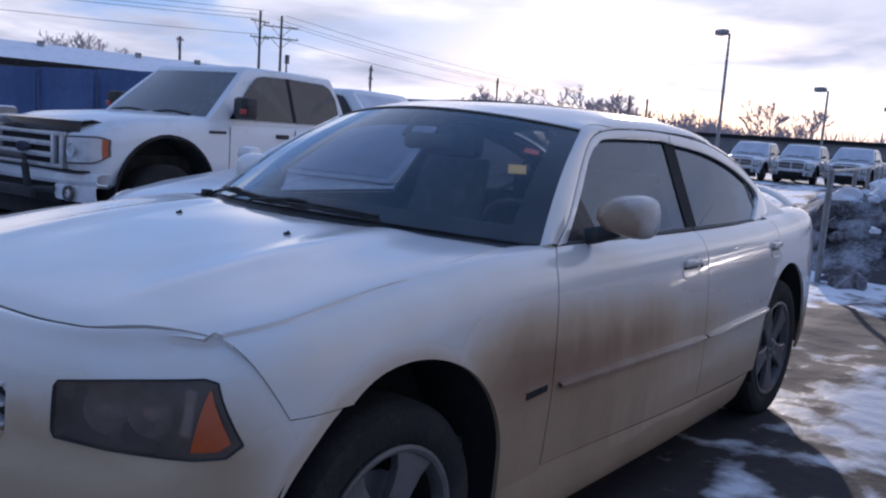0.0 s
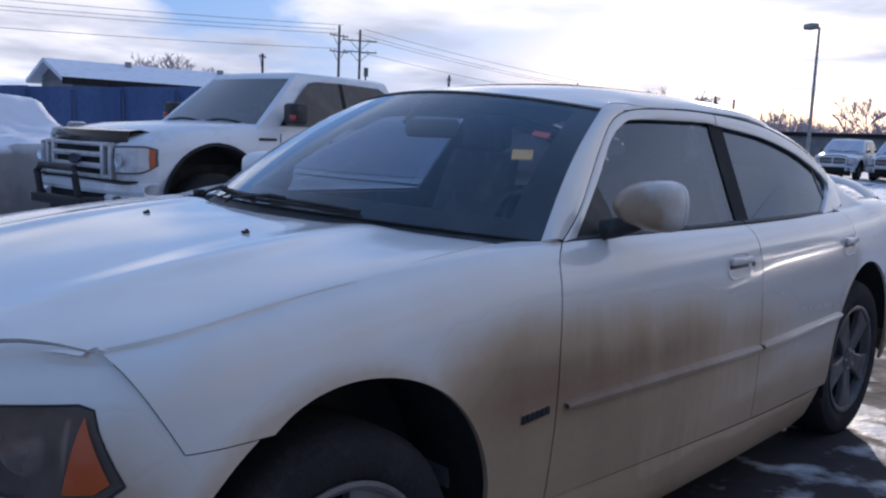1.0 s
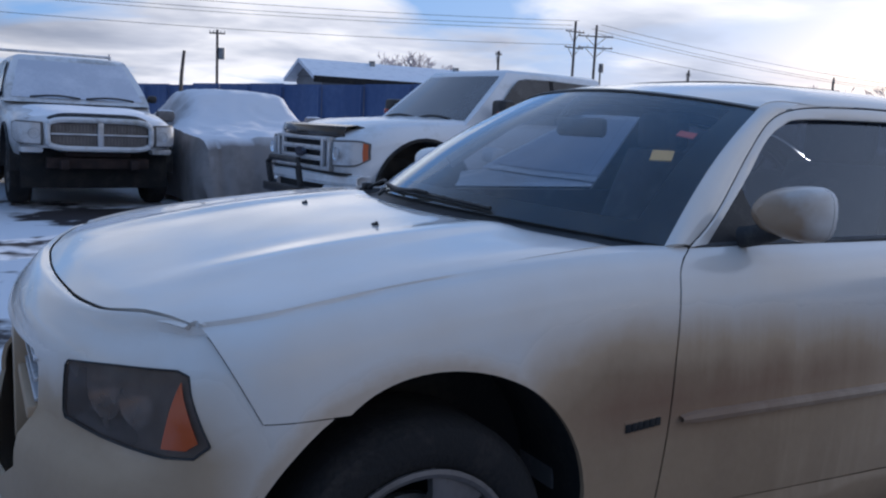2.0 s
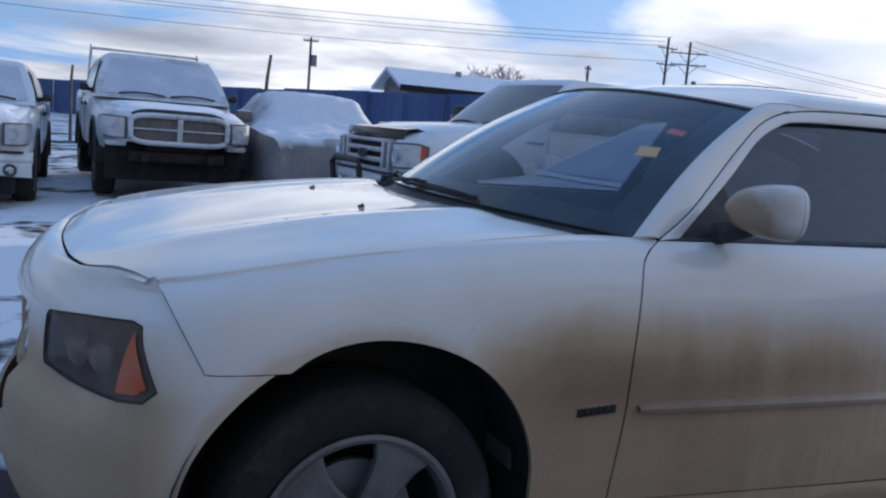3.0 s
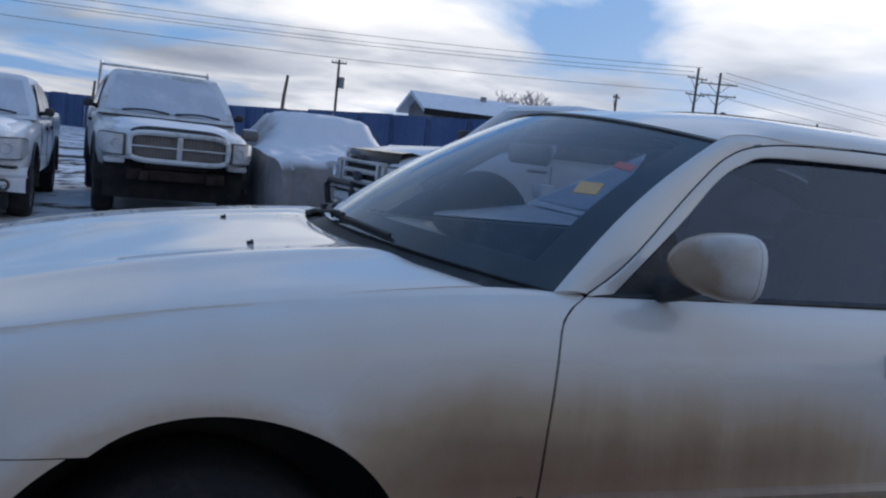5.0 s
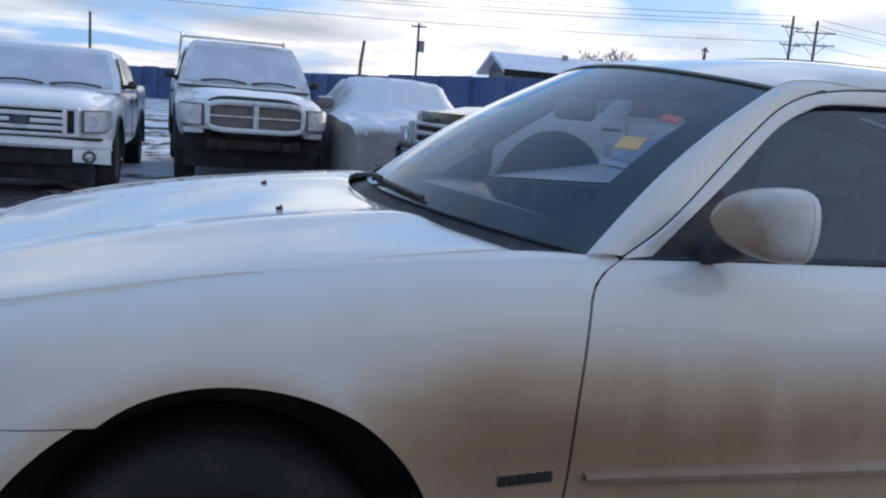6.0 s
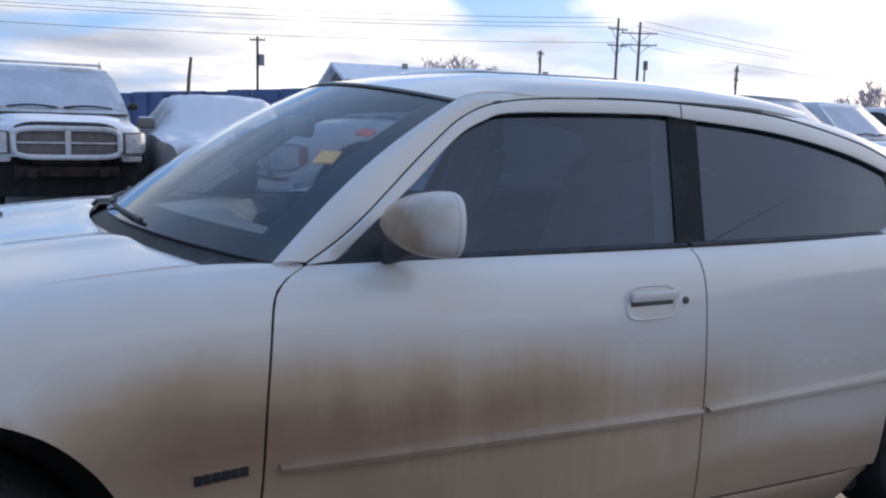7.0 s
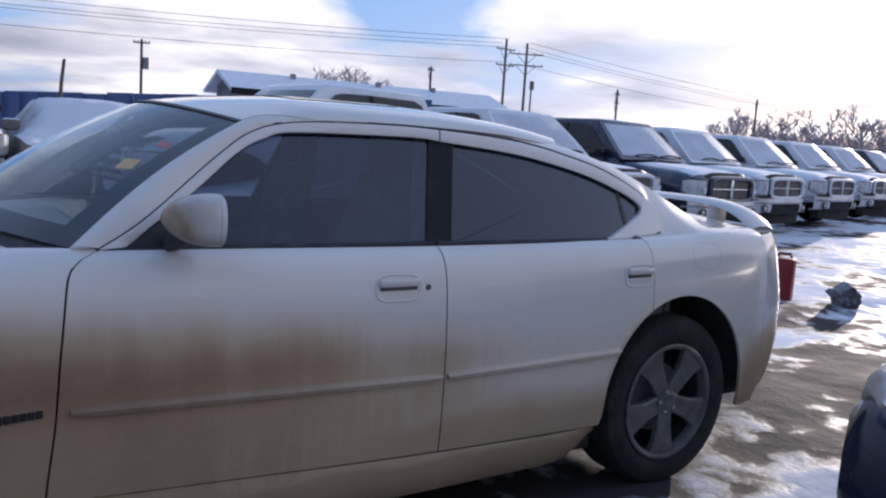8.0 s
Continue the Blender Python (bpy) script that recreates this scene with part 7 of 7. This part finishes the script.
        for s in (-1, 1):
            bm = boxed(0.10, 0.34, s * 0.78 - 0.13, s * 0.78 + 0.13, 0.615, 0.695, 0.03)
            part("torn_valance", bm, paint, ob)
    if deflector:
        bm = bmesh.new()
        rows = []
        for j in range(-10, 11):
            y = j / 10 * 0.76
            x = 0.035 + 0.12 * abs(j / 10) ** 2.6
            rows.append([(x + 0.22, y, hood_front - 0.005), (x + 0.10, y, hood_front + 0.022), (x - 0.02, y, hood_front + 0.005), (x - 0.045, y, hood_front - 0.07), (x - 0.03, y, hood_front - 0.15)])
        sheet(bm, rows, (-0.5, 0, 1))
        part("hood_deflector", bm, M_GLOSSBLACK, ob, "dark plastic hood deflector", solid=0.008)
    if deflector:
        for s in (-1, 1):
            part("fender_badge", boxed(1.50, 1.74, s * 1.004 - 0.006, s * 1.004 + 0.006, 1.12, 1.15, 0.004), M_BLACK, ob)
    if style == "ram":
        bm = bmesh.new()
        rows = []
        for j in range(-10, 11):
            y = j / 10 * 0.69
            x = 0.05 + 0.10 * abs(j / 10) ** 2.6
            z = hood_front + 0.025 - 0.15 * abs(j / 10) ** 6
            rows.append([(x + 0.04, y, z + 0.04), (x - 0.005, y, z + 0.035), (x - 0.03, y, z - 0.005)])
        sheet(bm, rows, (-0.5, 0, 1))
        part("hood_edge_trim", bm, M_BLACK, ob, solid=0.008)
    if guard:
        gd = bmesh.new()
        for s in (-1, 1):
            tube(gd, [(-0.16, s * 0.38, 0.42), (-0.20, s * 0.38, 0.60), (-0.22, s * 0.38, 0.74), (-0.20, s * 0.33, 0.80)], 0.036, 8)
            tube(gd, [(-0.20, s * 0.38, 0.50), (-0.05, s * 0.6, 0.50)], 0.03, 8)
        tube(gd, [(-0.20, -0.34, 0.80), (-0.20, 0.34, 0.80)], 0.036, 8)
        tube(gd, [(-0.17, -0.38, 0.46), (-0.17, 0.38, 0.46)], 0.036, 8)
        box(gd, -0.24, -0.16, -0.50, 0.50, 0.42, 0.52, 0.02)
        part("brush_guard", gd, M_BLACK, ob, "black tubular brush guard")
    if rack:
        bm = bmesh.new()
        for s in (-1, 1):
            tube(bm, [(3.95, s * 0.90, 1.34), (3.90, s * 0.86, 2.03)], 0.024, 8)
            tube(bm, [(3.90, s * 0.86, 2.02), (3.90, s * 0.86, 2.09)], 0.018, 6)
        tube(bm, [(3.90, -0.88, 2.03), (3.90, 0.88, 2.03)], 0.022, 8)
        part("headache_rack", bm, M_DULLCHROME, ob, "pale pipe rack behind the cab")
    if snow:
        bm = bmesh.new()
        rows = []
        for i in range(15):
            x = 0.20 + 1.26 * i / 14
            row = []
            for j in range(-10, 11):
                y = j / 10 * (0.80 + 0.04 * math.sin(7 * x))
                zt = smooth_curve([(0.12, hood_front + 0.005), (0.30, hood_front + 0.045), (0.6, hood_front + 0.085), (1.0, hood_front + 0.115), (1.5, hood_front + 0.15)])(x)
                e = min(1.0, 6 * (1 - abs(j / 10)), 8 * i / 14 + 0.05, 8 * (1 - i / 14) + 0.05)
                row.append((x, y, zt - 0.03 * abs(j / 10) ** 3 - 0.012 + e * (0.032 + 0.012 * noise.noise(Vector((x * 3, y * 3, 1))))))
            rows.append(row)
        sheet(bm, rows, (0, 0, 1))
        part("hood_snow", bm, M_SNOW, ob, "thin snow on the hood")
        bm = bmesh.new()
        rows = []
        for i in range(13):
            x = 2.24 + 1.42 * i / 12
            rows.append([(x, j / 8 * 0.70, roof + 0.008 + 0.030 * min(1.0, 5 * (1 - abs(j / 8)), 6 * i / 12 + 0.05, 6 * (1 - i / 12) + 0.05) + 0.030 * (1 - (j / 8) ** 2)) for j in range(-8, 9)])
        sheet(bm, rows, (0, 0, 1))
        part("roof_snow", bm, M_SNOW, ob)
    ob.matrix_basis = at
    return ob


# blue-grey base colour raised to stand for part of the sky's reflection
M_TRUCKGLASS_OPAQUE = material("reflecting_dark_glass", (0.05, 0.062, 0.075), 0.05, coat=0.6, second=(0.08, 0.095, 0.11), scale=2.0, amount=0.4, spec=0.5)

# the row that faces the sedan's side, noses towards -y
pickup("white pickup with a three-bar grille and frosted windscreen", M_WHITE, pose(-2.03, 9.2, -0.10, 0, 0, 89.6) @ Matrix.Scale(0.97, 4), roof=1.78)
pickup("white pickup with its front bumper missing and a frosted windscreen", M_TRUCK_DIRTY, pose(0.62, 9.71, 0.10, 0, 0, 93) @ Matrix.Scale(0.97, 4), style="ram", bumper=False, rack=True, wheel_r=0.43, drop=0.10)
# beside the sedan, nose the same way as it
pickup("white lifted pickup with a black hood deflector and brush guard", M_WHITE, pose(2.13, 6.70, 0.13, 0, 0, 5.9) @ Matrix.Scale(0.92, 4), deflector=True, guard=True, frost=False, snow=False, wheel_r=0.46, raised=0.07, drop=0.14)
# the long row beyond
far_a = pickup("white pickup in a long row, roof and hood snowed over", M_WHITE, pose(9.1, 6.4, 0, 0, 0, 98), style="ram", group="row of pickups")
far_b = pickup("dark blue pickup with snow on its hood, in a long row", M_NAVY, pose(11.7, 6.65, 0, 0, 0, 98), style="ram", group="row of pickups")
for k in range(7):
    copy_thing(far_b if k == 4 else far_a, pose(14.6 + 3.35 * k, 7.65 + 0.95 * k, 0, 0, 0, 99))
for k in range(6):
    copy_thing(far_a, pose(40.2 + 0.45 * k, 13.9 - 2.35 * k, 0, 0, 0, 4))


def other_sedan(at, label, paint, screen):
    """A plain saloon parked beside the muddy one."""
    ob = thing("saloon", label, "car")
    st = [(0.02, 0.62, 0.30, 0.66, 0.10, 0.14), (0.10, 0.76, 0.22, 0.74, 0.10, 0.16), (0.30, 0.86, 0.20, 0.80, 0.09, 0.16), (0.7, 0.90, 0.20, 0.87, 0.08, 0.14), (1.2, 0.91, 0.20, 0.93, 0.07, 0.10),
          (1.5, 0.91, 0.20, 0.96, 0.05, 0.06), (2.5, 0.91, 0.20, 0.98, 0.05, 0.06), (3.6, 0.90, 0.20, 1.0, 0.06, 0.08), (4.3, 0.86, 0.24, 1.0, 0.08, 0.12), (4.7, 0.76, 0.34, 0.95, 0.08, 0.14), (4.78, 0.64, 0.42, 0.86, 0.08, 0.12)]
    bm = loft(bmesh.new(), st)
    cut_convex(bm, circle16(0.92, 0.33, 0.37), 1)
    cut_convex(bm, circle16(3.72, 0.33, 0.37), 1)
    part("body", bm, paint, ob)
    bm = boxed(0.4, 4.3, -0.6, 0.6, 0.18, 0.7)
    part("underbody", bm, M_GAP, ob)
    rows = []
    for k in range(9):
        t = k / 8
        x0, x1 = 1.42 + 0.85 * t, 4.15 - 0.75 * t
        y = 0.80 - 0.20 * t + 0.03 * math.sin(math.pi * t)
        z = 0.95 + 0.45 * t
        rows.append([(x0, -y, z), (x0 - 0.10, 0, z), (x0, y, z), ((x0 + x1) / 2, y + 0.02, z), (x1, y, z), (x1 + 0.05, 0, z), (x1, -y, z), ((x0 + x1) / 2, -y - 0.02, z)])
    hi = rows[-1]
    for s, dz in ((0.96, 0.025), (0.7, 0.05), (0.02, 0.055)):
        rows.append([(2.8 + (p[0] - 2.8) * s, p[1] * s, 1.40 + dz) for p in hi])
    bm = bmesh.new()
    sheet(bm, rows, closed=True)
    bmesh.ops.recalc_face_normals(bm, faces=bm.faces)
    part("cabin", bm, paint, ob)
    for s in (-1, 1):
        for poly in ([(1.72, 1.0), (2.20, 1.30), (2.62, 1.36), (2.62, 1.0)], [(2.70, 1.0), (2.70, 1.36), (3.20, 1.33), (3.62, 1.08), (3.60, 1.0)]):
            bm = bmesh.new()
            vs = [bm.verts.new((x, s * (0.80 - 0.20 * (z - 0.95) / 0.45 + 0.03 * math.sin(math.pi * (z - 0.95) / 0.45) + 0.022), z)) for x, z in poly]
            f = bm.faces.new(vs)
            f.normal_update()
            if f.normal.y * s < 0:
                bmesh.ops.reverse_faces(bm, faces=[f])
            part("side_window", bm, M_TRUCKGLASS_OPAQUE, ob, smooth=False, solid=0.005)
        bm = bmesh.new()
        rows = []
        for i in range(9):
            t = i / 8
            rows.append([(0.055 + 0.26 * t ** 2, s * (0.50 + 0.34 * t), 0.60 + 0.05 * t), (0.06 + 0.27 * t ** 2, s * (0.49 + 0.345 * t), 0.67 + 0.04 * t), (0.12 + 0.30 * t ** 2, s * (0.48 + 0.34 * t), 0.72 + 0.05 * t)])
        sheet(bm, rows, (-1, 0, 0))
        part("headlight", bm, M_REFLECTOR, ob, solid=0.03)
        bm = boxed(1.60, 1.75, s * 0.92 - (0.0 if s > 0 else 0.18), s * 0.92 + (0.18 if s > 0 else 0), 0.98, 1.10, 0.04)
        part("door_mirror", bm, paint, ob)
        for cx in (0.92, 3.72):
            simple_wheel(ob, cx, s * 0.89, 0.315, 0.32, s > 0, 0.2)
    bm = bmesh.new()
    rows = []
    for k in range(9):
        t = 0.08 + 0.86 * k / 8
        hw = 0.80 - 0.20 * t - 0.05
        rows.append([(1.42 + 0.85 * t - 0.10 * (1 - abs(j / 6)) - 0.012, hw * j / 6, 0.95 + 0.45 * t + 0.004) for j in range(-6, 7)])
    sheet(bm, rows, (-1, 0, 1))
    part("windscreen", bm, screen, ob, solid=0.005)
    ob.matrix_basis = at


other_sedan(pose(1.45, 3.55, 0, 0, 0, 2), "white saloon car parked beside the muddy sedan", M_WHITE, M_FROST)
other_sedan(pose(2.58, -1.69, 0, 0, 0, 1), "dark blue saloon parked along the muddy sedan's flank", M_NAVY, M_TRUCKGLASS_OPAQUE)


def covered_car(at):
    """A car under a pale fabric cover that hangs in folds."""
    ob = thing("covered_car", "car under a creased grey fabric cover, frosted and painted lighter on top", "covered car")
    prof = smooth_curve([(-0.15, 0.10), (-0.10, 0.62), (-0.03, 0.86), (0.10, 0.915), (0.5, 0.94), (1.15, 1.01), (1.4, 1.08), (2.1, 1.45), (2.8, 1.49), (3.4, 1.42), (4.0, 1.12), (4.7, 1.02), (4.85, 0.6), (5.0, 0.1)])
    wide = smooth_curve([(-0.15, 0.86), (0.05, 0.94), (0.6, 1.0), (2.5, 1.02), (4.3, 0.98), (5.0, 0.75)])
    bm = bmesh.new()
    rows = []
    for i in range(61):
        x = -0.15 + 5.15 * i / 60
        top, hw = prof(x), wide(x)
        row = []
        for j in range(-26, 27):
            c = j / 26
            a = abs(c)
            if a < 0.45:
                y, z = a / 0.45 * hw * (0.60 + 0.20 * min(1.0, max(0.0, (1.2 - top) / 0.15))), top - 0.04 * (a / 0.45) ** 2
            elif a < 0.62:
                t = (a - 0.45) / 0.17
                y0 = hw * (0.60 + 0.20 * min(1.0, max(0.0, (1.2 - top) / 0.15)))
                zb = min(top - 0.06, 0.92)
                y, z = y0 + (hw * 0.97 - y0) * t, (top - 0.04) + (zb - top + 0.04) * t
            else:
                t = (a - 0.62) / 0.38
                zb = min(top - 0.06, 0.92)
                y, z = hw * (0.97 + 0.05 * math.sin(math.pi * t)), zb + (0.05 - zb) * t
            y *= 1 if c >= 0 else -1
            f = 0.034 * noise.noise(Vector((x * 2.5, y * 2.0, z * 1.5))) + 0.026 * noise.noise(Vector((x * 7.0, y * 6.0, z * 2.0))) + 0.020 * math.sin(9 * x + 5 * noise.noise(Vector((x, y, z)))) * max(0.0, 1 - z) + 0.035 * math.sin(14 * y + 3 * x + 2 * noise.noise(Vector((y * 2, z, 1)))) * max(0, 1.0 - z)
            row.append((x - (0.05 * math.sin(15 * y + 3 * noise.noise(Vector((y * 2, z * 2, 4)))) * max(0.0, 0.8 - z) if x < 0.3 else 0), y + (f if c > 0 else -f), max(0.03, z + f * 0.5 + (0.05 * (0.25 - abs(noise.noise(Vector((x * 3.1, y * 3.4, 7.0))))) if z > 0.85 else 0.0))))
        rows.append(row)
    sheet(bm, rows, (0, 0, 1))
    part("cover", bm, M_COVER, ob, solid=0.004)
    for s in (-1, 1):
        bm = boxed(1.7, 1.9, s * 1.0 - 0.11, s * 1.0 + 0.11, 1.0, 1.16, 0.05)
        part("covered_mirror", bm, M_COVER, ob)
    ob.matrix_basis = at


covered_car(pose(2.86, 9.6, 0, 0, 0, 90) @ Matrix.Diagonal((1.0, 1.14, 1.10, 1)))


def fence_stakes():
    for x, y, h, lean in ((3.30, 18.2, 2.6, 3), (-0.8, 26.0, 2.2, 0)):
        ob = thing("fence_stake", "thin dark leaning fence stake", "post", "fence stakes", at=pose(x, y, 0, 0, lean, 0))
        part("stake", tube(bmesh.new(), [(0, 0, -0.1), (0, 0, h * 0.8), (0.03, 0, h)], 0.05, 7, 0.035), M_WOOD, ob)


fence_stakes()
